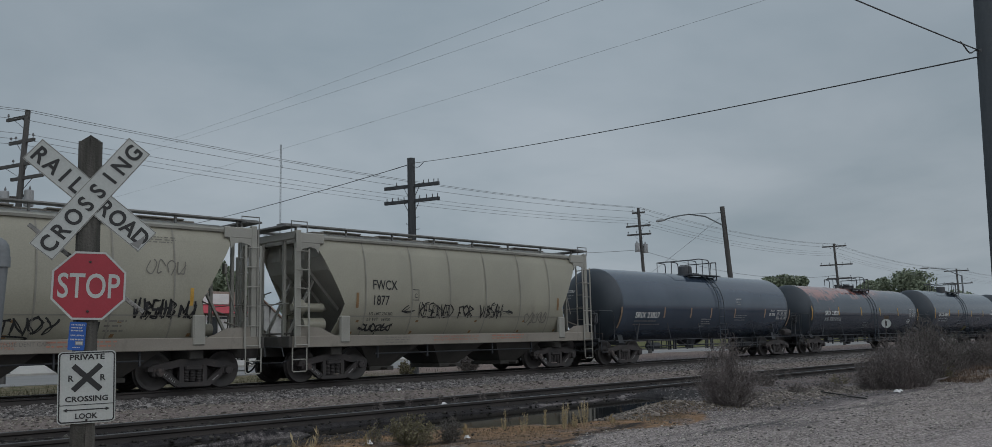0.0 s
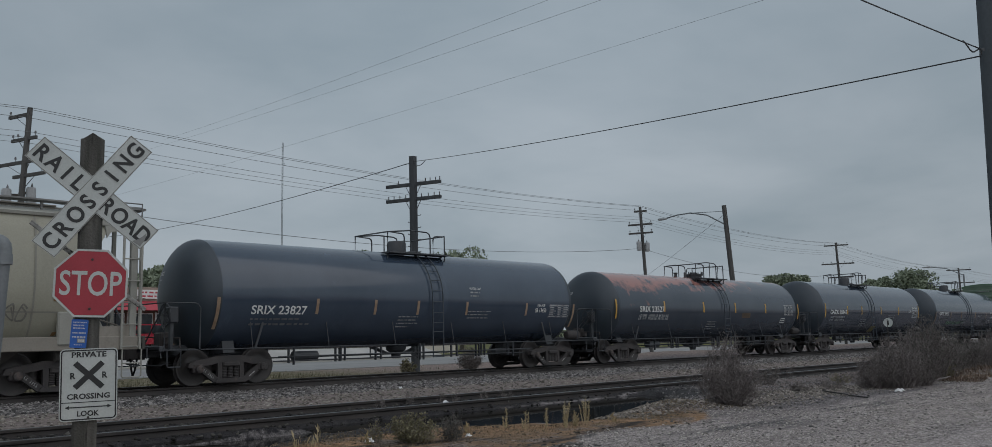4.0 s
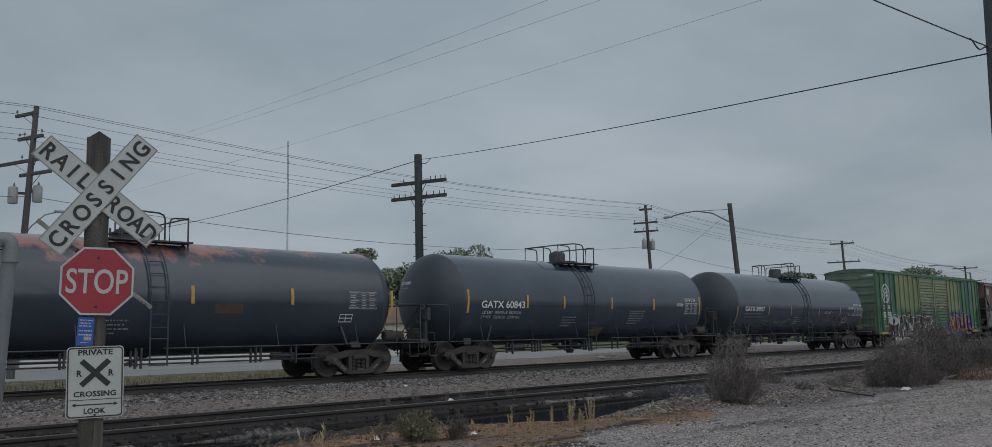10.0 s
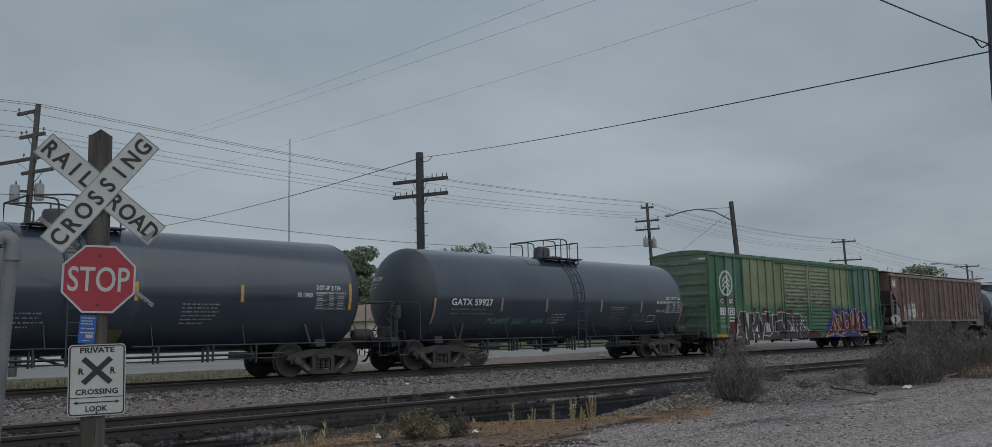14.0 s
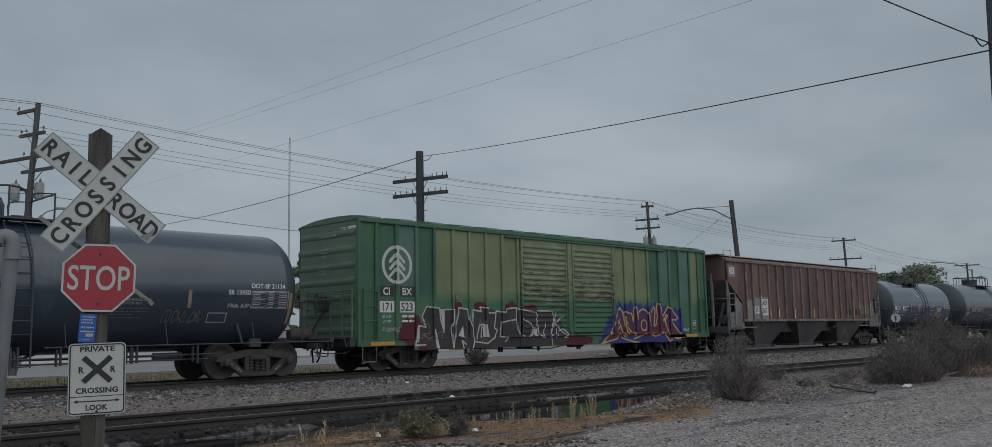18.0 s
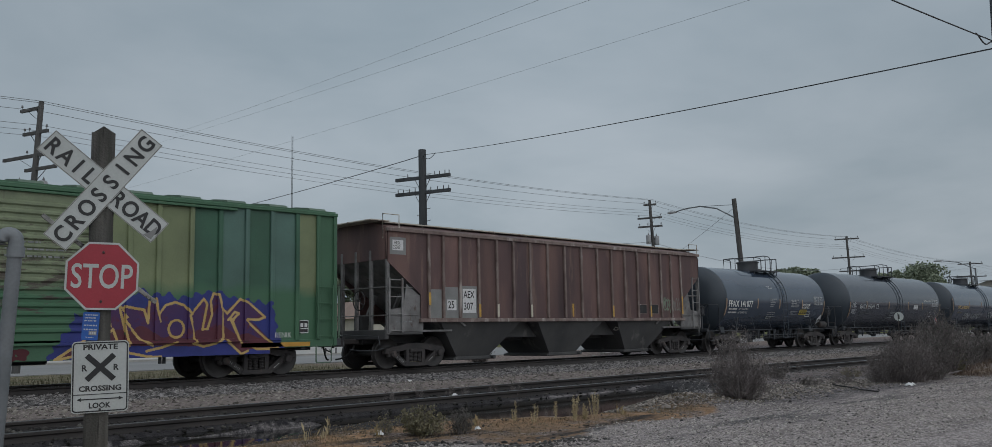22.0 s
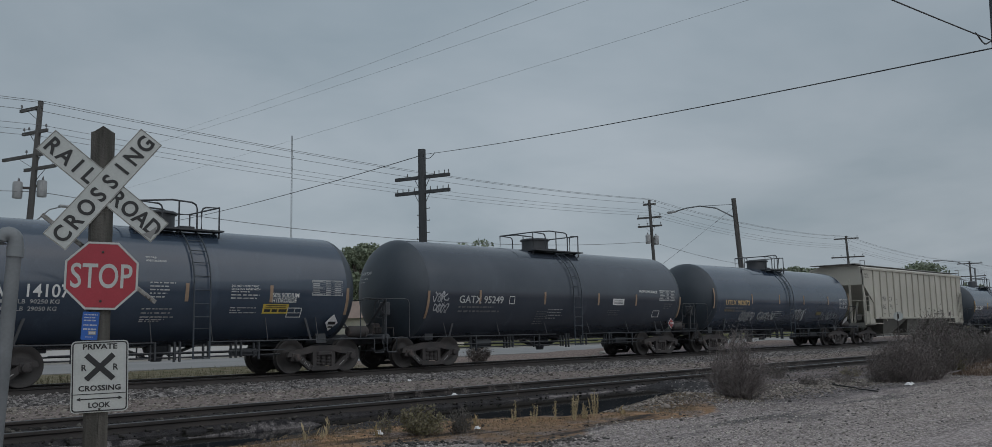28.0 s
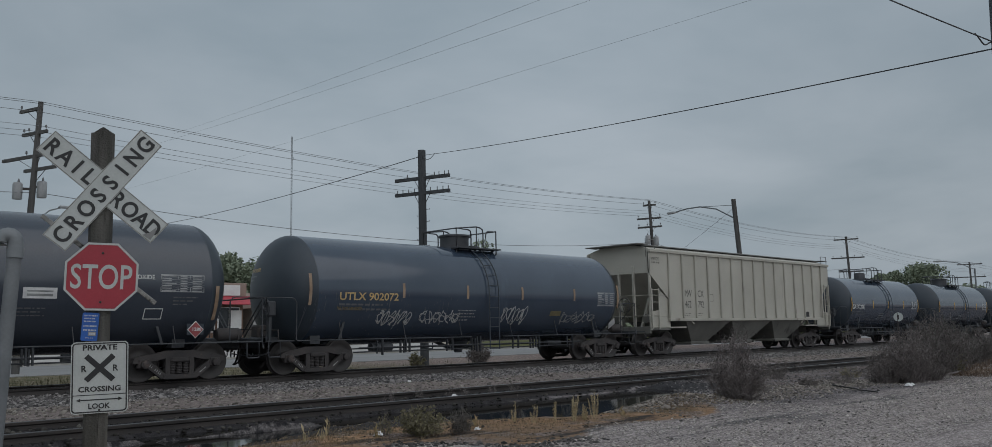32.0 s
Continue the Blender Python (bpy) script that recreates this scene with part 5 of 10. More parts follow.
BROWN_STRIP = surface("old_brown_reflector", [(0.20, 0.11, 0.05), (0.28, 0.17, 0.08)], 5, 0.6, 0, 0)


def bay(s, x, top, bottom, z1, z0, y1, y0):
    """A hopper bay that narrows downwards, open at neither end."""
    vs = [(x + a, b, z) for z, l, w in ((z1, top, y1), (z0, bottom, y0)) for a, b in ((-l, -w), (l, -w), (l, w), (-l, w))]
    s.add(vs, [(0, 1, 2, 3), (7, 6, 5, 4), (0, 4, 5, 1), (1, 5, 6, 2), (2, 6, 7, 3), (3, 7, 4, 0)])


SPRAY_LETTERS = {"R": "AaAz;AaBgAn;AnBz", "E": "BbAaAz;AnMn;AzBz", "S": "BbAaAnBnBzAz", "V": "AaMzBb", "D": "AaAz;AaBgBnAz", "F": "BbAaAz;AnMn", "O": "MaAgAnMzBnBgMa",
                 "I": "MaMz", "B": "AaAz;AaBgAnBtAz", "A": "AzMaBz;AnBn", "H": "AaAz;BbBz;AnBn", "M": "AzAaMnBaBz", "U": "AaAtMzBtBa", "L": "AaAzBz", "T": "AaBa;MaMz", "N": "AzAaBzBa", "Y": "AaMnBa;MnAz", "<": "BnAnMa;AnMt", ">": "AnBnMa;BnMt"}


def sprayed(word, u0, u1, v, height, car, put, wide=0.015):
    """A word drawn with a spray can in single strokes, each gone over a second time. Letters: A, M, B across; a to z downwards."""
    across = {"A": 0.0, "M": 0.45, "B": 0.85}
    down = {"a": 1.0, "b": 1.05, "g": 0.74, "n": 0.48, "m": 0.5, "t": 0.24, "z": 0.0, "Z": -0.1}
    rng = random.Random(word)
    step = (u1 - u0) / len(word)
    for k, letter in enumerate(word):
        sh = Shape()
        tall = height * rng.uniform(0.85, 1.15)
        for again in range(2):
            for stroke in SPRAY_LETTERS[letter].split(";"):
                pts = []
                for c, r in zip(stroke[::2], stroke[1::2]):
                    q = down[r]
                    pts.append(Vector((u0 + step * (k + across[c] * (1.0 if step < 0.3 else 0.95)) + 0.10 * tall * q + rng.gauss(0, 0.015) + 0.018 * again, v + tall * q + rng.gauss(0, 0.018) - 0.02 * again)))
                fine = []
                for a, b in zip(pts, pts[1:]):
                    side = Vector((-(b - a).y, (b - a).x)) * rng.uniform(-0.12, 0.12)
                    fine += [a + (b - a) * f + side * math.sin(math.pi * f) for f in (0, 0.25, 0.5, 0.75)]
                fine.append(pts[-1])
                for a, b in zip(fine, fine[1:]):
                    d = (b - a).normalized() if (b - a).length > 1e-6 else Vector((1, 0))
                    n, e = Vector((-d.y, d.x)) * wide * (0.62 if again else 1), d * wide * 0.5
                    sh.add([put(*(a - e - n)), put(*(b + e - n)), put(*(b + e + n)), put(*(a - e + n))], [(0, 1, 2, 3)])
        part("graffiti", sh, BLACK_INK, car, "black hand-sprayed letter", smooth=0)


def bowed_hopper(at, meet, first):
    car = new_car("covered_hopper_car", at, "warm grey covered hopper car with bowed sides and black tags" if first else "warm grey bowed hopper car with black marks and a long tag", "hopper car")
    prof = [(1.22, 1.12), (1.4, 1.255), (1.6, 1.36), (1.9, 1.46), (2.2, 1.51), (2.5, 1.525), (2.9, 1.51), (3.3, 1.465), (3.62, 1.39), (3.86, 1.28)]

    def half_at(z):
        knots = ((1.24, 4.95), (2.10, 4.66), (3.55, 5.46), (3.72, 5.48), (3.86, 5.38))
        for (z0, h0), (z1, h1) in zip(knots, knots[1:]):
            if z <= z1:
                return h0 + (h1 - h0) * (max(z, z0) - z0) / (z1 - z0)
        return knots[-1][1]

    def side_y(z):
        for (z0, y0), (z1, y1) in zip(prof, prof[1:]):
            if z <= z1:
                return y0 + (y1 - y0) * (max(z, z0) - z0) / (z1 - z0)
        return prof[-1][1]

    def put(u, v):
        return (u, -side_y(v) - 0.014, v)
    # bowed side sheets, 2 cm thick, that run out past the sloping ends
    rows = sorted(set([q[0] for q in prof] + [2.10, 3.55, 3.72]))
    for y in (-1, 1):
        s = Shape()
        vs = []
        for z in rows:
            h, w = half_at(z), side_y(z)
            vs += [(-h, y * w, z), (h, y * w, z), (h, y * (w - 0.03), z), (-h, y * (w - 0.03), z)]
        fs = [(4 * k + i, 4 * k + (i + 1) % 4, 4 * k + 4 + (i + 1) % 4, 4 * k + 4 + i) for k in range(len(rows) - 1) for i in range(4)]
        fs += [(3, 2, 1, 0), tuple(range(4 * len(rows) - 4, 4 * len(rows)))]
        s.add(vs, fs)
        part("side_sheet", s, HOPPER_GREY, car, smooth=28)
    for d in (-1, 1):
        s = Shape()
        for k, (x, z) in enumerate(((5.34, 3.88), (5.34, 3.40), (5.20, 3.04), (4.40, 2.18), (3.40, 1.12))):
            w = side_y(z) - 0.034
            s.add([(d * x, -w, z), (d * x, w, z), (d * (x - 0.05), w, z), (d * (x - 0.05), -w, z)], [])
        s.f += [(4 * k + i, 4 * k + (i + 1) % 4, 4 * k + 4 + (i + 1) % 4, 4 * k + 4 + i) for k in range(4) for i in range(4)] + [(0, 1, 2, 3), (16, 17, 18, 19)]
        part("slope_sheet", s, END_GREY, car, smooth=0)
        for y in (-0.62, 0.0, 0.62):
            part("slope_rib", Shape().prism([(d * 5.345, 3.80), (d * 5.42, 3.76), (d * 5.42, 3.38), (d * 5.28, 3.0), (d * 4.3, 1.95), (d * 4.25, 2.02), (d * 5.205, 3.04)], y - 0.04, y + 0.04), END_GREY, car, smooth=0)
    s = Shape()
    roof = [(-1.34, 3.86), (-1.36, 3.92), (-1.28, 3.95), (-0.75, 4.10), (0.75, 4.10), (1.28, 3.95), (1.36, 3.92), (1.34, 3.86)]
    s.prism(roof, -5.5, 5.5, "yz")
    part("roof", s, END_GREY, car)
    s = Shape().box(-5.0, 5.0, -0.42, 0.42, 4.10, 4.20, 0.02)
    for k in range(5):
        s.box(-4.6 + k * 2.0, -3.3 + k * 2.0, -0.46, 0.46, 4.20, 4.24, 0.01)
    part("hatch_cover", s, HOPPER_DIRT, car, "long grey loading hatches")
    # welded seams
    for u in (-3.95, -2.24, -0.70, 0.86, 2.48, 3.95):
        sh = Shape()
        zs = [q[0] for q in prof]
        for z0, z1 in zip(zs, zs[1:]):
            a, b, c, d = put(u - 0.02, z0), put(u + 0.02, z0), put(u + 0.02, z1), put(u - 0.02, z1)
            sh.add([a, b, c, d], [(0, 1, 2, 3)])
        part("seam", sh, SEAM_GREY, car, smooth=0)
    s = Shape()
    for y in (-1, 1):
        a, b = sorted((y * 1.34, y * 1.46))
        s.box(-6.35, 6.35, a, b, 0.94, 1.24, 0.015)
    part("side_sill", s, SILL_TAN, car)
    s = Shape().box(-6.5, 6.5, -0.22, 0.22, 0.70, 1.05, 0.02)
    for d in (-1, 1):
        a, b = sorted((d * 4.5, d * 6.4))
        s.box(a, b, -1.34, 1.34, 1.10, 1.16, 0.01)
        s.box(min(d * 6.3, d * 6.42), max(d * 6.3, d * 6.42), -1.46, 1.46, 0.94, 1.24, 0.015)
        s.box(d * 4.72 - 0.18, d * 4.72 + 0.18, -1.2, 1.2, 0.72, 1.1, 0.02)
    part("centre_sill", s, BAY_DARK, car)
    # brackets at the bolsters
    for d in (-1, 1):
        for y in (-1, 1):
            s = Shape()
            a, b = sorted((y * 1.36, y * 1.50))
            s.box(d * 4.63 - 0.16, d * 4.63 + 0.16, a, b, 1.05, 1.78, 0.03)
            part("bracket", s, END_GREY, car)
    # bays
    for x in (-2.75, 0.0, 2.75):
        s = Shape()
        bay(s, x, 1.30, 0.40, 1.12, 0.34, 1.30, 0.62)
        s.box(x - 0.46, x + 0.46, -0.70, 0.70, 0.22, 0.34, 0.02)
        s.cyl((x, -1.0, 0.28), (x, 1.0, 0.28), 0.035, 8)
        part("hopper_bay", s, BAY_DARK, car)
    s = Shape()
    s.cyl((-3.4, -1.2, 0.72), (3.4, -1.2, 0.72), 0.022, 6)
    for x in (-3.3, -1.4, 1.4, 3.3):
        s.box(x - 0.02, x + 0.02, -1.23, -1.17, 0.60, 0.98)
    part("brake_rigging", s, BLACK, car)
    # end frames: posts, slope bracing, ladders, brake gear
    for d in (-1, 1):
        s = Shape()
        for y in (-1.38, 1.38):
            s.box(d * 6.12 - 0.08, d * 6.12 + 0.08, y - 0.06, y + 0.06, 1.0, 4.06, 0.015)
            s.box(min(d * 5.3, d * 6.2), max(d * 5.3, d * 6.2), y - 0.05, y + 0.05, 3.72, 4.0, 0.02)
        s.box(d * 6.12 - 0.06, d * 6.12 + 0.06, -1.4, 1.4, 3.84, 4.04, 0.015)
        for y in (-0.55, 0.55):
            s.bar((d * 6.0, y, 1.14), (d * 6.0, y, 3.9), 0.08, 0.08)
            s.bar((d * 5.9, y, 1.2), (d * 5.0, y, 2.9), 0.08, 0.06)
        part("end_frame", s, END_GREY, car)
        for y in (-1.42, 1.38):
            part("gusset", Shape().prism([(d * 5.40, 3.86), (d * 6.1, 3.95), (d * 6.1, 3.46), (d * 5.98, 3.56), (d * 5.75, 3.62), (d * 5.56, 3.58), (d * 5.48, 3.45)], y, y + 0.04), END_GREY, car)
            part("corner_plate", Shape().prism([(d * 4.90, 1.24), (d * 6.2, 1.24), (d * 6.2, 1.50), (d * 5.4, 1.46), (d * 5.05, 1.30)], y + 0.005, y + 0.035), SILL_TAN, car, smooth=0)
        for y in (-1.50, 1.50):
            part("ladder", ladder_shape(d * 6.05, y, 0.95, 3.55, 0.42, 0.44), END_GREY, car)
            part("step", step_shape(d * 6.1, y * 0.98, 0.32, 0.95, 0.44, 1), END_GREY, car)
        part("ladder", ladder_shape(d * 6.36, -1.0 * d, 1.2, 4.0, 0.42, 0.40, along="y"), END_GREY, car)
        add_ends(car, d * 6.45, meet[0] if d < 0 else meet[1])
        s = Shape().tube([(d * 6.4, -1.4, 2.1), (d * 6.4, 1.4, 2.1)], 0.016, 6)
        part("grab_rail", s, END_GREY, car)
    part("brake_wheel", hand_wheel(-6.5, 0.45, 2.1), HOPPER_DIRT, car)
    part("air_tank", Shape().cyl((-5.7, -0.9, 1.55), (-5.0, -0.9, 1.55), 0.19, 14), HOPPER_GREY, car)
    part("brake_cylinder", Shape().cyl((5.0, -0.2, 1.45), (5.6, -0.2, 1.45), 0.16, 12), HOPPER_GREY, car)
    s = Shape().lathe([(-5.98, 0.001), (-5.98, 0.10), (-5.74, 0.22), (-5.68, 0.23), (-5.66, 0.001)], 14, "x", (0, -0.9, 2.02)).cyl((-5.68, -0.9, 2.02), (-5.0, -0.9, 2.02), 0.12, 12)
    part("brake_cylinder", s, HOPPER_GREY, car)
    part("brake_valve", Shape().box(-5.62, -5.30, -0.62, -0.25, 1.16, 1.72, 0.04).cyl((-5.5, -0.66, 1.5), (-5.5, -0.2, 1.5), 0.09, 10), HOPPER_DIRT, car)
    for d in (-1, 1):
        s = Shape()
        for k, y in enumerate((-1.1, -0.55, 0.3, 0.9)):
            s.tube([(d * 5.9, y, 1.18), (d * 5.9, y, 1.5 + 0.3 * k), (d * 5.55, y * 0.9, 1.62 + 0.3 * k)], 0.022, 6)
        s.tube([(d * 6.0, -1.2, 1.32), (d * 6.0, 1.2, 1.32)], 0.025, 6)
        part("brake_pipe", s, HOPPER_DIRT, car)
        part("brake_rod", Shape().tube([(d * 5.95, -0.8, 1.9), (d * 5.62, -0.8, 3.05)], 0.02, 6).box(min(d * 5.7, d * 5.6), max(d * 5.7, d * 5.6), -0.86, -0.74, 2.85, 3.12, 0.02), END_GREY, car)
    # running boards round the roof
    s = Shape()
    for y in (-0.95, 0.95):
        s.box(-6.4, 6.4, y - 0.17, y + 0.17, 4.22, 4.26, 0.005)
        for k in range(8):
            x = -5.9 + k * 11.8 / 7
            s.bar((x, y, 3.98), (x, y, 4.22), 0.05, 0.05)
    for d in (-1, 1):
        s.box(d * 6.2 - 0.22, d * 6.2 + 0.22, -1.3, 1.3, 4.16, 4.21, 0.005)
        s.tube([(d * 6.3, -1.35, 4.0), (d * 6.3, -1.35, 4.30), (d * 5.8, -1.35, 4.30), (d * 5.8, -1.35, 4.0)], 0.018, 6)
    part("running_board", s, WALKWAY_GREY, car, "grating walkway along the roof")
    for x in (-4.72, 4.72):
        add_truck(car, x)
    # marks
    for u in (-4.24, 4.40):
        part("reflector_strip", flat_patch(put, u - 0.045, u + 0.045, 2.0, 2.42), BROWN_STRIP if not first or u < 0 else YELLOW, car, smooth=0)
    for k, u in enumerate((-4.3, -2.1, 0.35, 2.6, 4.45)):
        sh = Shape().add([put(u - 0.03, 1.27), put(u + 0.06, 1.27), put(u + 0.20, 1.66), put(u + 0.11, 1.66)], [(0, 1, 2, 3)])
        part("reflector_strip", sh, BROWN_STRIP, car, smooth=0)

    def flat(u, v):
        return (u, -1.465, v)
    for words, a, b, v in (("CAR EQUIPPED WITH SAFETY RELIEF VALVES", -1.35, 0.55, 1.135), ("MAXIMUM OPERATING PRESSURE 14.7 PSIG", -1.35, 0.50, 1.045)):
        fitted(words, a, b, v, 0.06, RED_INK, car, flat, 0)
    bars(print_rows(1.15, 1.195, [1.5, 1.45], 0.05, 0.04, 0.22, 62), RED_INK, car, flat, label="faded red lines of print")
    bars(print_rows(-3.2, 1.18, [0.9, 0.9, 0.8], 0.035, 0.035, 0.2, 63), GREY_INK, car, flat)
    # a faint band along the side
    sh = Shape()
    for k in range(20):
        a, b = -4.6 + 9.2 * k / 20, -4.6 + 9.2 * (k + 1) / 20
        sh.add([put(a, 1.755), put(b, 1.755), put(b, 1.785), put(a, 1.785)], [(0, 1, 2, 3)])
    part("seam", sh, SEAM_GREY, car, smooth=0)
    if not first:
        lettering("FWCX", 0.27, BLACK_INK, car, put, -3.72, 2.53, 0.80, 0.004)
        lettering("1877", 0.27, BLACK_INK, car, put, -3.72, 2.09, 0.80, 0.004)
        bars(frame_rows(-2.24, -1.98, 2.24, 2.56, 0.018), BLACK_INK, car, put)
        lettering("C", 0.13, BLACK_INK, car, put, -2.16, 2.31, 0.9)
        fitted("LD LMT 230300", -3.80, -2.96, 1.80, 0.085, DARK_PRINT, car, put, 0.001)
        fitted("LT WT   56700", -3.84, -3.00, 1.64, 0.085, DARK_PRINT, car, put, 0.001)
        for w, a, b in (("RESERVED", -1.92, -0.58), ("FOR", -0.34, 0.30), ("VIBSAH", 0.57, 1.60)):
            sprayed(w, a, b, 1.76, 0.36, car, put)
        sprayed("<", -2.62, -2.06, 1.82, 0.24, car, put)
        sprayed(">", 1.68, 2.20, 1.82, 0.24, car, put)
        scrawl(car, put, -4.05, -2.9, 1.32, 1.58, BLACK_INK, 6, 0.03, 65)
        scrawl(car, put, 2.7, 3.8, 1.5, 1.95, GREY_INK, 5, 0.025, 66)
        bars([(-3.45, -3.42, 1.25, 1.32)], BLACK_INK, car, put)
    else:
        sprayed("VIBSAHB", 2.98, 4.02, 1.74, 0.36, car, put, 0.024)
        sprayed("MUL", 4.12, 4.66, 1.72, 0.32, car, put, 0.024)
        sprayed("DATNOY", -0.5, 1.45, 1.36, 0.34, car, put, 0.020)
        sh = Shape()
        for k in range(14):
            f = [(-0.35 + 1.2 * math.sin(q * 0.22), 1.31 - 0.10 * math.cos(q * 0.22) - 0.006 * q) for q in (k, k + 1)]
            (a0, b0), (a1, b1) = f
            sh.add([put(a0, b0 - 0.018), put(a1, b1 - 0.018), put(a1, b1 + 0.018), put(a0, b0 + 0.018)], [(0, 1, 2, 3)])
        part("graffiti", sh, BLACK_INK, car, "black sprayed underline", smooth=0)
        scrawl(car, put, 3.2, 4.2, 2.7, 3.1, GREY_INK, 4, 0.02, 70)
        bars(print_rows(3.0, 3.62, [1.0, 1.0, 0.9], 0.03, 0.03, 0.2, 71) + print_rows(2.4, 1.66, [0.5, 0.4, 0.45], 0.06, 0.05, 0.2, 72), GREY_INK, car, put)
        part("panel", flat_patch(put, 1.9, 2.3, 1.38, 1.62), BLACK_INK, car, smooth=0)
        lettering("CLOSE DENT CAPS", 0.09, GREY_INK, car, flat, 0.2, 1.10, 0.95)
    return car


def make_bowed():
    bowed_hopper(-77.5, (-6.9, 6.78), True)
    bowed_hopper(-63.93, (-6.8, 6.78), False)


make_bowed()


# ---- covered hopper cars with ribbed sides ----
HOPPER_BROWN = surface("oxide_brown_hopper_paint", [(0.064, 0.040, 0.042), (0.116, 0.068, 0.065), (0.185, 0.108, 0.094)], 1.1, 0.6, 0, 0.12, 30, (0.30, 0.20, 0.155), 0.555, 0.86, soften=0.22, per_object=0.22, speck=0.14, stretch=(1, 1, 0.22))
BROWN_RIB = surface("worn_brown_rib", [(0.125, 0.085, 0.075), (0.25, 0.195, 0.175)], 2.0, 0.7, 0, 0.1, 30, (0.42, 0.38, 0.35), 0.53, 0.8, soften=0.14)
# dark tone of the brown hopper's bays, end sills and brake gear
DARK_HOPPER = surface("dark_hopper_sheet", [(0.050, 0.050, 0.052), (0.100, 0.099, 0.098)], 0.8, 0.7, 0, 0.1, 30, (0.17, 0.16, 0.155), 0.60, 0.4)
WORN = surface("worn_grey_end_steel", [(0.13, 0.125, 0.125), (0.27, 0.265, 0.26)], 2.5, 0.7, 0, 0.1, 30, (0.10, 0.07, 0.06), 0.58, 0.5)
GREY_PATCH = surface("grey_paint_patch", [(0.20, 0.205, 0.20), (0.27, 0.27, 0.265)], 2, 0.7, 0, 0.05, 30)
HOPPER_WHITE = surface("off_white_hopper_paint", [(0.40, 0.385, 0.335), (0.49, 0.475, 0.42)], 0.5, 0.6, 0, 0.05, 30, (0.27, 0.25, 0.21), 0.61, 0.8, soften=0.2)
WHITE_RIB = surface("off_white_rib", [(0.36, 0.345, 0.30), (0.46, 0.445, 0.39)], 1.0, 0.6, 0, 0.05, 30, (0.2, 0.18, 0.15), 0.62, 0.6)


def ribbed_hopper(at, tc, meet, ends, ribs, sheet, rib_mat, under, z_top, bays, label, end_mat=None, pitch=None, top_mat=None):
    car = new_car("covered_hopper_car", at, label, "hopper car")
    L, Rr = ends
    end_mat = end_mat or rib_mat
    Y = 1.50
    # side sheets end in a slope, upright again at the foot
    out = [(L + 0.10, z_top), (L, z_top - 0.2), (L + 0.05, z_top - 0.95), (L + 1.30, z_top - 1.90), (L + 1.30, 1.42), (Rr - 1.30, 1.42), (Rr - 1.30, z_top - 1.90), (Rr - 0.05, z_top - 0.95), (Rr, z_top - 0.2), (Rr - 0.10, z_top)]
    xa, xb = max(ribs[0], L + 1.34), min(ribs[-1], Rr - 1.34)
    stops = [xa] + [u for u in ribs if xa + 0.2 < u < xb - 0.2] + [xb]
    for y in (-1, 1):
        a, b = sorted((y * Y, y * (Y - 0.03)))
        if y > 0:
            part("side_sheet", Shape().prism(out, a, b), sheet, car, smooth=0)
            continue
        for u0, u1 in zip(stops, stops[1:]):
            part("side_panel", Shape().box(u0, u1, a, b, 1.42, z_top), sheet, car, smooth=0)
        part("side_panel", Shape().prism(out[:5] + [(xa, 1.42), (xa, z_top)], a, b), sheet, car, smooth=0)
        part("side_panel", Shape().prism([(xb, z_top), (xb, 1.42)] + out[5:], a, b), sheet, car, smooth=0)
    for a, b in ((L + 0.05, L + 0.08), (Rr - 0.08, Rr - 0.05)):
        part("end_sheet", Shape().box(a, b, -Y, Y, z_top - 0.9, z_top), sheet, car, smooth=0)
    # end slope sheets
    for d, e in ((1, L), (-1, Rr)):
        s = Shape()
        p = [(e + d * 0.08, z_top - 0.9), (e + d * 3.1, 1.20), (e + d * 3.16, 1.24), (e + d * 0.14, z_top - 0.86)]
        s.prism(p, -Y + 0.04, Y - 0.04)
        part("slope_sheet", s, end_mat, car, smooth=0)
        s = Shape()
        for y in (-0.6, 0.6):
            s.bar((e + d * 0.7, y, 1.12), (e + d * 1.25, y, z_top - 1.85), 0.10, 0.10)
        s.box(min(e + d * 0.15, e + d * 2.6), max(e + d * 0.15, e + d * 2.6), -1.42, 1.42, 1.06, 1.12, 0.01)
        part("end_bracing", s, end_mat, car)
    # ribs
    for u in ribs:
        for y in (-1, 1):
            a, b = sorted((y * (Y + 0.002), y * (Y + 0.07)))
            part("rib", Shape().box(u - 0.045, u + 0.045, a, b, 1.46, z_top - 0.09, 0.012), rib_mat, car, smooth=0)
    s = Shape()
    for y in (-1, 1):
        a, b = sorted((y * (Y - 0.06), y * (Y + 0.075)))
        s.box(L + 0.02, Rr - 0.02, a, b, z_top - 0.09, z_top + 0.02, 0.01)
        s.box(L + 1.25, Rr - 1.25, a, b, 1.34, 1.45, 0.01)
    part("side_chord", s, rib_mat, car)
    roof = [(-Y, z_top), (-Y, z_top + 0.03), (-0.8, z_top + 0.22), (0.8, z_top + 0.22), (Y, z_top + 0.03), (Y, z_top)]
    part("roof", Shape().prism(roof, L + 0.05, Rr - 0.05, "yz"), sheet, car)
    n = 8
    for k in range(n):
        a = L + 1.0 + (Rr - L - 2.0) * k / n
        b = a + (Rr - L - 2.0) / n - 0.12
        part("hatch_cover", Shape().box(a, b, -0.62, 0.62, z_top + 0.16, z_top + 0.30, 0.03), top_mat or rib_mat, car)
    s = Shape()
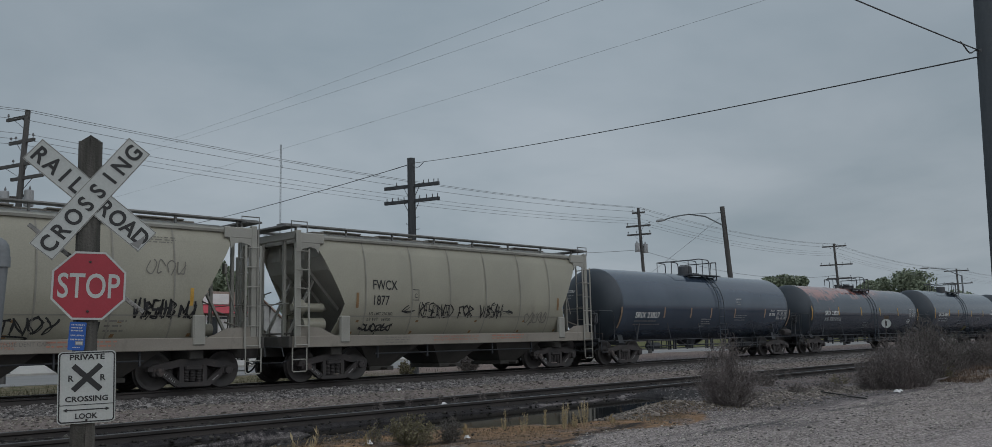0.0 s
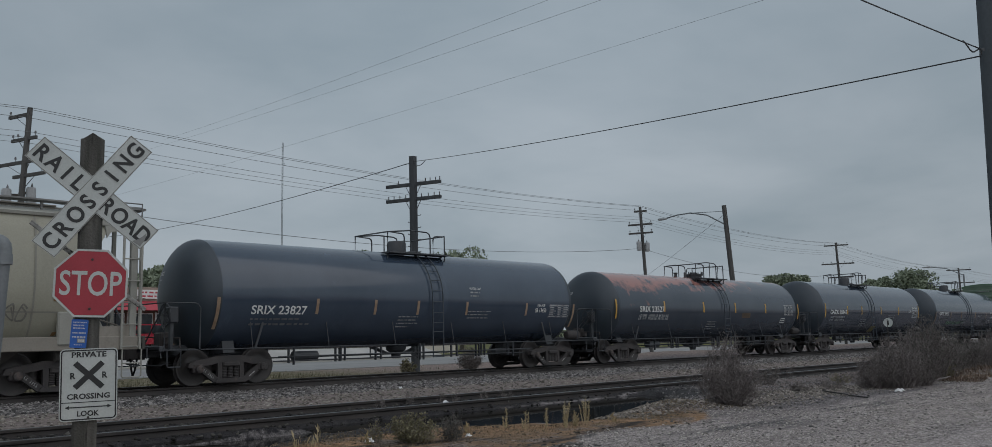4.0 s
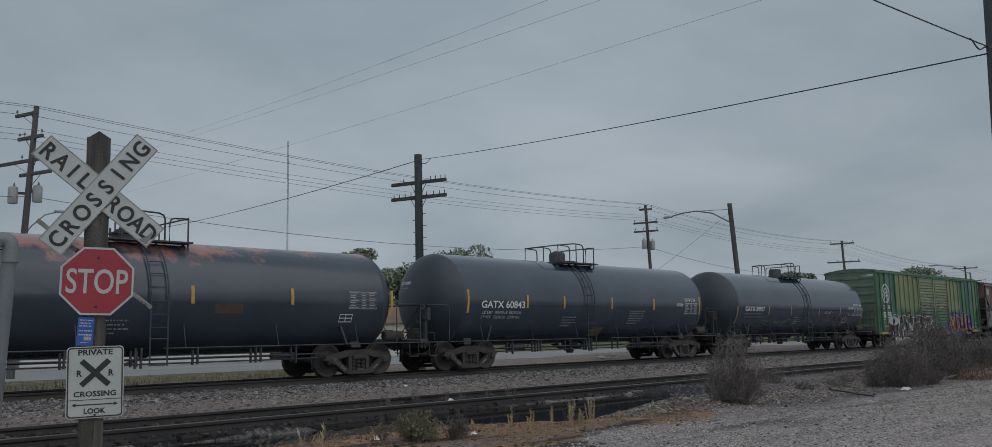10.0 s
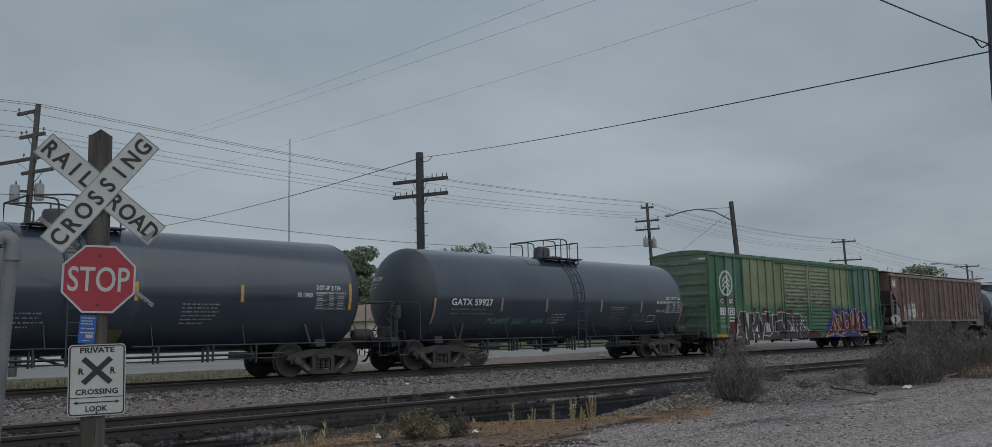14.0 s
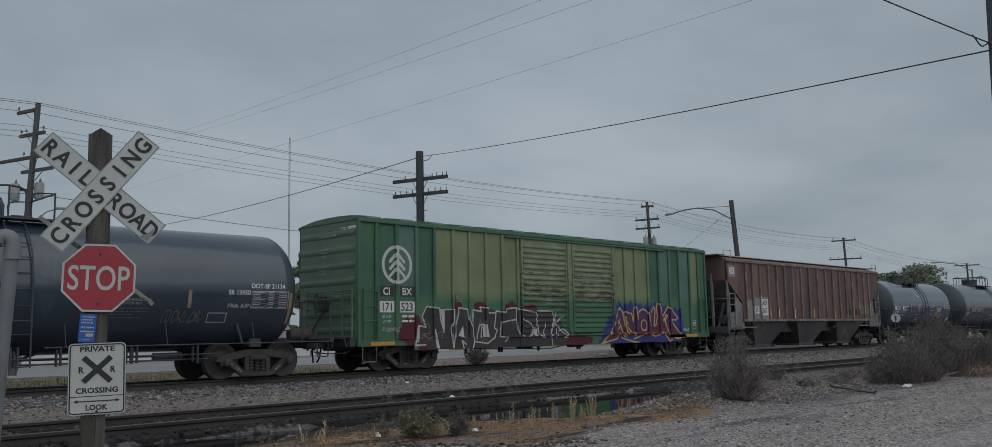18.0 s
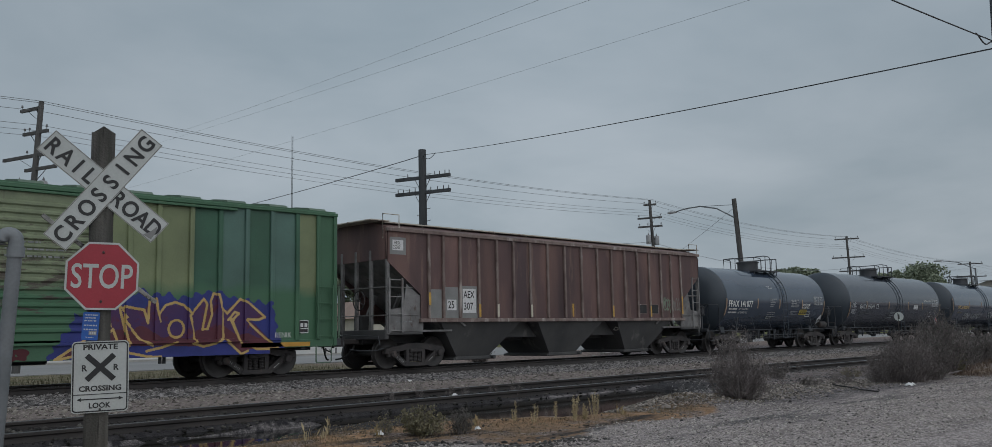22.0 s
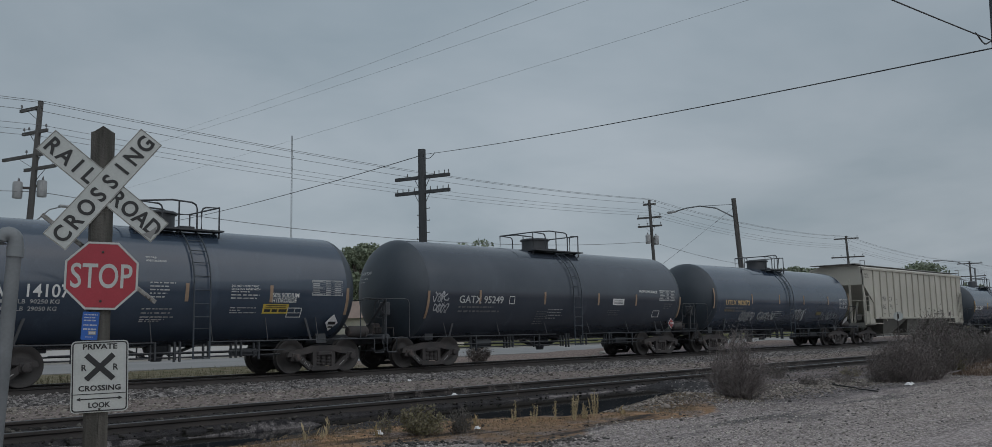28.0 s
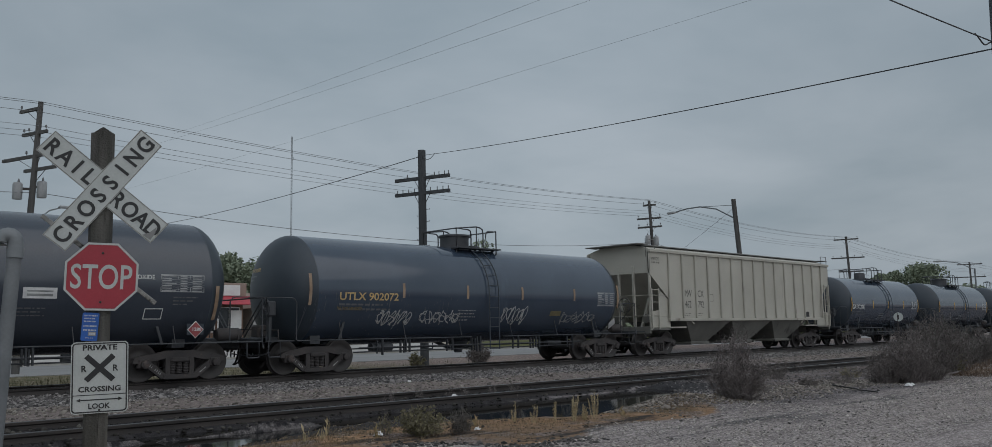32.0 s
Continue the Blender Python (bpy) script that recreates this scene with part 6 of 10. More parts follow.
    for y in (-0.85, 0.85):
        s.box(L - 0.25, Rr + 0.25, y - 0.20, y + 0.20, z_top + 0.215, z_top + 0.255, 0.005)
        x = L + 0.3
        while x < Rr:
            s.bar((x, y - 0.1, z_top + 0.12), (x, y - 0.1, z_top + 0.22), 0.04, 0.04)
            x += 1.55
    for e in (L - 0.05, Rr + 0.05):
        s.box(e - 0.35, e + 0.35, -1.3, 1.3, z_top + 0.22, z_top + 0.255, 0.005)
        s.tube([(e, -1.42, z_top - 0.3), (e, -1.42, z_top + 0.42), (e + (0.6 if e < 0 else -0.6), -1.42, z_top + 0.42), (e + (0.6 if e < 0 else -0.6), -1.42, z_top)], 0.018, 6)
    part("running_board", s, top_mat or rib_mat, car, "grating walkway along the roof")
    # bays
    w = pitch or (Rr - L - 5.0) / bays
    for k in range(bays):
        x = (L + Rr) / 2 + w * (k - (bays - 1) / 2)
        s = Shape()
        if pitch:
            bay(s, x, 1.78, 0.70, 1.36, 0.28, 1.46, 0.98)
            s.box(x - 0.78, x + 0.78, -1.02, 1.02, 0.17, 0.28, 0.02)
            s.cyl((x + 0.84, -1.12, 0.23), (x + 0.84, 1.12, 0.23), 0.06, 8)
            s.cyl((x - 0.84, -1.04, 0.21), (x - 0.84, 1.04, 0.21), 0.04, 8)
            if k < bays - 1:
                s.prism([(x + 1.72, 1.36), (x + w - 1.72, 1.36), (x + w - 1.15, 0.84), (x + 1.15, 0.84)], -0.9, 0.9)
        else:
            bay(s, x, w / 2 - 0.02, w * 0.17, 1.36, 0.50, 1.46, 0.92)
            s.box(x - w * 0.2, x + w * 0.2, -0.98, 0.98, 0.38, 0.50, 0.02)
            s.cyl((x - w * 0.22, -1.05, 0.42), (x - w * 0.22, 1.05, 0.42), 0.05, 8)
            s.cyl((x + w * 0.22, -1.1, 0.42), (x + w * 0.22, 1.1, 0.42), 0.04, 8)
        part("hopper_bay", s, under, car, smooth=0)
    s = Shape().box(L + 0.1, Rr - 0.1, -0.22, 0.22, 0.72, 1.04, 0.02)
    for d, e in ((1, L), (-1, Rr)):
        s.box(min(e, e + d * 0.14), max(e, e + d * 0.14), -1.45, 1.45, 0.86, 1.14, 0.02)
        for y in (-1.46, 1.38):
            s.box(min(e + d * 0.1, e + d * 1.4), max(e + d * 0.1, e + d * 1.4), y, y + 0.08, 0.99, 1.06, 0.01)
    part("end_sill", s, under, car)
    for d, e in ((1, L), (-1, Rr)):
        for y in (-1.44, 1.44):
            for q in (0.10,):
                part("end_post", Shape().box(e + d * q - 0.05, e + d * q + 0.05, y - 0.04, y + 0.04, 1.0, z_top - 0.05, 0.01), end_mat, car)
        for y in (-0.7, 0.0, 0.7):
            part("end_post", Shape().box(e + d * 0.08 - 0.05, e + d * 0.08 + 0.05, y - 0.05, y + 0.05, 1.0, z_top - 0.6, 0.01), end_mat, car)
        for y in (-1.52, 1.52):
            part("ladder", ladder_shape(e + d * 0.34, y, 1.05, 2.62 if d > 0 else 3.1, 0.48, 0.42, stile=0.035), end_mat, car)
        s = Shape()
        for z in (1.55, 2.35):
            s.tube([(e - d * 0.04, -1.44, z), (e - d * 0.04, 1.44, z)], 0.016, 6)
            s.tube([(e - d * 0.02, -1.46, z), (e + d * 1.2, -1.46, z)], 0.016, 6)
        part("grab_rail", s, end_mat, car)
        part("shear_plate", Shape().prism([(e + d * 0.12, 1.10), (e + d * 1.42, 1.10), (e + d * 1.42, z_top - 1.95), (e + d * 1.25, z_top - 1.90), (e + d * 0.80, z_top - 1.60), (e + d * 0.66, 1.78), (e + d * 0.12, 1.70)], -Y + 0.05, -Y + 0.08), WORN if pitch else sheet, car, smooth=0)
        add_ends(car, e - d * 0.05, meet[0] if d > 0 else meet[1])
    part("brake_wheel", hand_wheel(L - 0.1, -0.35, 2.0), DARK_HOPPER, car)
    part("air_tank", Shape().cyl((L + 0.55, -0.9, 1.45), (L + 1.35, -0.9, 1.45), 0.18, 12), under, car)
    part("brake_valve", Shape().box(L + 0.4, L + 0.7, 0.2, 0.6, 1.12, 1.6, 0.03), under, car)
    for x in (-tc / 2, tc / 2):
        add_truck(car, x)
    return car


def make_ribbed():
    ribs = [-6.69, -6.11, -5.42, -4.62, -3.80, -3.03, -2.22, -1.35, -0.45, 0.46, 1.36, 2.20, 3.01, 3.80, 4.57, 5.34, 6.04, 6.74]
    car = ribbed_hopper(38.5, 13.65, (-9.0, 8.9), (-8.28, 8.16), ribs, HOPPER_BROWN, BROWN_RIB, DARK_HOPPER, 4.05, 3, "rusty oxide-brown ribbed covered hopper car with grey paint patches", WORN, 4.35, WALKWAY_PALE)

    def put(u, v):
        return (u, -1.506, v)

    def rib_put(u, v):
        return (u, -1.576, v)
    for a, b, c, d in ((-6.62, -6.17, 1.46, 2.32), (-6.04, -5.48, 1.46, 2.40), (-5.36, -4.68, 1.46, 2.45)):
        part("paint_patch", flat_patch(put, a, b, c, d), GREY_PATCH, car, "grey overpaint patch", smooth=0)
    part("paint_patch", flat_patch(put, -8.15, -7.55, 3.30, 3.80), GREY_PATCH, car, "grey overpaint patch", smooth=0)

    def over(u, v):
        return (u, -1.512, v)
    part("number_panel", flat_patch(lambda u, v: (u, -1.509, v), -5.95, -5.57, 1.70, 2.02), PLACARD_WHITE, car, "white number panel", smooth=0)
    part("number_panel", flat_patch(lambda u, v: (u, -1.509, v), -5.30, -4.74, 1.62, 2.36), PLACARD_WHITE, car, "white number panel", smooth=0)
    lettering("25", 0.22, BLACK_INK, car, over, -5.92, 1.76, 0.85, 0.004)
    lettering("AEX", 0.22, BLACK_INK, car, over, -5.27, 2.08, 0.78, 0.004)
    lettering("307", 0.22, BLACK_INK, car, over, -5.27, 1.72, 0.85, 0.004)
    part("number_panel", flat_patch(lambda u, v: (u, -1.509, v), -8.05, -7.65, 3.42, 3.72), PLACARD_WHITE, car, smooth=0)
    lettering("AEX", 0.10, BLACK_INK, car, over, -8.0, 3.59, 0.9)
    lettering("25307", 0.10, BLACK_INK, car, over, -8.03, 3.46, 0.75)
    for u, mat_, z0, z1 in ((ribs[0], YELLOW, 1.85, 2.22), (ribs[3], YELLOW, 1.50, 1.90), (ribs[4], PALE, 1.50, 1.90), (ribs[6], PALE, 1.50, 1.90), (-0.02, YELLOW, 1.50, 1.95), (ribs[11], YELLOW, 1.50, 1.90), (ribs[14], YELLOW, 1.50, 1.90), (ribs[17], YELLOW, 1.6, 2.3)):
        f = rib_put if u != -0.02 else put
        part("reflector_strip", flat_patch(f, u - 0.043, u + 0.043, z0, z1), mat_, car, smooth=0)
    for u in (4.16, 4.92):
        part("panel", flat_patch(put, u - 0.24, u + 0.2, 1.62, 1.95), BLACK_INK, car, smooth=0)
        bars(frame_rows(u - 0.26, u + 0.22, 1.60, 1.97, 0.02), BROWN_RIB, car, over)
    scrawl(car, put, 5.42, 5.98, 1.62, 2.30, surface("pale_green_spray", [(0.15, 0.20, 0.15), (0.22, 0.27, 0.2)], 5, 0.7), 4, 0.035, 81, loops=3)
    scrawl(car, put, 6.10, 6.68, 1.62, 2.25, surface("grey_green_spray", [(0.17, 0.17, 0.15), (0.24, 0.24, 0.21)], 5, 0.7), 4, 0.03, 87, loops=2)
    bars(print_rows(-8.0, 1.38, [0.6], 0.05, 0.05, 0.2, 82), DIM_INK, car, lambda u, v: (u, -1.58, v))
    for x in (-0.3, 3.4):
        scrawl(car, lambda u, v: (u, -1.26 - (v - 1.0) * 0.62, v), x - 0.9, x + 0.7, 0.95, 1.22, GREY_INK, 6, 0.025, 83 + int(x))

    ribs = [-6.34 + (7.19 + 6.34) * k / 14 for k in range(15)]
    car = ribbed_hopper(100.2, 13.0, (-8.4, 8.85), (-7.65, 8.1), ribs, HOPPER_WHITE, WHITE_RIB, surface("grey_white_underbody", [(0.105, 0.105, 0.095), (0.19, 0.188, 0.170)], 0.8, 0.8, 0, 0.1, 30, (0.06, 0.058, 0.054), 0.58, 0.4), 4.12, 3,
                        "off-white ribbed covered hopper car, lightly soiled", None, None, WALKWAY_GREY)
    lettering("MW", 0.28, DARK_PRINT, car, put, -5.22, 2.32, 0.72)
    lettering("CX", 0.28, DARK_PRINT, car, put, -4.26, 2.32, 0.80)
    lettering("462", 0.28, DARK_PRINT, car, put, -5.22, 1.88, 0.78)
    lettering("792", 0.28, DARK_PRINT, car, put, -4.26, 1.88, 0.78)
    bars(frame_rows(-3.35, -3.05, 2.15, 2.45, 0.018) + print_rows(-5.3, 1.66, [0.5, 0.4], 0.04, 0.05, 0.2, 85) + print_rows(-4.4, 1.66, [0.5, 0.4], 0.04, 0.05, 0.2, 86), GREY_INK, car, put)
    part("panel", flat_patch(put, 5.35, 5.75, 1.5, 1.75), BLACK_INK, car, smooth=0)
    lettering("MWCX", 0.12, BLACK_INK, car, put, -7.45, 3.72, 0.9)
    bars(print_rows(-7.45, 3.66, [0.55], 0.09, 0.05, 0.2, 87), GREY_INK, car, put)


make_ribbed()


# ---- green boxcar ----
def boxcar_paint(name, upper, lower=(0.060, 0.150, 0.082), line=2.15, dirt=None, scale=0.9, edge=0.60, rust=None):
    m = surface(name, [tuple(c * 0.80 for c in upper), tuple(c * 1.14 for c in upper)], scale, 0.55, 0, 0.05, 30, dirt or tuple(c * 0.62 for c in upper), edge, 0.8, soften=0.12)
    t = m.node_tree
    bsdf = t.nodes["Principled BSDF"]
    was = bsdf.inputs["Base Color"].links[0].from_socket
    co = t.nodes.new("ShaderNodeTexCoord")
    sep = t.nodes.new("ShaderNodeSeparateXYZ")
    link(t, co.outputs["Object"], sep.inputs[0])
    n = t.nodes.new("ShaderNodeTexNoise")
    n.inputs["Scale"].default_value, n.inputs["Detail"].default_value = 1.1, 5.0
    link(t, co.outputs["Object"], n.inputs["Vector"])
    z = t.nodes.new("ShaderNodeMath")
    z.operation = "MULTIPLY_ADD"
    z.inputs[1].default_value = 0.5
    link(t, n.outputs["Fac"], z.inputs[0])
    link(t, sep.outputs[2], z.inputs[2])
    mask = t.nodes.new("ShaderNodeMapRange")
    mask.inputs["From Min"].default_value, mask.inputs["From Max"].default_value = line + 0.12, line + 0.42
    link(t, z.outputs[0], mask.inputs["Value"])
    mix = t.nodes.new("ShaderNodeMix")
    mix.data_type = "RGBA"
    link(t, mask.outputs[0], mix.inputs["Factor"])
    mix.inputs["A"].default_value = (*lower, 1)
    link(t, was, mix.inputs["B"])
    last = mix.outputs["Result"]
    if rust:
        # scabs of rust in long level smears across the pressed ribs
        far = t.nodes.new("ShaderNodeMapping")
        far.inputs["Scale"].default_value = (1.0, 1.0, 5.0)
        link(t, co.outputs["Object"], far.inputs[0])
        scab = t.nodes.new("ShaderNodeTexNoise")
        scab.inputs["Scale"].default_value, scab.inputs["Detail"].default_value, scab.inputs["Roughness"].default_value = 1.7, 9.0, 0.7
        link(t, far.outputs[0], scab.inputs["Vector"])
        near_mid = t.nodes.new("ShaderNodeMath")
        near_mid.operation = "SUBTRACT"
        near_mid.inputs[1].default_value = 2.35
        link(t, sep.outputs[2], near_mid.inputs[0])
        size = t.nodes.new("ShaderNodeMath")
        size.operation = "ABSOLUTE"
        link(t, near_mid.outputs[0], size.inputs[0])
        band = t.nodes.new("ShaderNodeMapRange")
        band.inputs["From Max"].default_value = 1.5
        band.inputs["To Min"].default_value, band.inputs["To Max"].default_value = 0.10, -0.06
        link(t, size.outputs[0], band.inputs["Value"])
        total = t.nodes.new("ShaderNodeMath")
        link(t, scab.outputs["Fac"], total.inputs[0])
        link(t, band.outputs[0], total.inputs[1])
        cut = t.nodes.new("ShaderNodeMapRange")
        cut.inputs["From Min"].default_value, cut.inputs["From Max"].default_value = 0.57, 0.65
        cut.inputs["To Max"].default_value = 0.85
        link(t, total.outputs[0], cut.inputs["Value"])
        over = t.nodes.new("ShaderNodeMix")
        over.data_type = "RGBA"
        link(t, cut.outputs[0], over.inputs["Factor"])
        link(t, last, over.inputs["A"])
        over.inputs["B"].default_value = (*rust, 1)
        last = over.outputs["Result"]
    link(t, last, bsdf.inputs["Base Color"])
    return m


GREEN = surface("green_boxcar_paint", [(0.046, 0.120, 0.065), (0.064, 0.152, 0.086)], 0.8, 0.55, 0, 0.05, 30, (0.03, 0.085, 0.042), 0.64, 0.7)
LIME = boxcar_paint("faded_yellow_green_paint", (0.195, 0.232, 0.122))
TEAL = boxcar_paint("grey_green_paint", (0.090, 0.170, 0.140))
DEEP = boxcar_paint("dark_green_paint", (0.045, 0.120, 0.075))
DOORGREEN = boxcar_paint("dusty_green_door_paint", (0.205, 0.245, 0.150), dirt=(0.13, 0.135, 0.09), scale=2.6, edge=0.575, rust=(0.075, 0.052, 0.048))
ENDGREEN = surface("dark_green_end_paint", [(0.085, 0.135, 0.095), (0.125, 0.180, 0.130)], 1.0, 0.6, 0, 0.05, 30, (0.07, 0.075, 0.06), 0.64, 0.6)
ORANGE = surface("orange_sill_paint", [(0.50, 0.26, 0.04), (0.58, 0.33, 0.07)], 3, 0.7, 0, 0.05)
LOGO_WHITE = surface("white_logo_paint", [(0.50, 0.52, 0.50), (0.60, 0.61, 0.59)], 2, 0.7, 0, 0)
TAG_BLACK = surface("tag_black_paint", [(0.034, 0.029, 0.031), (0.055, 0.047, 0.049)], 3, 0.6, 0, 0)
TAG_MAROON = surface("tag_maroon_paint", [(0.075, 0.012, 0.018), (0.10, 0.02, 0.026)], 2, 0.7, 0, 0)
TAG_WHITE = surface("tag_white_paint", [(0.42, 0.41, 0.40), (0.56, 0.55, 0.54)], 3, 0.7, 0, 0)
TAG_BLUE = surface("tag_blue_paint", [(0.020, 0.030, 0.16), (0.035, 0.045, 0.24)], 2, 0.6, 0, 0)
TAG_PURPLE = surface("tag_purple_paint", [(0.050, 0.022, 0.11), (0.085, 0.030, 0.09)], 1.2, 0.6, 0, 0, second=(0.11, 0.018, 0.03), edge=0.54)
TAG_GREY = surface("grey_tag_detail", [(0.13, 0.12, 0.12), (0.2, 0.19, 0.19)], 4, 0.7, 0, 0)
TAG_RED = surface("tag_dark_red_paint", [(0.085, 0.018, 0.035), (0.12, 0.03, 0.04)], 2, 0.6, 0, 0)
TAG_YELLOW = surface("tag_yellow_paint", [(0.46, 0.30, 0.09), (0.56, 0.40, 0.16)], 3, 0.7, 0, 0)


def make_boxcar():
    car = new_car("boxcar", 19.5, "green boxcar, faded panels, double doors and big painted tags", "boxcar")
    H, ZB, ZT, Y = 9.04, 0.74, 4.32, 1.44
    posts = [-9.0, -8.39, -7.65, -6.9, -6.2, -5.43, -4.72, -4.0, -3.25, -2.52, 2.74, 3.36, 4.04, 4.85, 5.6, 6.33, 7.05, 7.80, 8.45, 9.0]
    left, right = posts[:10], posts[10:]
    tones = [GREEN, DEEP, TEAL, DEEP, LIME, LIME, LIME, LIME, LIME] + [LIME, LIME, LIME, DEEP, TEAL, DEEP, TEAL, LIME, GREEN]
    spans = list(zip(left, left[1:])) + list(zip(right, right[1:]))
    for (a, b), m in zip(spans, tones):
        part("side_panel", Shape().box(a, b, -Y, -Y + 0.04, ZB + 0.18, ZT - 0.1), m, car, smooth=0)
    part("side_panel", Shape().box(-H, H, Y - 0.04, Y, ZB, ZT), GREEN, car, smooth=0)
    for u in posts:
        end = abs(u) > 8.9
        m = GREEN if end or abs(u) > 8 else (TEAL if u in (6.33, 7.05, -6.9) else (LIME if -6 < u < 5 else DEEP))
        if end:
            continue
        part("side_post", Shape().box(u - 0.06, u + 0.06, -Y - 0.06, -Y - 0.002, ZB + 0.16, ZT - 0.08, 0.015), m, car, smooth=0)
    for u in (-8.0, -5.0, -2.0, 2.0, 5.0, 8.0):
        part("side_post", Shape().box(u - 0.06, u + 0.06, Y + 0.002, Y + 0.06, ZB, ZT - 0.08, 0.015), GREEN, car, smooth=0)
    s = Shape()
    for y in (-1, 1):
        a, b = sorted((y * (Y - 0.03), y * (Y + 0.075)))
        s.box(-H - 0.02, H + 0.02, a, b, ZT - 0.10, ZT, 0.015)
    part("roof_rail", s, GREEN, car)
    s = Shape().prism([(-Y - 0.06, ZT), (-Y - 0.06, ZT + 0.03), (-0.75, ZT + 0.13), (0, ZT + 0.16), (0.75, ZT + 0.13), (Y + 0.06, ZT + 0.03), (Y + 0.06, ZT)], -H + 0.06, H - 0.06, "yz")
    part("roof", s, GREEN, car)
    for k in range(15):
        u = -H + 0.6 + k * (2 * H - 1.2) / 14
        rib = Shape().prism([(-Y - 0.05, ZT + 0.02), (0, ZT + 0.10), (Y + 0.05, ZT + 0.02), (Y - 0.06, ZT + 0.10), (0.75, ZT + 0.185), (0, ZT + 0.22), (-0.75, ZT + 0.185), (-Y + 0.06, ZT + 0.10)], u - 0.26, u + 0.26, "yz")
        part("roof_rib", rib, ENDGREEN, car)
    # side sill with orange end stretches
    for a, b, low in ((-H, -7.0, ZB - 0.02), (-7.0, -2.5, 0.58), (2.7, 7.0, 0.58), (7.0, H, ZB - 0.02)):
        part("side_sill", Shape().box(a, b, -Y - 0.03, -Y + 0.03, low, ZB + 0.18, 0.01), GREEN, car)
    part("door_sill", Shape().box(-2.5, 2.7, -Y - 0.05, -Y + 0.03, 0.58, ZB + 0.22, 0.01), GREEN, car)
    for a, b in ((-8.6, -7.75), (6.2, 8.2)):
        part("sill_stripe", Shape().box(a, b, -Y - 0.036, -Y - 0.032, ZB + 0.005, ZB + 0.115), ORANGE, car, "orange stripe", smooth=0)
    # doors with pressed ribs
    part("door_post", Shape().box(0.06, 0.22, -Y - 0.075, -Y - 0.002, ZB + 0.22, ZT - 0.12, 0.015), DOORGREEN, car)
    for a, b in ((-2.42, 0.06), (0.22, 2.64)):
        door = part("door", Shape().box(a, b, -Y - 0.05, -Y, ZB + 0.26, ZT - 0.16, 0.01), DOORGREEN, car, "sliding door with pressed ribs", smooth=0)
        n = 16
        for k in range(n):
            z = ZB + 0.42 + k * (ZT - ZB - 0.72) / n
            rib = Shape().prism([(-Y - 0.052, z), (-Y - 0.09, z + 0.035), (-Y - 0.09, z + 0.085), (-Y - 0.052, z + 0.12)], a + 0.12, b - 0.12, "yz")
            part("door_rib", rib, DOORGREEN, door, smooth=0)
        for u in (a + 0.05, b - 0.05):
            part("door_stile", Shape().box(u - 0.045, u + 0.045, -Y - 0.10, -Y - 0.052, ZB + 0.30, ZT - 0.2, 0.01), DOORGREEN, door)
        s = Shape().tube([((a + b) / 2 + 1.0, -Y - 0.11, ZB + 0.5), ((a + b) / 2 + 1.0, -Y - 0.13, ZT - 0.4)], 0.02, 6)
        part("lock_rod", s, DOORGREEN, door)
        bars(print_rows(a + 0.5, 3.1, [0.7, 1.2, 1.2], 0.05, 0.10, 0.15, 90 + int(a)) if a > 0 else print_rows(a + 1.2, 2.12, [0.9, 1.1], 0.05, 0.06, 0.15, 91), DIM_INK, door, lambda u, v: (u, -Y - 0.094, v))
    s = Shape()
    for z in (ZT - 0.14, ZB + 0.20):
        s.box(-3.2, 6.0, -Y - 0.12, -Y - 0.04, z - 0.04, z + 0.02, 0.01)
    part("door_track", s, GREEN, car)
    # ends with deep ribs
    for d in (-1, 1):
        e = d * H
        s = Shape().box(min(e, e - d * 0.05), max(e, e - d * 0.05), -Y, Y, ZB + 0.1, ZT - 0.03)
        s.prism([(-Y, ZT - 0.05), (-0.75, ZT + 0.10), (0, ZT + 0.14), (0.75, ZT + 0.10), (Y, ZT - 0.05)], min(e, e - d * 0.05), max(e, e - d * 0.05), "yz")
        end = part("end_wall", s, ENDGREEN, car, smooth=0)
        for k in range(7):
            z = ZB + 0.35 + k * 0.46
            rib = Shape().prism([(e + d * 0.002, z), (e + d * 0.035, z + 0.06), (e + d * 0.035, z + 0.15), (e + d * 0.002, z + 0.20)], -Y + 0.08, Y - 0.08)
            part("end_rib", rib, ENDGREEN, end)
            part("rib_edge", Shape().box(min(e + d * 0.002, e + d * 0.012), max(e + d * 0.002, e + d * 0.012), -Y + 0.1, Y - 0.1, z + 0.212, z + 0.226), GREY_PATCH, end, smooth=0)
        part("corner_post", Shape().box(e - d * 0.05 - 0.055, e - d * 0.05 + 0.055, -Y - 0.06, -Y + 0.04, ZB, ZT - 0.02, 0.015), GREEN, car)
        part("ladder", ladder_shape(e + d * 0.14, -1.15, 0.9, 2.35, 0.45, 0.37, along="y"), ENDGREEN, car)
        part("ladder", ladder_shape(e + d * 0.14, 0.6, 0.9, 2.35, 0.45, 0.37, along="y"), ENDGREEN, car)
        part("ladder", ladder_shape(e - d * 0.40, -Y - 0.10, 0.95, 2.35, 0.48, 0.37), GREEN, car)
        part("step", step_shape(e - d * 0.40, -Y - 0.02, 0.30, 0.78, 0.48, 0), ENDGREEN, car)
        s = Shape().tube([(e + d * 0.15, -Y, 2.3), (e + d * 0.15, Y, 2.3)], 0.016, 6)
        s.tube([(e + d * 0.15, -Y, 1.0), (e + d * 0.15, Y, 1.0)], 0.016, 6)
        part("grab_rail", s, ENDGREEN, car)
        part("end_platform", Shape().box(min(e + d * 0.02, e + d * 0.34), max(e + d * 0.02, e + d * 0.34), -1.3, 1.3, 0.98, 1.02, 0.005), BLACK, car)
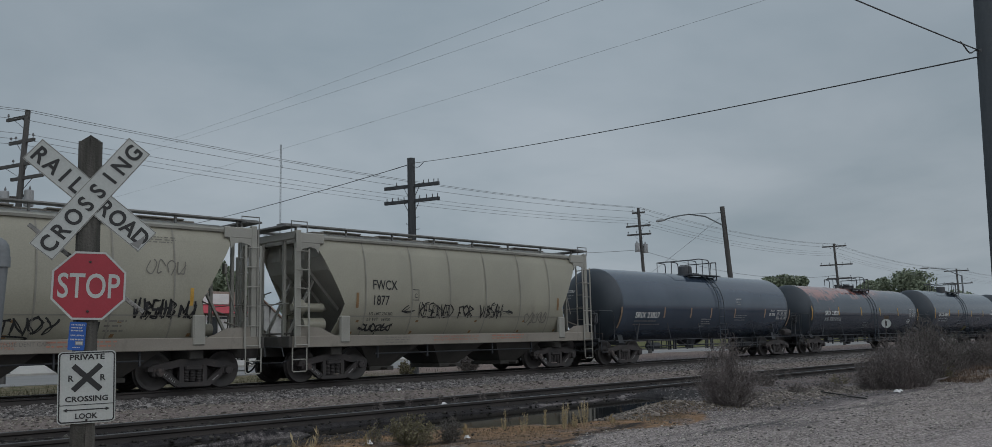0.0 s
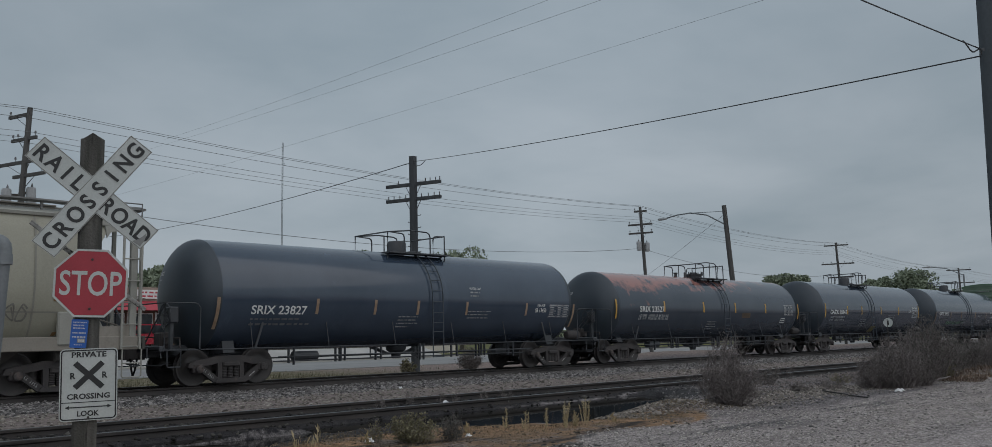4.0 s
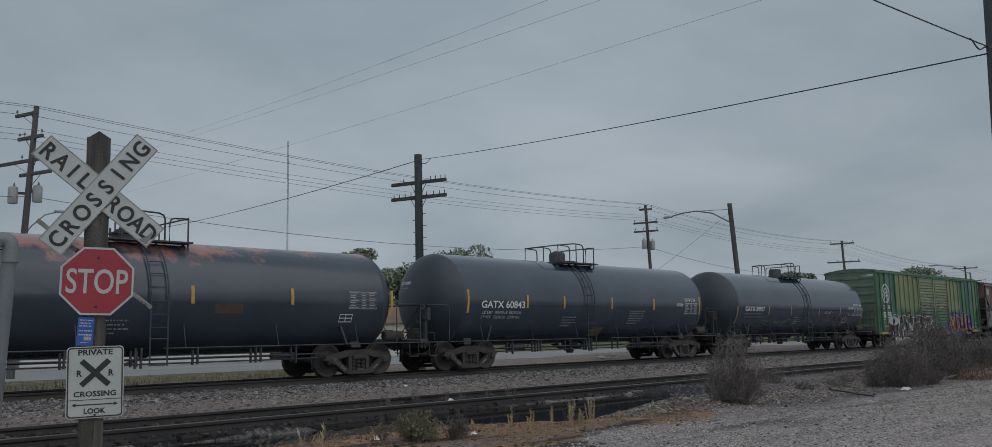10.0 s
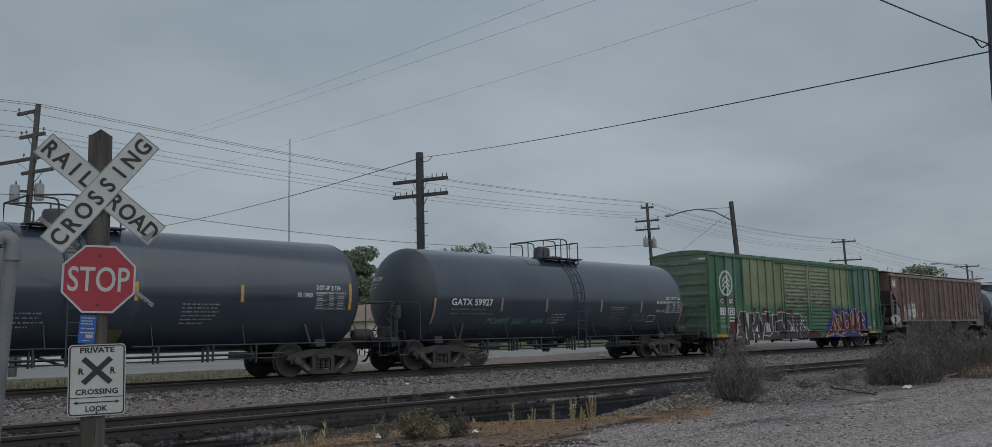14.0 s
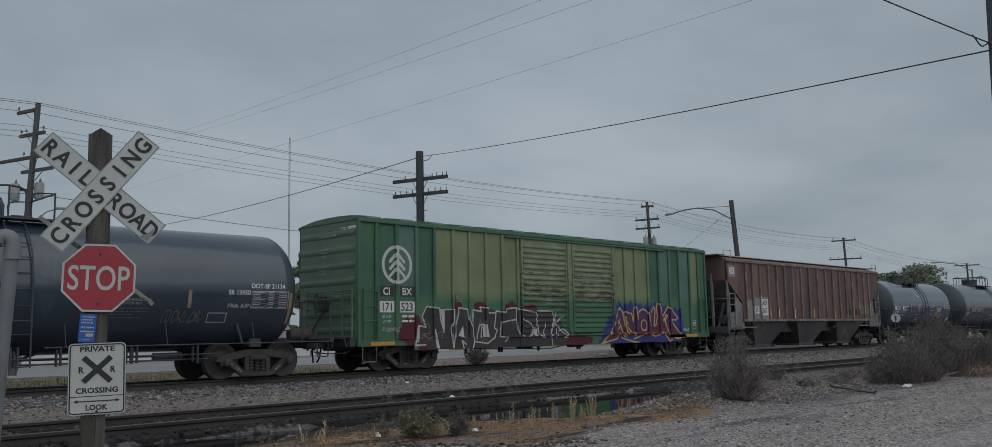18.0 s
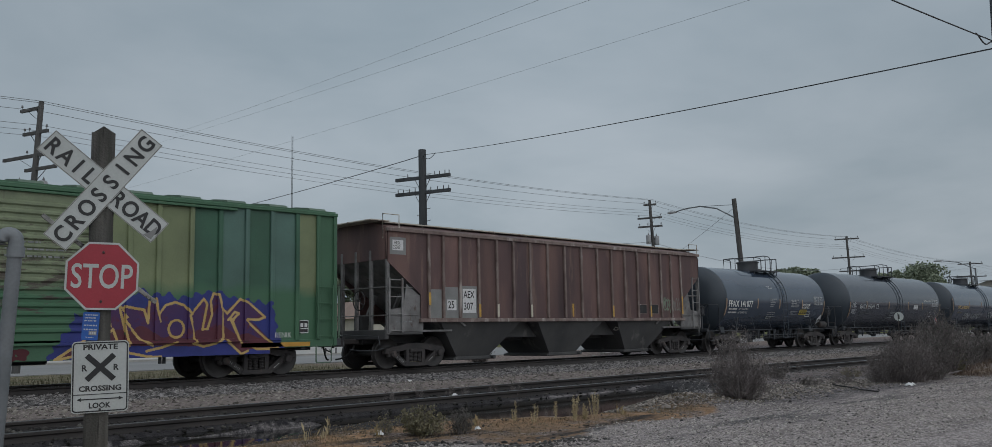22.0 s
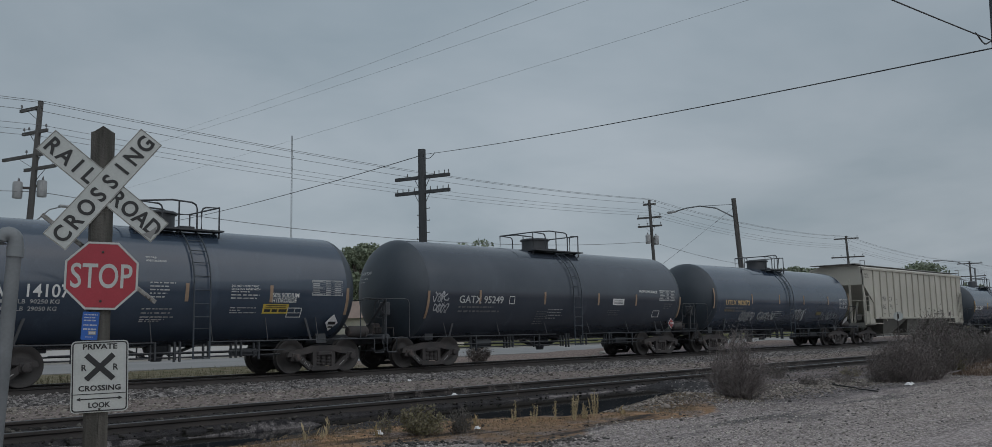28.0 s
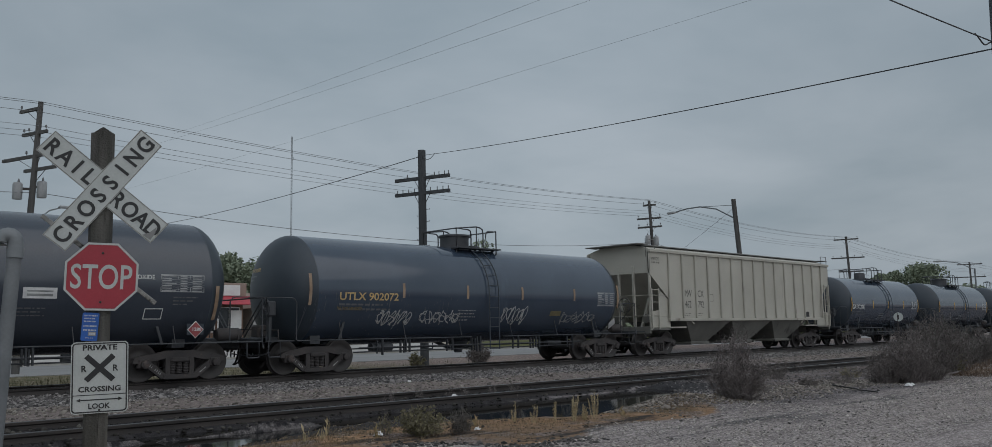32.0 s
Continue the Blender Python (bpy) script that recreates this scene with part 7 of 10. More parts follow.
        s = Shape().box(e + d * 0.1 - 0.1, e + d * 0.1 + 0.1, -1.4, 1.4, 0.72, 0.94, 0.02)
        part("end_sill", s, BLACK, car)
        add_ends(car, e + d * 0.25, -9.45 if d < 0 else 9.75)
    part("brake_wheel", hand_wheel(-H - 0.22, 0.1, 2.0, 0.27), BLACK, car)
    part("brake_gear", Shape().box(-H - 0.18, -H - 0.02, -0.05, 0.25, 1.75, 2.2, 0.03), BLACK, car)
    s = Shape().box(-H, H, -0.25, 0.25, 0.62, 0.95, 0.02)
    for k in range(10):
        u = -H + 1.0 + k * (2 * H - 2) / 9
        s.box(u - 0.05, u + 0.05, -Y + 0.04, Y - 0.04, 0.66, 0.80)
    s.box(-1.4, -0.7, -0.45, -0.2, 0.48, 0.66, 0.05)
    s.cyl((1.2, -0.4, 0.58), (2.0, -0.4, 0.58), 0.10, 12)
    part("underframe", s, BLACK, car)
    s = Shape().tube([(-4.4, -1.1, 0.56), (-0.6, -1.1, 0.47), (0.4, -1.1, 0.62), (5.0, -1.1, 0.64)], 0.018, 6)
    for u in (-4.6, -3.1, -3.0, -1.2, 0.9, 1.0, 2.9, 4.3, 4.4):
        s.box(u - 0.025, u + 0.025, -1.14, -1.06, 0.42, 0.78)
    part("brake_rigging", s, BLACK, car)
    for u in (-6.87, 6.87):
        add_truck(car, u)

    # marks and paintings lie on panels, posts and doors as the metal runs
    def put(u, v, lift=0.0):
        if -2.42 < u < 2.64:
            return (u, -Y - 0.102 - lift, v)
        for q in posts:
            if abs(u - q) < 0.068:
                return (u, -Y - 0.066 - lift, v)
        if v < ZB + 0.19:
            return (u, -Y - 0.037 - lift, v)
        return (u, -Y - 0.005 - lift, v)

    def depth(u, v):
        """How far the metal stands out at (u, v)."""
        if ZB + 0.155 < v < ZB + 0.225 and -3.2 < u < 6.0:
            return 0.124
        for a, b in ((-2.42, 0.06), (0.22, 2.64)):
            if a < u < b:
                if v < ZB + 0.26:
                    return 0.055
                if u < a + 0.1 or u > b - 0.1:
                    return 0.104
                if a + 0.12 < u < b - 0.12:
                    f = (v - ZB - 0.42) % ((ZT - ZB - 0.72) / 16)
                    if v > ZB + 0.42 and f < 0.12:
                        return 0.055 + 0.038 * min(f / 0.035, 1.0, (0.12 - f) / 0.035)
                return 0.055
        if -2.5 < u < 2.7:
            return 0.055 if v < ZB + 0.22 else 0.006
        for q in posts:
            if abs(u - q) < 0.0605 and v > ZB + 0.16:
                return 0.065
        return 0.036 if v < ZB + 0.185 else 0.005

    def near(paths, w):
        segs = [(p, q) for path in paths for p, q in zip(path, path[1:])]

        def test(u, v):
            hit = np.zeros(u.shape, bool)
            for (ax, az), (bx, bz) in segs:
                dx, dz = bx - ax, bz - az
                f = np.clip(((u - ax) * dx + (v - az) * dz) / (dx * dx + dz * dz + 1e-9), 0, 1)
                hit |= (u - ax - f * dx) ** 2 + (v - az - f * dz) ** 2 < w * w
            return hit
        return test

    def inside(polys, wave=0.0):
        def test(u, v):
            hit = np.zeros(u.shape, bool)
            q = u + wave * np.sin(v * 23 + u * 7)
            w = v + wave * np.sin(u * 19 + v * 5)
            for poly in polys:
                odd = np.zeros(u.shape, bool)
                for (ax, az), (bx, bz) in zip(poly, poly[1:] + poly[:1]):
                    if az != bz:
                        odd ^= ((az > w) != (bz > w)) & (q < (bx - ax) * (w - az) / (bz - az) + ax)
                hit |= odd
            return hit
        return test

    def clouds(spots, wave):
        def test(u, v):
            hit = np.zeros(u.shape, bool)
            for a, b, ru, rv in spots:
                hit |= ((u - a) / ru) ** 2 + ((v - b) / rv) ** 2 < 1 + 0.2 * np.sin(u * wave * 5 + v * 3) + 0.15 * np.sin(v * wave * 9 + u * 4)
            return hit
        return test

    def either(f, g):
        return lambda u, v: f(u, v) | g(u, v)

    def paint(a, b, c, d, layers, cell=0.0125):
        """Sprayed paint laid over panels, posts and door ribs; each spot takes the first colour whose shape holds it."""
        marks = [q + e for q in posts for e in (-0.061, 0.061)] + [-2.5, -2.42, -2.3, 0.06, -0.06, 0.22, 0.34, 2.52, 2.64, 2.7]
        marks = sorted(m for m in [a, b] + marks if a <= m <= b)
        us = []
        for m0, m1 in zip(marks, marks[1:]):
            n = max(1, round((m1 - m0) / cell))
            us += [m0 + (m1 - m0) * k / n for k in range(n)]
        us = np.array(us + [b])
        vs = np.linspace(c, d, max(2, round((d - c) / cell)))
        u, v = np.meshgrid((us[1:] + us[:-1]) / 2, (vs[1:] + vs[:-1]) / 2)
        free = ~((v < 0.585) | ((v < ZB - 0.015) & (np.abs(u) > 7.0)))
        for name, material, test, label in layers:
            take = test(u, v) & free
            free &= ~take
            s = Shape()
            for j in range(take.shape[0]):
                i, row = 0, take[j]
                last = None
                while i < len(row):
                    if not row[i]:
                        i += 1
                        continue
                    k, d0, d1 = i, depth(u[j, i], vs[j] + 1e-4), depth(u[j, i], vs[j + 1] - 1e-4)
                    while k + 1 < len(row) and row[k + 1] and depth(u[j, k + 1], vs[j] + 1e-4) == d0:
                        k += 1
                    p, q = us[i], us[k + 1]
                    s.add([(p, -Y - d0, vs[j]), (q, -Y - d0, vs[j]), (q, -Y - d1, vs[j + 1]), (p, -Y - d1, vs[j + 1])], [(0, 1, 2, 3)])
                    if last and last[0] == i:
                        s.add([(p, -Y - last[1], vs[j]), (p, -Y - d0, vs[j]), (p, -Y - d1, vs[j + 1]), (p, -Y - last[2], vs[j + 1])], [(0, 1, 2, 3)])
                    last = (k + 1, d0, d1)
                    i = k + 1
            part(name, s, material, car, label, smooth=0)

    # round tree mark: ring, trunk and three pairs of branches
    u0, v0, r = -7.62, 3.06, 0.515
    tree = [[(u0 + r * math.cos(2 * math.pi * k / 48), v0 + r * math.sin(2 * math.pi * k / 48)) for k in range(49)], [(u0, v0 - 0.50), (u0, v0 + 0.50)]]
    for k in range(3):
        z = v0 + 0.20 - k * 0.21
        for d in (-1, 1):
            tree.append([(u0 + d * 0.05, z + 0.10), (u0 + d * 0.26, z - 0.11)])
    paint(-8.3, -6.9, 2.4, 3.7, [("emblem", LOGO_WHITE, near(tree, 0.047), "round white tree emblem")])

    def plate(a, b, c, d, m, lift=0.003):
        part("number_panel", flat_patch(lambda p, q: put(p, q, lift), a, b, c, d, 0.06, 0.2), m, car, smooth=0)

    def up(p, q):
        return put(p, q, 0.007)
    plate(-8.24, -7.76, 2.14, 2.44, TAG_BLACK)
    plate(-7.52, -6.97, 2.14, 2.44, TAG_BLACK)
    lettering("CI", 0.21, WHITE_INK, car, up, -8.15, 2.185, 0.9, 0.006)
    lettering("BX", 0.21, WHITE_INK, car, up, -7.45, 2.185, 0.95, 0.006)
    plate(-8.27, -7.74, 1.68, 2.00, PLACARD_WHITE)
    plate(-7.53, -6.97, 1.68, 2.00, PLACARD_WHITE)
    lettering("171", 0.23, BLACK_INK, car, up, -8.22, 1.73, 0.9, 0.004)
    lettering("523", 0.23, BLACK_INK, car, up, -7.50, 1.73, 0.95, 0.004)
    lettering("LD LMT", 0.085, WHITE_INK, car, up, -8.20, 1.52, 0.85)
    lettering("LT WT", 0.085, WHITE_INK, car, up, -8.16, 1.38, 0.85)
    bars(print_rows(-7.45, 1.60, [0.5, 0.45], 0.085, 0.055, 0.25, 95), WHITE_INK, car, up)
    bars(frame_rows(-5.38, -5.08, 2.02, 2.28, 0.025) + [(-5.3, -5.16, 2.1, 2.13), (-5.3, -5.16, 2.17, 2.2)], DIM_INK, car, up)
    plate(7.86, 8.16, 1.08, 1.42, TAG_BLACK)
    bars(frame_rows(7.86, 8.16, 1.08, 1.42, 0.02) + [(7.9, 8.0, 1.24, 1.34), (8.04, 8.12, 1.24, 1.34), (7.88, 8.14, 1.19, 1.21)], WHITE_INK, car, up)
    lettering("CIBX", 0.13, WHITE_INK, car, lambda p, q: (-H - 0.006, -p, q), 0.66, 3.99, 0.9)
    part("number_panel", Shape().add([(-H - 0.005, -1.02, 3.97), (-H - 0.005, -1.36, 3.97), (-H - 0.005, -1.36, 4.13), (-H - 0.005, -1.02, 4.13)], [(0, 1, 2, 3)]), PLACARD_WHITE, car, smooth=0)
    bars(print_rows(-0.4, 3.95, [0.9], 0.10, 0.05, 0.1, 96) + print_rows(-0.25, 3.55, [0.3, 0.3, 0.25], 0.05, 0.05, 0.15, 97) + print_rows(-0.35, 3.05, [0.5, 0.5, 0.4], 0.05, 0.05, 0.15, 98), DIM_INK, car, lambda p, q: (-H - 0.042, -p, q))
    # tall black tag with white edges on a maroon ground
    edges = [
        [(-6.97, 0.72), (-6.88, 1.3), (-6.54, 1.25), (-6.68, 1.56), (-6.51, 1.86), (-5.99, 1.81), (-5.95, 1.48), (-5.82, 1.09), (-5.81, 1.78), (-5.43, 1.78), (-5.45, 1.39), (-5.53, 1.22), (-5.46, 0.62)],
        [(-6.22, 1.17), (-6.14, 0.9), (-6.04, 0.62)],
        [(-6.97, 0.72), (-6.58, 0.73)],
        [(-5.44, 0.62), (-5.36, 1.22), (-5.2, 1.66), (-5.2, 1.83), (-4.83, 1.79), (-4.78, 1.47), (-4.68, 1.28), (-4.59, 1.25), (-4.57, 0.78), (-4.63, 0.58)],
        [(-4.93, 0.71), (-5.1, 0.83), (-5.03, 0.61)],
        [(-4.61, 1.28), (-4.59, 1.77), (-4.22, 1.72), (-4.29, 1.86), (-3.92, 1.83), (-3.94, 1.67), (-3.58, 1.69)],
        [(-4.46, 0.87), (-4.31, 1.3), (-4.2, 1.32), (-4.27, 0.9)],
        [(-4.53, 0.78), (-3.99, 0.72), (-3.65, 0.91)],
        [(-3.65, 0.91), (-3.52, 1.12), (-3.65, 1.21), (-3.56, 1.74), (-3.1, 1.69), (-3.05, 1.82), (-2.6, 1.85)],
        [(-3.4, 0.92), (-3.33, 1.38), (-2.61, 1.47)],
        [(-2.6, 1.85), (-2.63, 1.51), (-2.56, 1.05), (-2.37, 0.92)],
        [(-3.38, 0.92), (-3.04, 0.88), (-3.2, 0.75)],
        [(-2.58, 1.82), (-2.36, 1.78), (-1.68, 1.69), (-1.7, 1.34), (-1.56, 0.94), (-1.26, 0.86)],
        [(-2.37, 1.47), (-1.95, 1.32), (-1.91, 1), (-2.13, 0.9)],
        [(-1.91, 1.19), (-1.61, 1.15)],
        [(-1.67, 1.75), (-0.88, 1.74), (-0.83, 1.47), (-0.97, 1.09), (-0.9, 0.61)],
        [(-1.25, 1.33), (-1.41, 0.9)],
        [(-0.7, 1.72), (-0.81, 1.33), (-1, 0.9)],
        [(-0.38, 1.56), (-0.78, 1.33), (-0.15, 0.88)],
        [(-0.68, 1.18), (-0.69, 0.85)],
        [(-0.55, 1.08), (-0.34, 1.14), (-0.07, 0.98), (-0.26, 0.84), (-0.07, 0.84)],
    ]
    gaps = [
        [(-5.97, 1.78), (-5.83, 1.78), (-5.83, 1.16)],
        [(-6.95, 0.79), (-6.87, 1.29), (-6.77, 1.27), (-6.84, 0.82)],
        [(-5.22, 0.98), (-5.03, 1.29), (-4.97, 0.91)],
        [(-4.18, 1.35), (-4.01, 1.31), (-3.94, 0.93), (-4.16, 0.93)],
        [(-6.24, 1.13), (-6.12, 0.98), (-6.02, 0.62), (-6.14, 0.62)],
        [(-1.86, 1.15), (-1.66, 1.13), (-1.71, 0.89), (-1.86, 0.93)],
    ]
    dark = [
        [(-6.97, 0.72), (-6.88, 1.3), (-6.54, 1.25), (-6.68, 1.56), (-6.51, 1.86), (-5.43, 1.78), (-5.47, 1.36), (-5.38, 1.22), (-5.2, 1.83), (-4.83, 1.8), (-4.76, 1.51), (-4.63, 1.32), (-4.59, 1.77), (-3.92, 1.83), (-3.56, 1.74), (-2.6, 1.85), (-1.68, 1.71), (-0.88, 1.74), (-0.67, 1.56), (-0.39, 1.27), (-0.07, 0.84), (-0.21, 0.55), (-5.46, 0.59), (-6.12, 0.61)],
    ]
    sparks = [
        [(-6.55, 1.48), (-6.64, 1.27), (-6.43, 1.36), (-6.35, 1.07), (-6.69, 1.04), (-6.43, 0.91), (-6.2, 0.98)],
        [(-6.73, 0.91), (-6.58, 1.04), (-6.43, 0.86)],
        [(-4.95, 1.63), (-4.85, 1.22), (-4.95, 0.79)],
        [(-4.4, 1.13), (-4.27, 1.47), (-4.18, 1.21), (-4.01, 1.47)],
        [(-6.04, 1.06), (-5.85, 1.15), (-5.92, 0.9)],
        [(-2.91, 1.56), (-2.77, 1.29)],
        [(-1.2, 1.09), (-1.36, 0.9)],
        [(-2.37, 1.29), (-2.15, 1.19)],
        [(-4.31, 0.78), (-4.1, 0.86), (-3.92, 0.72)],
    ]
    paint(-7.8, 1.35, 0.57, 2.15, [
        ("graffiti", TAG_GREY, near(sparks, 0.011), "thin grey stars inside the tag"),
        ("graffiti", TAG_WHITE, either(near(edges, 0.022), inside(gaps)), "white edges of the tall black tag"),
        ("graffiti", TAG_BLACK, inside(dark), "tall black painted tag with white edges"),
        ("graffiti", TAG_MAROON, clouds(((-7.05, 1.1, 0.55, 0.45), (-5.25, 1.85, 0.22, 0.2), (-4.3, 1.86, 0.25, 0.18), (-2.85, 1.85, 0.3, 0.2), (0.05, 0.72, 1.2, 0.2), (-6.2, 0.75, 0.8, 0.2), (-2.0, 1.82, 0.4, 0.12)), 3.0), "maroon sprayed ground"),
    ])
    # second tag: purple letters edged in yellow on blue
    rims = [
        [(1.8, 0.59), (2.39, 0.98), (2.81, 1.7), (2.99, 1.88), (3.17, 1.74), (3.31, 1.21), (3.41, 0.86), (3.2, 0.83), (3.04, 1.23), (2.83, 1.06), (2.78, 0.76), (1.8, 0.59)],
        [(3.01, 0.79), (3.85, 0.6), (4.15, 0.59)],
        [(3.29, 1.74), (3.74, 1.67), (3.84, 1.37), (3.86, 1.87), (4, 1.93), (4.04, 1.67), (4.13, 1.4)],
        [(3.27, 1.45), (3.65, 1), (3.95, 0.85)],
        [(3.81, 0.73), (4.19, 0.81), (4.5, 0.91)],
        [(4.09, 1.57), (4.25, 1.78), (4.48, 1.85), (4.71, 1.78), (4.88, 1.59)],
        [(4.71, 1.23), (4.69, 1.14), (4.64, 1.07), (4.56, 1.03), (4.48, 1.03), (4.4, 1.07), (4.35, 1.14), (4.33, 1.23), (4.35, 1.32), (4.4, 1.39), (4.48, 1.43), (4.56, 1.43), (4.64, 1.39), (4.69, 1.32), (4.71, 1.23)],
        [(4.84, 1.54), (4.94, 1.19), (4.99, 0.91)],
        [(4.88, 1.57), (5.2, 1.94), (5.29, 1.82), (5.18, 1.21), (5.31, 1.22), (5.42, 1.57), (5.38, 1.89), (5.45, 2.07), (5.58, 2.05), (5.69, 1.63), (5.73, 1.01), (5.53, 0.87), (5.2, 0.8), (4.94, 0.88)],
        [(5.69, 1.72), (5.82, 1.59), (6.17, 1.95), (6.45, 1.83), (6.87, 1.5), (6.68, 1.43), (6.35, 1.45)],
        [(5.78, 0.95), (6.21, 0.59), (6.39, 0.67)],
        [(5.85, 1.43), (6.03, 1.63), (6.14, 1.59), (5.96, 1.43), (6.07, 1.18), (6.23, 0.82)],
        [(6.33, 1.43), (6.86, 0.99), (7.25, 0.71), (6.62, 0.7), (6.44, 0.82)],
    ]
    fills = [
        [(2.81, 1.29), (2.96, 1.49), (3.02, 1.27)],
        [(3.13, 1.78), (3.29, 1.72), (3.27, 1.41), (3.37, 1.5)],
        [(5.87, 1.47), (6.05, 1.48), (5.98, 1.32), (6.16, 0.91)],
    ]
    mass = [
        [(1.8, 0.59), (2.39, 0.98), (2.81, 1.7), (2.99, 1.88), (3.29, 1.74), (3.74, 1.67), (3.86, 1.87), (4.02, 1.91), (4.09, 1.57), (4.35, 1.81), (4.71, 1.78), (4.88, 1.59), (5.2, 1.94), (5.4, 1.78), (5.47, 2.07), (5.62, 2), (5.73, 1.63), (6.17, 1.95), (6.45, 1.83), (6.87, 1.5), (6.49, 1.41), (7.25, 0.71), (6.44, 0.71), (6.21, 0.59), (5.71, 0.95), (5.2, 0.8), (3.95, 0.85), (3.25, 0.86), (2.78, 0.77)],
    ]
    haze = [
        [(1.64, 0.57), (1.81, 0.91), (1.95, 1.06), (2.21, 1.54), (2.49, 1.59), (2.71, 1.86), (2.92, 2.16), (3.17, 1.97), (3.54, 2.04), (3.74, 2.16), (3.84, 2.01), (4.35, 2.05), (4.56, 1.95), (5.53, 2.16), (5.87, 1.99), (7.04, 1.85), (7.16, 1.45), (7.27, 0.98), (7.44, 0.65), (7.34, 0.39)],
    ]
    body = inside(mass)
    paint(1.4, 7.6, 0.57, 2.2, [
        ("graffiti", TAG_YELLOW, either(near(rims, 0.030), inside(fills)), "yellow edges of the purple tag"),
        ("graffiti", TAG_RED, lambda u, v: body(u, v) & (v + 0.12 * np.sin(u * 3.1) + 0.06 * np.sin(u * 9.7 + v * 5) < 1.14), "dark red feet of the tag's letters"),
        ("graffiti", TAG_PURPLE, body, "purple painted tag edged in yellow"),
        ("graffiti", TAG_BLUE, inside(haze, 0.05), "blue sprayed ground"),
    ])
    lettering("RENIK", 0.13, WHITE_INK, car, up, 7.15, 0.98, 0.95, 0.0, "graffiti", "small white signature")
    scrawl(car, up, -8.2, -7.6, 1.12, 1.26, DIM_INK, 5, 0.018, 99)


make_boxcar()


# ---- crossing signs beside the lot ----
POST_WOOD = surface("weathered_grey_post", [(0.036, 0.036, 0.032), (0.070, 0.068, 0.061), (0.118, 0.114, 0.103)], 14, 0.9, 0, 0.5, 60, (0.026, 0.026, 0.023), 0.57, 0.92, stretch=(1, 1, 0.06))
SIGN_WHITE = surface("aged_white_sign_sheet", [(0.42, 0.447, 0.432), (0.50, 0.522, 0.508)], 3, 0.5, 0, 0.02, 60, (0.36, 0.36, 0.34), 0.66, 0.6)
SIGN_BLACK = surface("black_sign_print", [(0.015, 0.016, 0.017), (0.025, 0.026, 0.027)], 5, 0.5, 0, 0)
SIGN_RED = surface("red_sign_sheet", [(0.30, 0.021, 0.036), (0.355, 0.031, 0.048)], 3, 0.45, 0, 0.02, 60, (0.30, 0.05, 0.055), 0.66, 0.6)
SIGN_BLUE = surface("blue_sign_sheet", [(0.012, 0.085, 0.36), (0.018, 0.11, 0.42)], 4, 0.45, 0, 0)
SIGN_BACK = surface("bare_sign_metal", [(0.22, 0.22, 0.22), (0.30, 0.30, 0.30)], 4, 0.5, 0.6, 0.05)
PEELING = surface("peeling_white_board", [(0.24, 0.24, 0.23), (0.40, 0.39, 0.37)], 9, 0.85, 0, 0.4, 50, (0.05, 0.045, 0.04), 0.47, 0.2)
GALV = surface("dull_galvanised_steel", [(0.16, 0.175, 0.185), (0.23, 0.245, 0.255)], 3, 0.55, 0.4, 0.05, 50)


def octagon(r):
    return [(r * math.cos(math.pi / 8 + k * math.pi / 4), r * math.sin(math.pi / 8 + k * math.pi / 4)) for k in range(8)]


def rounded(w, h, r, n=5):
    out = []
    for cx, cz, a0 in ((w / 2 - r, h / 2 - r, 0), (-w / 2 + r, h / 2 - r, 90), (-w / 2 + r, -h / 2 + r, 180), (w / 2 - r, -h / 2 + r, 270)):
        out += [(cx + r * math.cos(radians(a0 + 90 * k / n)), cz + r * math.sin(radians(a0 + 90 * k / n))) for k in range(n + 1)]
    return out


def ring_shape(outer, inner, y):
    s = Shape()
    n = len(outer)
    s.add([(a, y, b) for a, b in outer] + [(a, y, b) for a, b in inner], [(k, (k + 1) % n, n + (k + 1) % n, n + k) for k in range(n)])
    return s


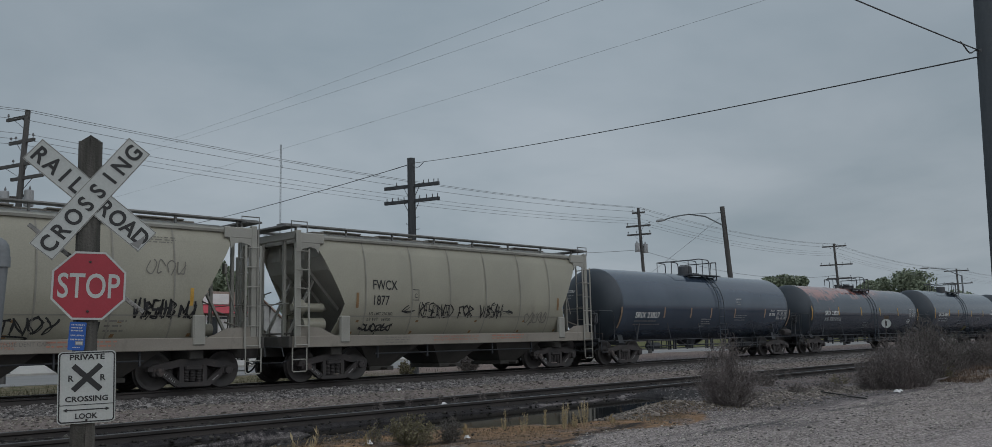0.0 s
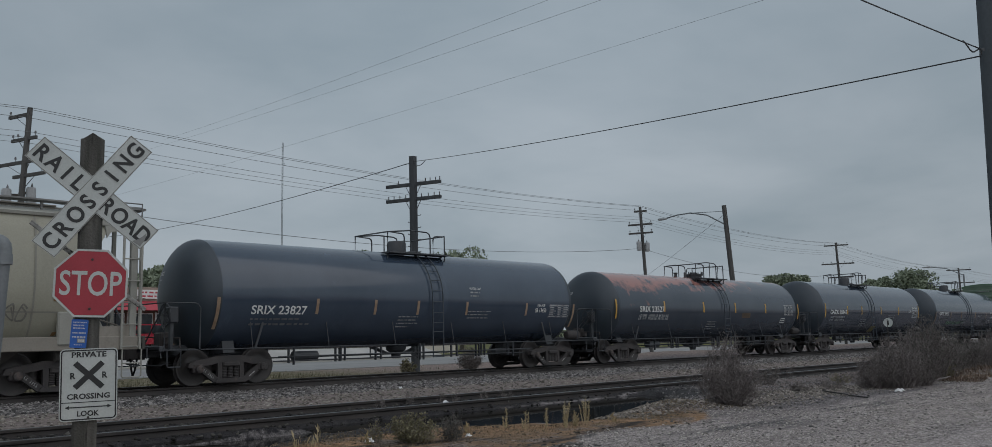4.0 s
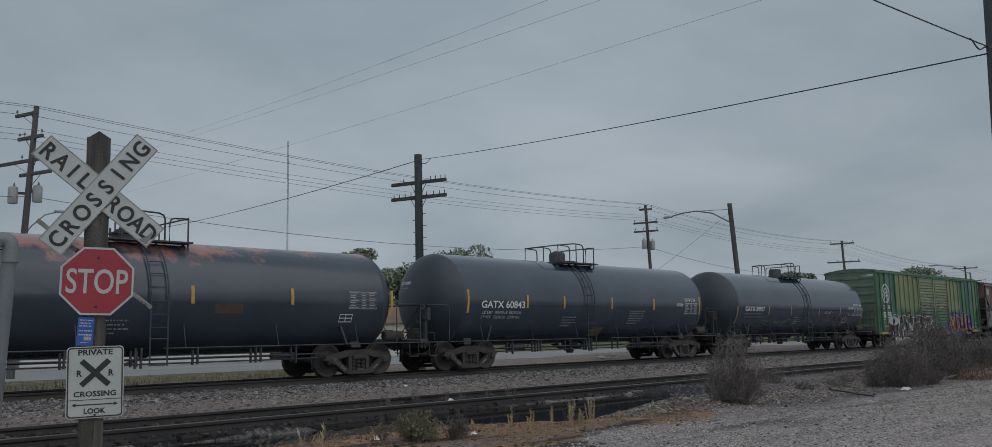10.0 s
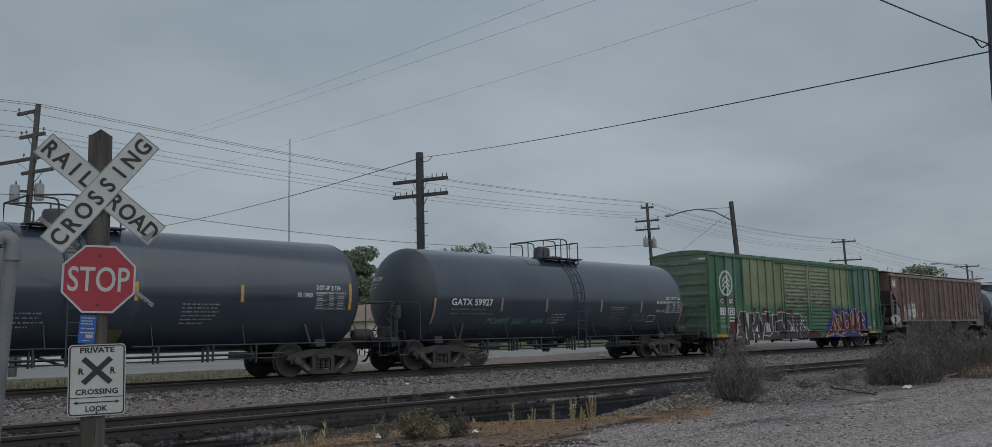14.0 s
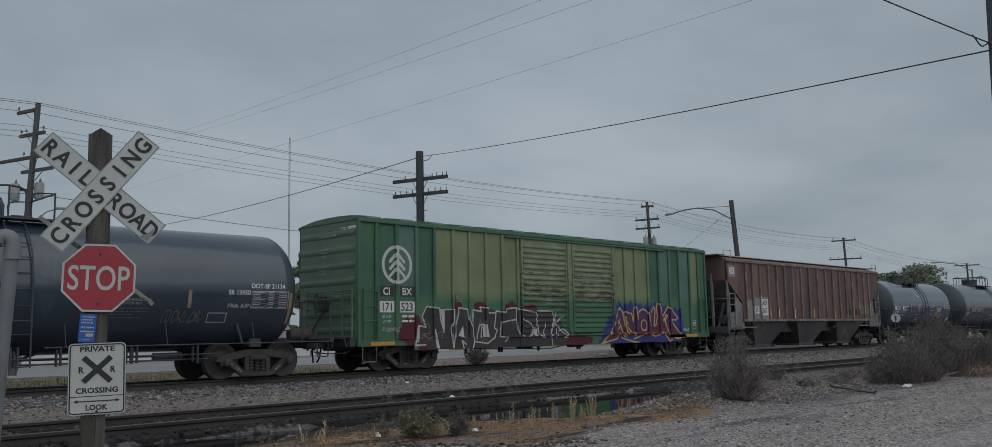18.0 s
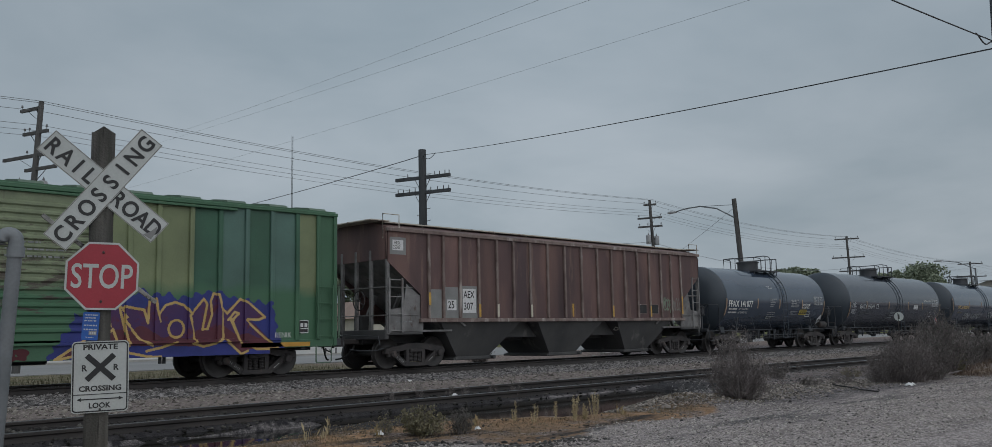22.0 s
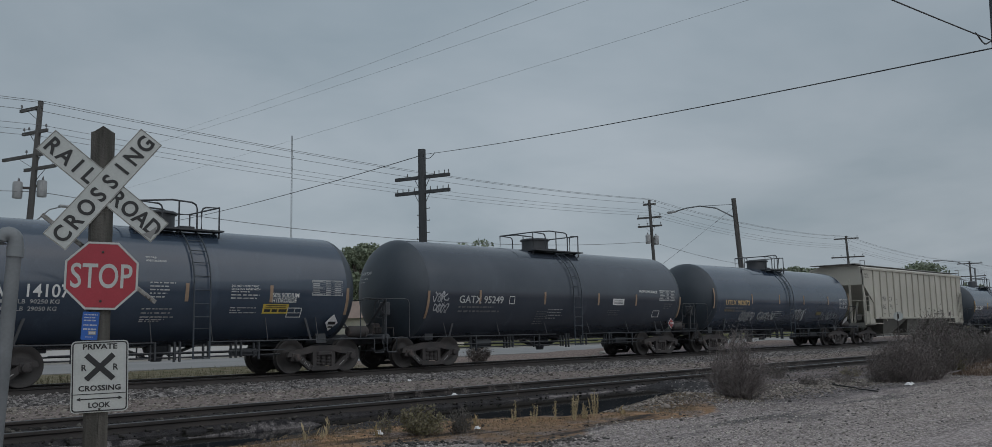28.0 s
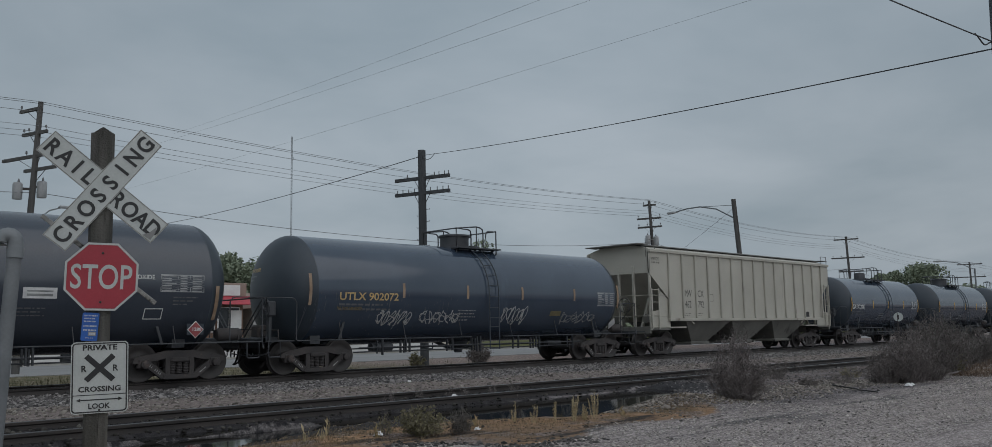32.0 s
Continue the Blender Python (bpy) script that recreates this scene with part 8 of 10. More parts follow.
def make_crossing():
    sign = thing("crossing_sign", pose(3.097, 7.824, 0.10, 0, 0, -21.6), "white crossbuck, red stop sign and notices on a grey wooden post", "road sign")
    w = 0.095
    s = Shape()
    c = 0.022
    foot, top = -0.35, 2.98
    ring = [(-w, -w + c), (-w + c, -w), (w - c, -w), (w, -w + c), (w, w - c), (w - c, w), (-w + c, w), (-w, w - c)]
    n = len(ring)
    lean = -0.022
    vs = [(a, b, foot) for a, b in ring] + [(a + lean, b, top) for a, b in ring] + [(lean, -w, top + 0.055), (lean, w, top + 0.055)]
    fs = [tuple(range(n))[::-1]] + [(k, (k + 1) % n, n + (k + 1) % n, n + k) for k in range(n)]
    fs += [(n + 0, n + 1, 2 * n, 2 * n + 1, n + 6, n + 7), (n + 2, n + 3, n + 4, n + 5, 2 * n + 1, 2 * n), (n + 1, n + 2, 2 * n), (n + 5, n + 6, 2 * n + 1)]
    s.add(vs, fs)
    part("post", s, POST_WOOD, sign, smooth=20)
    # crossbuck blades
    def blade(angle, u, z, y, words):
        m = pose(u, y, z, 0, -angle, 0)
        b = part("blade", Shape().box(-0.60, 0.60, -0.004, 0.004, -0.112, 0.112), SIGN_WHITE, sign, at=m, smooth=0)
        edge = Shape()
        for a0, a1, b0, b1 in ((-0.597, 0.597, 0.104, 0.109), (-0.597, 0.597, -0.109, -0.104), (-0.597, -0.592, -0.109, 0.109), (0.592, 0.597, -0.109, 0.109)):
            edge.add([(a0, -0.0062, b0), (a1, -0.0062, b0), (a1, -0.0062, b1), (a0, -0.0062, b1)], [(0, 1, 2, 3)])
        part("blade_edge", edge, GREY_INK, b, smooth=0)
        for text, at in words:
            lettering(text, 0.132, SIGN_BLACK, b, lambda p, q: (p, -0.0075, q), at, -0.066, 0.90, 0.005, centre=True)
        return b
    yf = -w - 0.006
    step = 0.124
    a1 = blade(-40.0, -0.004, 2.500, yf, [(ch, -0.515 + k * step) for k, ch in enumerate("RAIL")] + [(ch, 0.158 + k * step) for k, ch in enumerate("ROAD")])
    part("peeled_patch", Shape().add([(0.50, -0.0085, -0.10), (0.58, -0.0085, -0.09), (0.57, -0.0085, -0.02), (0.545, -0.0085, 0.03), (0.53, -0.0085, -0.05)], [(0, 1, 2, 3, 4)]), GREY_PATCH, a1, "peeling patch", smooth=0)
    blade(52.0, 0.0, 2.488, yf - 0.009, [(ch, -0.51 + k * 0.146) for k, ch in enumerate("CROSSING")])
    # old rear board and braces behind the post
    s = Shape().box(-0.64, 0.56, -0.012, 0.012, -0.019, 0.019, 0.004)
    part("rear_board", s, PEELING, sign, "peeling white board behind the post", at=pose(0.015, w + 0.03, 1.87, 0, 39.0, 0))
    # stop sign
    zs = 1.735
    stop = part("stop_sign", Shape().prism(octagon(0.330 * 0.94), -0.004, 0.0), SIGN_BACK, sign, at=pose(0.005, yf - 0.024, zs, 0, 1.2, 0), smooth=0)
    part("stop_face", Shape().add([(a, -0.0065, b) for a, b in octagon(0.290)], [tuple(range(8))]), SIGN_RED, stop, "red octagonal face", smooth=0)
    part("stop_border", ring_shape(octagon(0.309), octagon(0.292), -0.0075), SIGN_WHITE, stop, smooth=0)
    k = 0.478 / width_of("STOP", 0.203, 1.0, 0.003)
    lettering("STOP", 0.203, SIGN_WHITE, stop, lambda p, q: (p, -0.009, q), 0.0, -0.100, k, 0.003, centre=True)
    for z in (0.20, -0.215):
        part("bolt", Shape().lathe([(-0.018, 0.001), (-0.016, 0.010), (-0.007, 0.011)], 8, "y"), RAIL, stop, at=pose(0, 0, z))
    # blue notice
    blue = part("notice", Shape().prism(rounded(0.128, 0.235, 0.012), -0.003, 0.0), SIGN_BLUE, sign, "small blue notice with white print", at=pose(-0.072, yf - 0.012, 1.315, 0, 3.0, 0), smooth=0)
    bars(print_rows(-0.05, 0.098, [0.10, 0.085, 0.095], 0.014, 0.010, 0.022, 31) + print_rows(-0.05, 0.012, [0.10], 0.016, 0.012, 0.02, 32) + print_rows(-0.05, -0.022, [0.10], 0.016, 0.012, 0.02, 34) + print_rows(-0.03, -0.09, [0.06], 0.008, 0.01, 0.02, 33), SIGN_WHITE, blue, lambda p, q: (p, -0.006, q))
    part("sticker", Shape().add([(-0.01, -0.0065, -0.075), (0.05, -0.0065, -0.075), (0.05, -0.0065, -0.040), (-0.01, -0.0065, -0.040)], [(0, 1, 2, 3)]), GREY_PATCH, blue, smooth=0)
    bars([(-0.003, 0.01, -0.068, -0.048), (0.014, 0.026, -0.068, -0.048), (0.030, 0.044, -0.068, -0.048)], SIGN_WHITE, blue, lambda p, q: (p, -0.0075, q))
    # private crossing notice
    W, H = 0.440, 0.590
    note = part("crossing_notice", Shape().prism(rounded(W, H, 0.035), -0.003, 0.0), SIGN_WHITE, sign, "white notice with black print and a black cross", at=pose(0.016, yf - 0.014, 0.895, 0, -1.0, 0), smooth=0)

    def on(p, q):
        return (p, -0.006, q)
    part("border", ring_shape(rounded(W - 0.016, H - 0.016, 0.030), rounded(W - 0.036, H - 0.036, 0.022), -0.006), SIGN_BLACK, note, smooth=0)
    for text, wide, z in (("PRIVATE", 0.265, 0.226), ("CROSSING", 0.325, -0.116), ("LOOK", 0.168, -0.256)):
        lettering(text, 0.043, SIGN_BLACK, note, on, 0.0, z, wide / width_of(text, 0.043, 1.0, 0.0018), 0.0018, centre=True)
    for d, u in ((-1, -0.120), (1, 0.122)):
        lettering("R", 0.050, SIGN_BLACK, note, on, u, 0.050, 0.95, 0.002, centre=True)
    s = Shape()
    for d in (-1, 1):
        s.add([on(-0.105 * d - 0.016, 0.178 - 0.016 * d), on(-0.105 * d + 0.016, 0.178 + 0.016 * d), on(0.105 * d + 0.016, -0.024 + 0.016 * d), on(0.105 * d - 0.016, -0.024 - 0.016 * d)], [(0, 1, 2, 3)])
    s.v = [(x, y - 0.0006 * (k // 4), z) for k, (x, y, z) in enumerate(s.v)]
    part("cross", s, SIGN_BLACK, note, "bold black cross", smooth=0)
    bars([(-W / 2 + 0.012, W / 2 - 0.012, -0.146, -0.140)], SIGN_BLACK, note, on)
    s = Shape()
    s.add([on(-0.150, -0.179), on(0.150, -0.179), on(0.150, -0.188), on(-0.150, -0.188)], [(0, 1, 2, 3)])
    for d in (-1, 1):
        s.add([on(d * 0.178, -0.1835), on(d * 0.145, -0.168), on(d * 0.145, -0.199)], [(0, 1, 2)])
    part("arrow", s, SIGN_BLACK, note, smooth=0)
    for z in (0.262, -0.268):
        part("bolt", Shape().lathe([(-0.016, 0.001), (-0.014, 0.009), (-0.006, 0.010)], 8, "y"), RAIL, note, at=pose(0.0, 0, z))


make_crossing()


def make_vent_pipe():
    pipe = thing("vent_pipe", pose(1.90, 6.26, 0.12), "grey galvanised vent pipe with a downturned elbow", "pipe")
    foot, top = Vector((-0.06, 0.05, -0.2)), Vector((-0.035, -0.20, 1.80))
    part("riser", Shape().tube([foot, top], 0.043, 16), GALV, pipe)
    d = Vector((-0.93, 0.37, 0))
    path = [top + Vector((0, 0, -0.06)), top]
    for k in range(1, 9):
        a = radians(180 * k / 8)
        path.append(top + d * (0.042 * (1 - math.cos(a))) + Vector((0, 0, 0.045 * math.sin(a))))
    path.append(path[-1] + Vector((0, 0, -0.02)))
    part("elbow", Shape().tube(path, 0.046, 16), GALV, pipe)
    part("collar", Shape().tube([top + Vector((0, 0, -0.10)), top + Vector((0, 0, -0.035))], 0.051, 16), GALV, pipe)


make_vent_pipe()

# ---- poles and wires ----
POLE = surface("grey_brown_pole_wood", [(0.065, 0.064, 0.063), (0.115, 0.112, 0.108)], 2, 0.9, 0, 0.3, 30, (0.03, 0.028, 0.026), 0.58, 0.85, stretch=(1, 1, 0.12))
DARKPOLE = surface("dark_tarred_pole_wood", [(0.042, 0.046, 0.050), (0.080, 0.086, 0.092)], 2, 0.9, 0, 0.3, 30, stretch=(1, 1, 0.12))
CERAMIC = surface("grey_insulator", [(0.12, 0.12, 0.125), (0.20, 0.20, 0.205)], 5, 0.3, 0, 0)
CAN = surface("grey_transformer_paint", [(0.30, 0.31, 0.32), (0.38, 0.39, 0.395)], 4, 0.5, 0, 0.03)
WIRE = surface("black_cable", [(0.045, 0.047, 0.05), (0.065, 0.067, 0.07)], 8, 0.7, 0, 0)
THIN_WIRE = surface("weathered_line_wire", [(0.16, 0.165, 0.17), (0.22, 0.225, 0.23)], 8, 0.5, 0.3, 0)


def pole_shape(h, r0, r1, lean=(0, 0), foot=-0.5):
    n = 8
    path = [Vector((lean[0] * (foot + (h - foot) * k / n) / h, lean[1] * (foot + (h - foot) * k / n) / h, foot + (h - foot) * k / n)) for k in range(n + 1)]
    return Shape().tube(path, [r0 + (r1 - r0) * k / n for k in range(n + 1)], 14)


def insulator(pole, at):
    s = Shape().lathe([(0, 0.012), (0.10, 0.012), (0.10, 0.045), (0.14, 0.05), (0.17, 0.035), (0.19, 0.04), (0.22, 0.001)], 8, "z")
    part("insulator", s, CERAMIC, pole, at=pose(*at))


def line_pole(x, y, h, lean, arms, cans=(), label="", turn=-74.0):
    """A pole for overhead lines: arms are (height, half length, offset, insulator places)."""
    pole = thing("utility_pole", pose(x, y, 0.0), label, "utility pole", "poles along the road")
    part("mast", pole_shape(h, 0.16, 0.105, lean), POLE, pole)
    d = Vector((math.cos(radians(turn)), math.sin(radians(turn)), 0))
    for z, half, off, spots in arms:
        c = Vector((lean[0] * z / h, lean[1] * z / h, z)) + d * off
        arm = part("crossarm", Shape().bar(c - d * half, c + d * half, 0.10, 0.13), POLE, pole, smooth=0)
        for q in (-1, 1):
            part("brace", Shape().bar(c + d * (q * half * 0.45), Vector((lean[0] * (z - 0.6) / h, lean[1] * (z - 0.6) / h, z - 0.6)), 0.03, 0.008), RAIL, arm, smooth=0)
        for q in spots:
            p = c + d * (half * q)
            insulator(pole, (p.x, p.y, p.z + 0.06))
    for z, side in cans:
        side_way = Vector((0.95, -0.31, 0)) * (0.42 * side)
        c = Vector((lean[0] * z / h, lean[1] * z / h, z)) + side_way
        s = Shape().lathe([(-0.34, 0.001), (-0.34, 0.17), (-0.30, 0.19), (0.28, 0.19), (0.34, 0.16), (0.36, 0.001)], 14, "z")
        can = part("transformer", s, CAN, pole, "grey transformer can", at=pose(c.x, c.y, c.z))
        part("bushing", Shape().lathe([(0.34, 0.035), (0.42, 0.05), (0.48, 0.03), (0.55, 0.001)], 8, "z", (0.05, 0.05, 0)), CERAMIC, can)
        part("hanger", Shape().bar((0, 0, 0.1), tuple(Vector((0, 0, 0.1)) - side_way), 0.06, 0.10), RAIL, can, smooth=0)
    return pole


def make_poles():
    line_pole(12.20, 39.0, 11.2, (0.53, 0.0), [(10.95, 0.72, -0.60, (-0.9, 0.9)), (9.90, 0.80, -0.2, (-0.9, -0.5, 0.9)), (8.92, 1.75, -0.45, (-0.1,)), (8.33, 1.0, 0.35, (0.8,))], ((7.42, -1.3), (7.52, 0.8)), "tall grey utility pole with two transformer cans and crossarms")
    line_pole(56.9, 39.0, 11.05, (-0.75, 0.0), [(10.7, 0.5, 0.0, (-0.9, 0.9)), (9.7, 0.95, -0.1, (-0.9, 0.1, 0.9)), (9.05, 0.95, -0.1, (-0.9, -0.2, 0.9))], ((8.0, 0.9), (8.05, -0.9)), "grey utility pole with three crossarms and transformers")
    line_pole(91.8, 39.0, 10.5, (-0.9, 0.0), [(10.2, 1.2, 0.0, (-0.9, 0.1, 0.9)), (8.3, 1.6, 0.0, (-0.9, -0.4, 0.4, 0.9)), (6.9, 1.2, 0.2, (-0.9, 0.9))], (), "leaning grey utility pole with three wide crossarms")
    line_pole(129.6, 39.0, 9.5, (-0.4, 0.0), [(9.2, 1.5, 0.0, (-0.9, 0.9)), (7.5, 1.8, 0.0, (-0.9, 0.9)), (5.9, 1.6, 0.3, (-0.9, 0.9))], (), "far grey utility pole with three crossarms")
    line_pole(172.0, 39.0, 10.0, (0.1, 0.0), [(9.7, 1.5, 0.0, (-0.9, 0.9)), (8.2, 1.8, 0.0, (-0.9, 0.9))], (), "far grey utility pole with crossarms")

    # old telegraph pole between the tracks and the road
    pole = thing("telegraph_pole", pose(25.0, 29.0, 0.0), "dark old telegraph pole with two crossarms and bare pins", "utility pole")
    part("mast", pole_shape(9.2, 0.185, 0.165, (-0.06, 0.0)), DARKPOLE, pole)
    d = Vector((math.cos(radians(-73.6)), math.sin(radians(-73.6)), 0))
    for z, spots in ((7.98, (-0.55, 0.45, 0.62, 0.82, 0.97)), (7.33, (-0.92, -0.72, -0.5, -0.28, 0.3, 0.55, 0.76, 0.95))):
        c = Vector((-0.05, 0, z))
        arm = part("crossarm", Shape().bar(c - d * 1.38, c + d * 1.38, 0.12, 0.14), DARKPOLE, pole, smooth=0)
        for q in (-1, 1):
            part("brace", Shape().bar(c + d * (q * 0.42), c + d * (q * 0.15) + Vector((0, 0, -0.48)), 0.035, 0.01), RAIL, arm, smooth=0)
        for q in spots:
            p = c + d * (1.38 * q)
            part("pin", Shape().tube([p + Vector((0, 0, 0.05)), p + Vector((0, 0, 0.22))], 0.018, 6), RAIL, arm)
    for k in range(9):
        z = 2.2 + k * 0.52
        for q in (-1, 1):
            p = Vector((0, 0, z + 0.26 * (q > 0)))
            part("climbing_peg", Shape().tube([p + d * (0.16 * q), p + d * (0.32 * q), p + d * (0.32 * q) + Vector((0, 0, 0.04))], 0.013, 5), RAIL, pole)

    # street lamp
    lamp = thing("street_lamp", pose(54.0, 30.0, 0.0), "leaning wooden pole with a long curved street lamp arm", "street lamp")
    part("mast", pole_shape(9.85, 0.19, 0.15, (-0.75, 0.25)), POLE, lamp)
    top = Vector((-0.68, 0.22, 8.6))
    arm = [top + Vector((0, 0.1, 0)), top + Vector((0, 1.4, 0.75)), top + Vector((-0.1, 2.6, 1.02)), top + Vector((-0.2, 3.6, 0.98)), top + Vector((-0.3, 4.4, 0.84))]
    part("arm", Shape().tube(arm, 0.045, 8), GALV, lamp)
    part("stay", Shape().tube([(-0.74, 0.25, 9.45), (-0.8, 2.9, 9.62)], 0.02, 5), GALV, lamp)
    head = arm[-1]
    part("lamp_head", Shape().lathe([(-0.35, 0.03), (-0.30, 0.06), (0.0, 0.09), (0.32, 0.10), (0.42, 0.05), (0.44, 0.001)], 12, "y", tuple(head + Vector((0, 0.3, -0.03)))), CAN, lamp, "grey cobra-head lamp")

    # a second far lamp arm over the road
    far = thing("street_lamp", pose(101.0, 30.0, 0.0), "far slender street lamp", "street lamp")
    part("mast", pole_shape(7.0, 0.10, 0.08, (-0.1, 0)), GALV, far)
    part("arm", Shape().tube([(-0.1, 0, 6.9), (-0.1, 1.6, 7.7), (-0.1, 3.4, 8.0)], 0.045, 6), GALV, far)
    part("lamp_head", Shape().box(-0.25, 0.05, 3.2, 4.0, 7.9, 8.05, 0.04), CAN, far)

    # a lamp arm that reaches over the road behind the crossing sign
    side = thing("street_lamp", pose(16.6, 52.0, 0.0), "slender street lamp with a curved arm across the road", "street lamp")
    part("mast", pole_shape(7.4, 0.10, 0.07), GALV, side)
    part("arm", Shape().tube([(0, 0, 7.2), (0.35, 0, 7.80), (1.05, 0, 8.5), (1.7, 0, 8.72)], 0.04, 6), GALV, side)
    part("lamp_head", Shape().box(1.55, 2.05, -0.16, 0.16, 8.68, 8.82, 0.04), CAN, side)

    # heavy pole beside the lot
    near = thing("utility_pole", pose(13.645, 3.535, 0.10), "thick dark pole that carries a black cable", "utility pole", "poles along the road")
    part("mast", pole_shape(8.6, 0.185, 0.15, (-1.05, -0.46)), surface("blue_grey_weathered_pole", [(0.060, 0.072, 0.082), (0.100, 0.116, 0.128)], 2, 0.85, 0, 0.3, 30, stretch=(1, 1, 0.12)), near)
    part("bracket", Shape().box(-0.72, -0.58, -0.24, -0.14, 4.84, 4.93, 0.01), RAIL, near)
    insulator(near, (-0.70, -0.20, 4.78))


make_poles()


def cable(a, b, sag, r, material, name, label, n=24):
    a, b = Vector(a), Vector(b)
    path = [a + (b - a) * (k / n) - Vector((0, 0, 4 * sag * (k / n) * (1 - k / n))) for k in range(n + 1)]
    solid(name, Shape().tube(path, r, 5), material, label, "cable", "overhead wires", smooth=60)


def make_wires():
    # black cable from the lot's pole to the telegraph pole, on to a house far off, and back over the lot
    cable((12.945, 3.41, 4.93), (24.95, 29.0, 8.98), 0.12, 0.0105, WIRE, "black_cable", "heavy black cable sagging across the tracks")
    cable((24.93, 29.0, 8.95), (36.7, 90.0, 12.2), 0.5, 0.018, WIRE, "black_cable", "heavy black cable running on from the telegraph pole")
    cable((12.915, 3.39, 5.02), (7.78, 4.35, 5.27), 0.015, 0.009, WIRE, "black_cable", "black cable passing over the gravel lot")
    loop = [Vector((12.915 - 0.055 * k, 3.39 + 0.01 * k, 5.01 + 0.005 * k - 0.09 * math.sin(k * 0.3927) ** 2)) for k in range(9)]
    solid("cable_loop", Shape().tube(loop, 0.010, 5), WIRE, "slack loop of black cable at the pole", "cable", "overhead wires")
    loop = [Vector((24.95, 29.0, 8.96)) + Vector((-0.42, -0.89, -0.14)) * (0.25 * k) - Vector((0, 0, 0.20 * math.sin(k * math.pi / 8))) for k in range(9)]
    solid("cable_loop", Shape().tube(loop, 0.014, 5), WIRE, "slack loop of black cable at the telegraph pole", "cable", "overhead wires")
    # line wires from pole to pole
    tops = [(-38.0, 39.0, 11.2), (12.73, 39.0, 11.2), (56.2, 39.0, 11.1), (91.0, 39.0, 10.45), (129.3, 39.0, 9.45), (172.1, 39.0, 9.9), (230.0, 39.0, 9.9)]
    for dz, dy, r in ((0.0, -0.12, 0.011), (-0.02, 0.12, 0.011), (-0.38, 0.1, 0.011), (-1.02, -0.1, 0.009), (-1.22, 0.1, 0.009), (-1.45, 0.1, 0.009), (-3.8, 0.0, 0.014)):
        for (x0, y0, z0), (x1, y1, z1) in zip(tops, tops[1:]):
            near, far = (1.0 if x0 < 20 else 0.85), (1.0 if x1 < 20 else 0.85)
            cable((x0, y0 + dy, z0 + dz * near), (x1, y1 + dy, z1 + dz * far), 0.58 if dz > -3 else 1.0, r, THIN_WIRE if r < 0.015 else WIRE, "line_wire", "thin overhead line wire between the road's poles", 14)
    cable((56.2, 39.0, 5.6), (53.3, 30.2, 9.3), 0.05, 0.010, THIN_WIRE, "line_wire", "thin wire from a pole to the street lamp", 6)
    # high lines crossing far behind
    for a, b in (((53.9, 27.5, 23.5), (58.6, 137.5, 25.0)), ((46.3, 35.2, 23.7), (60.9, 134.0, 31.7)), ((43.9, 37.6, 23.8), (63.5, 131.0, 33.6))):
        a, b = Vector(a), Vector(b)
        cable(a - (b - a) * 0.15, b + (b - a) * 0.05, 0.4, 0.010, THIN_WIRE, "high_wire", "high thin wire crossing the sky", 16)


make_wires()


def make_mast():
    mast = thing("radio_mast", pose(216.0, 339.5, 0.0), "far thin guyed lattice radio mast", "radio mast")
    s = Shape()
    legs = [(0.32 * math.cos(radians(a)), 0.32 * math.sin(radians(a))) for a in (90, 210, 330)]
    for k in range(3):
        x, y = legs[k]
        part("leg", Shape().tube([(x, y, -0.5), (x, y, 90)], 0.09, 5), GALV, mast)
        x2, y2 = legs[(k + 1) % 3]
        for j in range(60):
            z = j * 1.5
            s.bar((x, y, z), (x2, y2, z + 1.5), 0.05, 0.05)
    part("lattice", s, GALV, mast, smooth=0)
    part("antenna", Shape().tube([(0, 0, 80), (1.2, 0.4, 80), (1.2, 0.4, 81)], 0.12, 5), GALV, mast)


make_mast()


def make_switch_stand():
    st = thing("switch_stand", pose(35.3, 13.35, 0.16), "switch stand with a round white target", "switch stand")
    part("base", Shape().box(-0.22, 0.22, -0.14, 0.14, -0.04, 0.16, 0.03), RAIL, st)
    part("spindle", Shape().tube([(0, 0, 0.1), (0, 0, 1.60)], 0.022, 8), RAIL, st)
    part("lever", Shape().tube([(0.05, -0.1, 0.2), (0.3, -0.35, 0.45), (0.42, -0.45, 0.42)], 0.018, 6), RAIL, st)
    m = pose(0, -0.03, 1.46, 0, 0, -70)
    t = part("target", Shape().lathe([(-0.006, 0.001), (-0.006, 0.17), (0.006, 0.17), (0.006, 0.001)], 24, "y"), SIGN_WHITE, st, "round white target", at=m)
    part("target_bar", Shape().box(-0.025, 0.025, -0.009, -0.007, -0.10, 0.08), SIGN_BLACK, t, smooth=0)


make_switch_stand()


# ---- shop and parked cars across the road ----
STUCCO = surface("cream_stucco", [(0.50, 0.47, 0.41), (0.58, 0.55, 0.48)], 1, 0.85, 0, 0.1)
BRICKY = surface("brown_brick_wall", [(0.16, 0.10, 0.075), (0.23, 0.15, 0.11)], 4, 0.85, 0, 0.3)
ROOFTAN = surface("tan_parapet", [(0.26, 0.19, 0.16), (0.33, 0.25, 0.21)], 1, 0.8, 0, 0.05)
AWNING = surface("red_awning", [(0.40, 0.05, 0.07), (0.48, 0.07, 0.09)], 2, 0.6, 0, 0.05)
GLASS = surface("dark_shop_glass", [(0.02, 0.025, 0.03), (0.05, 0.055, 0.06)], 2, 0.08, 0, 0)
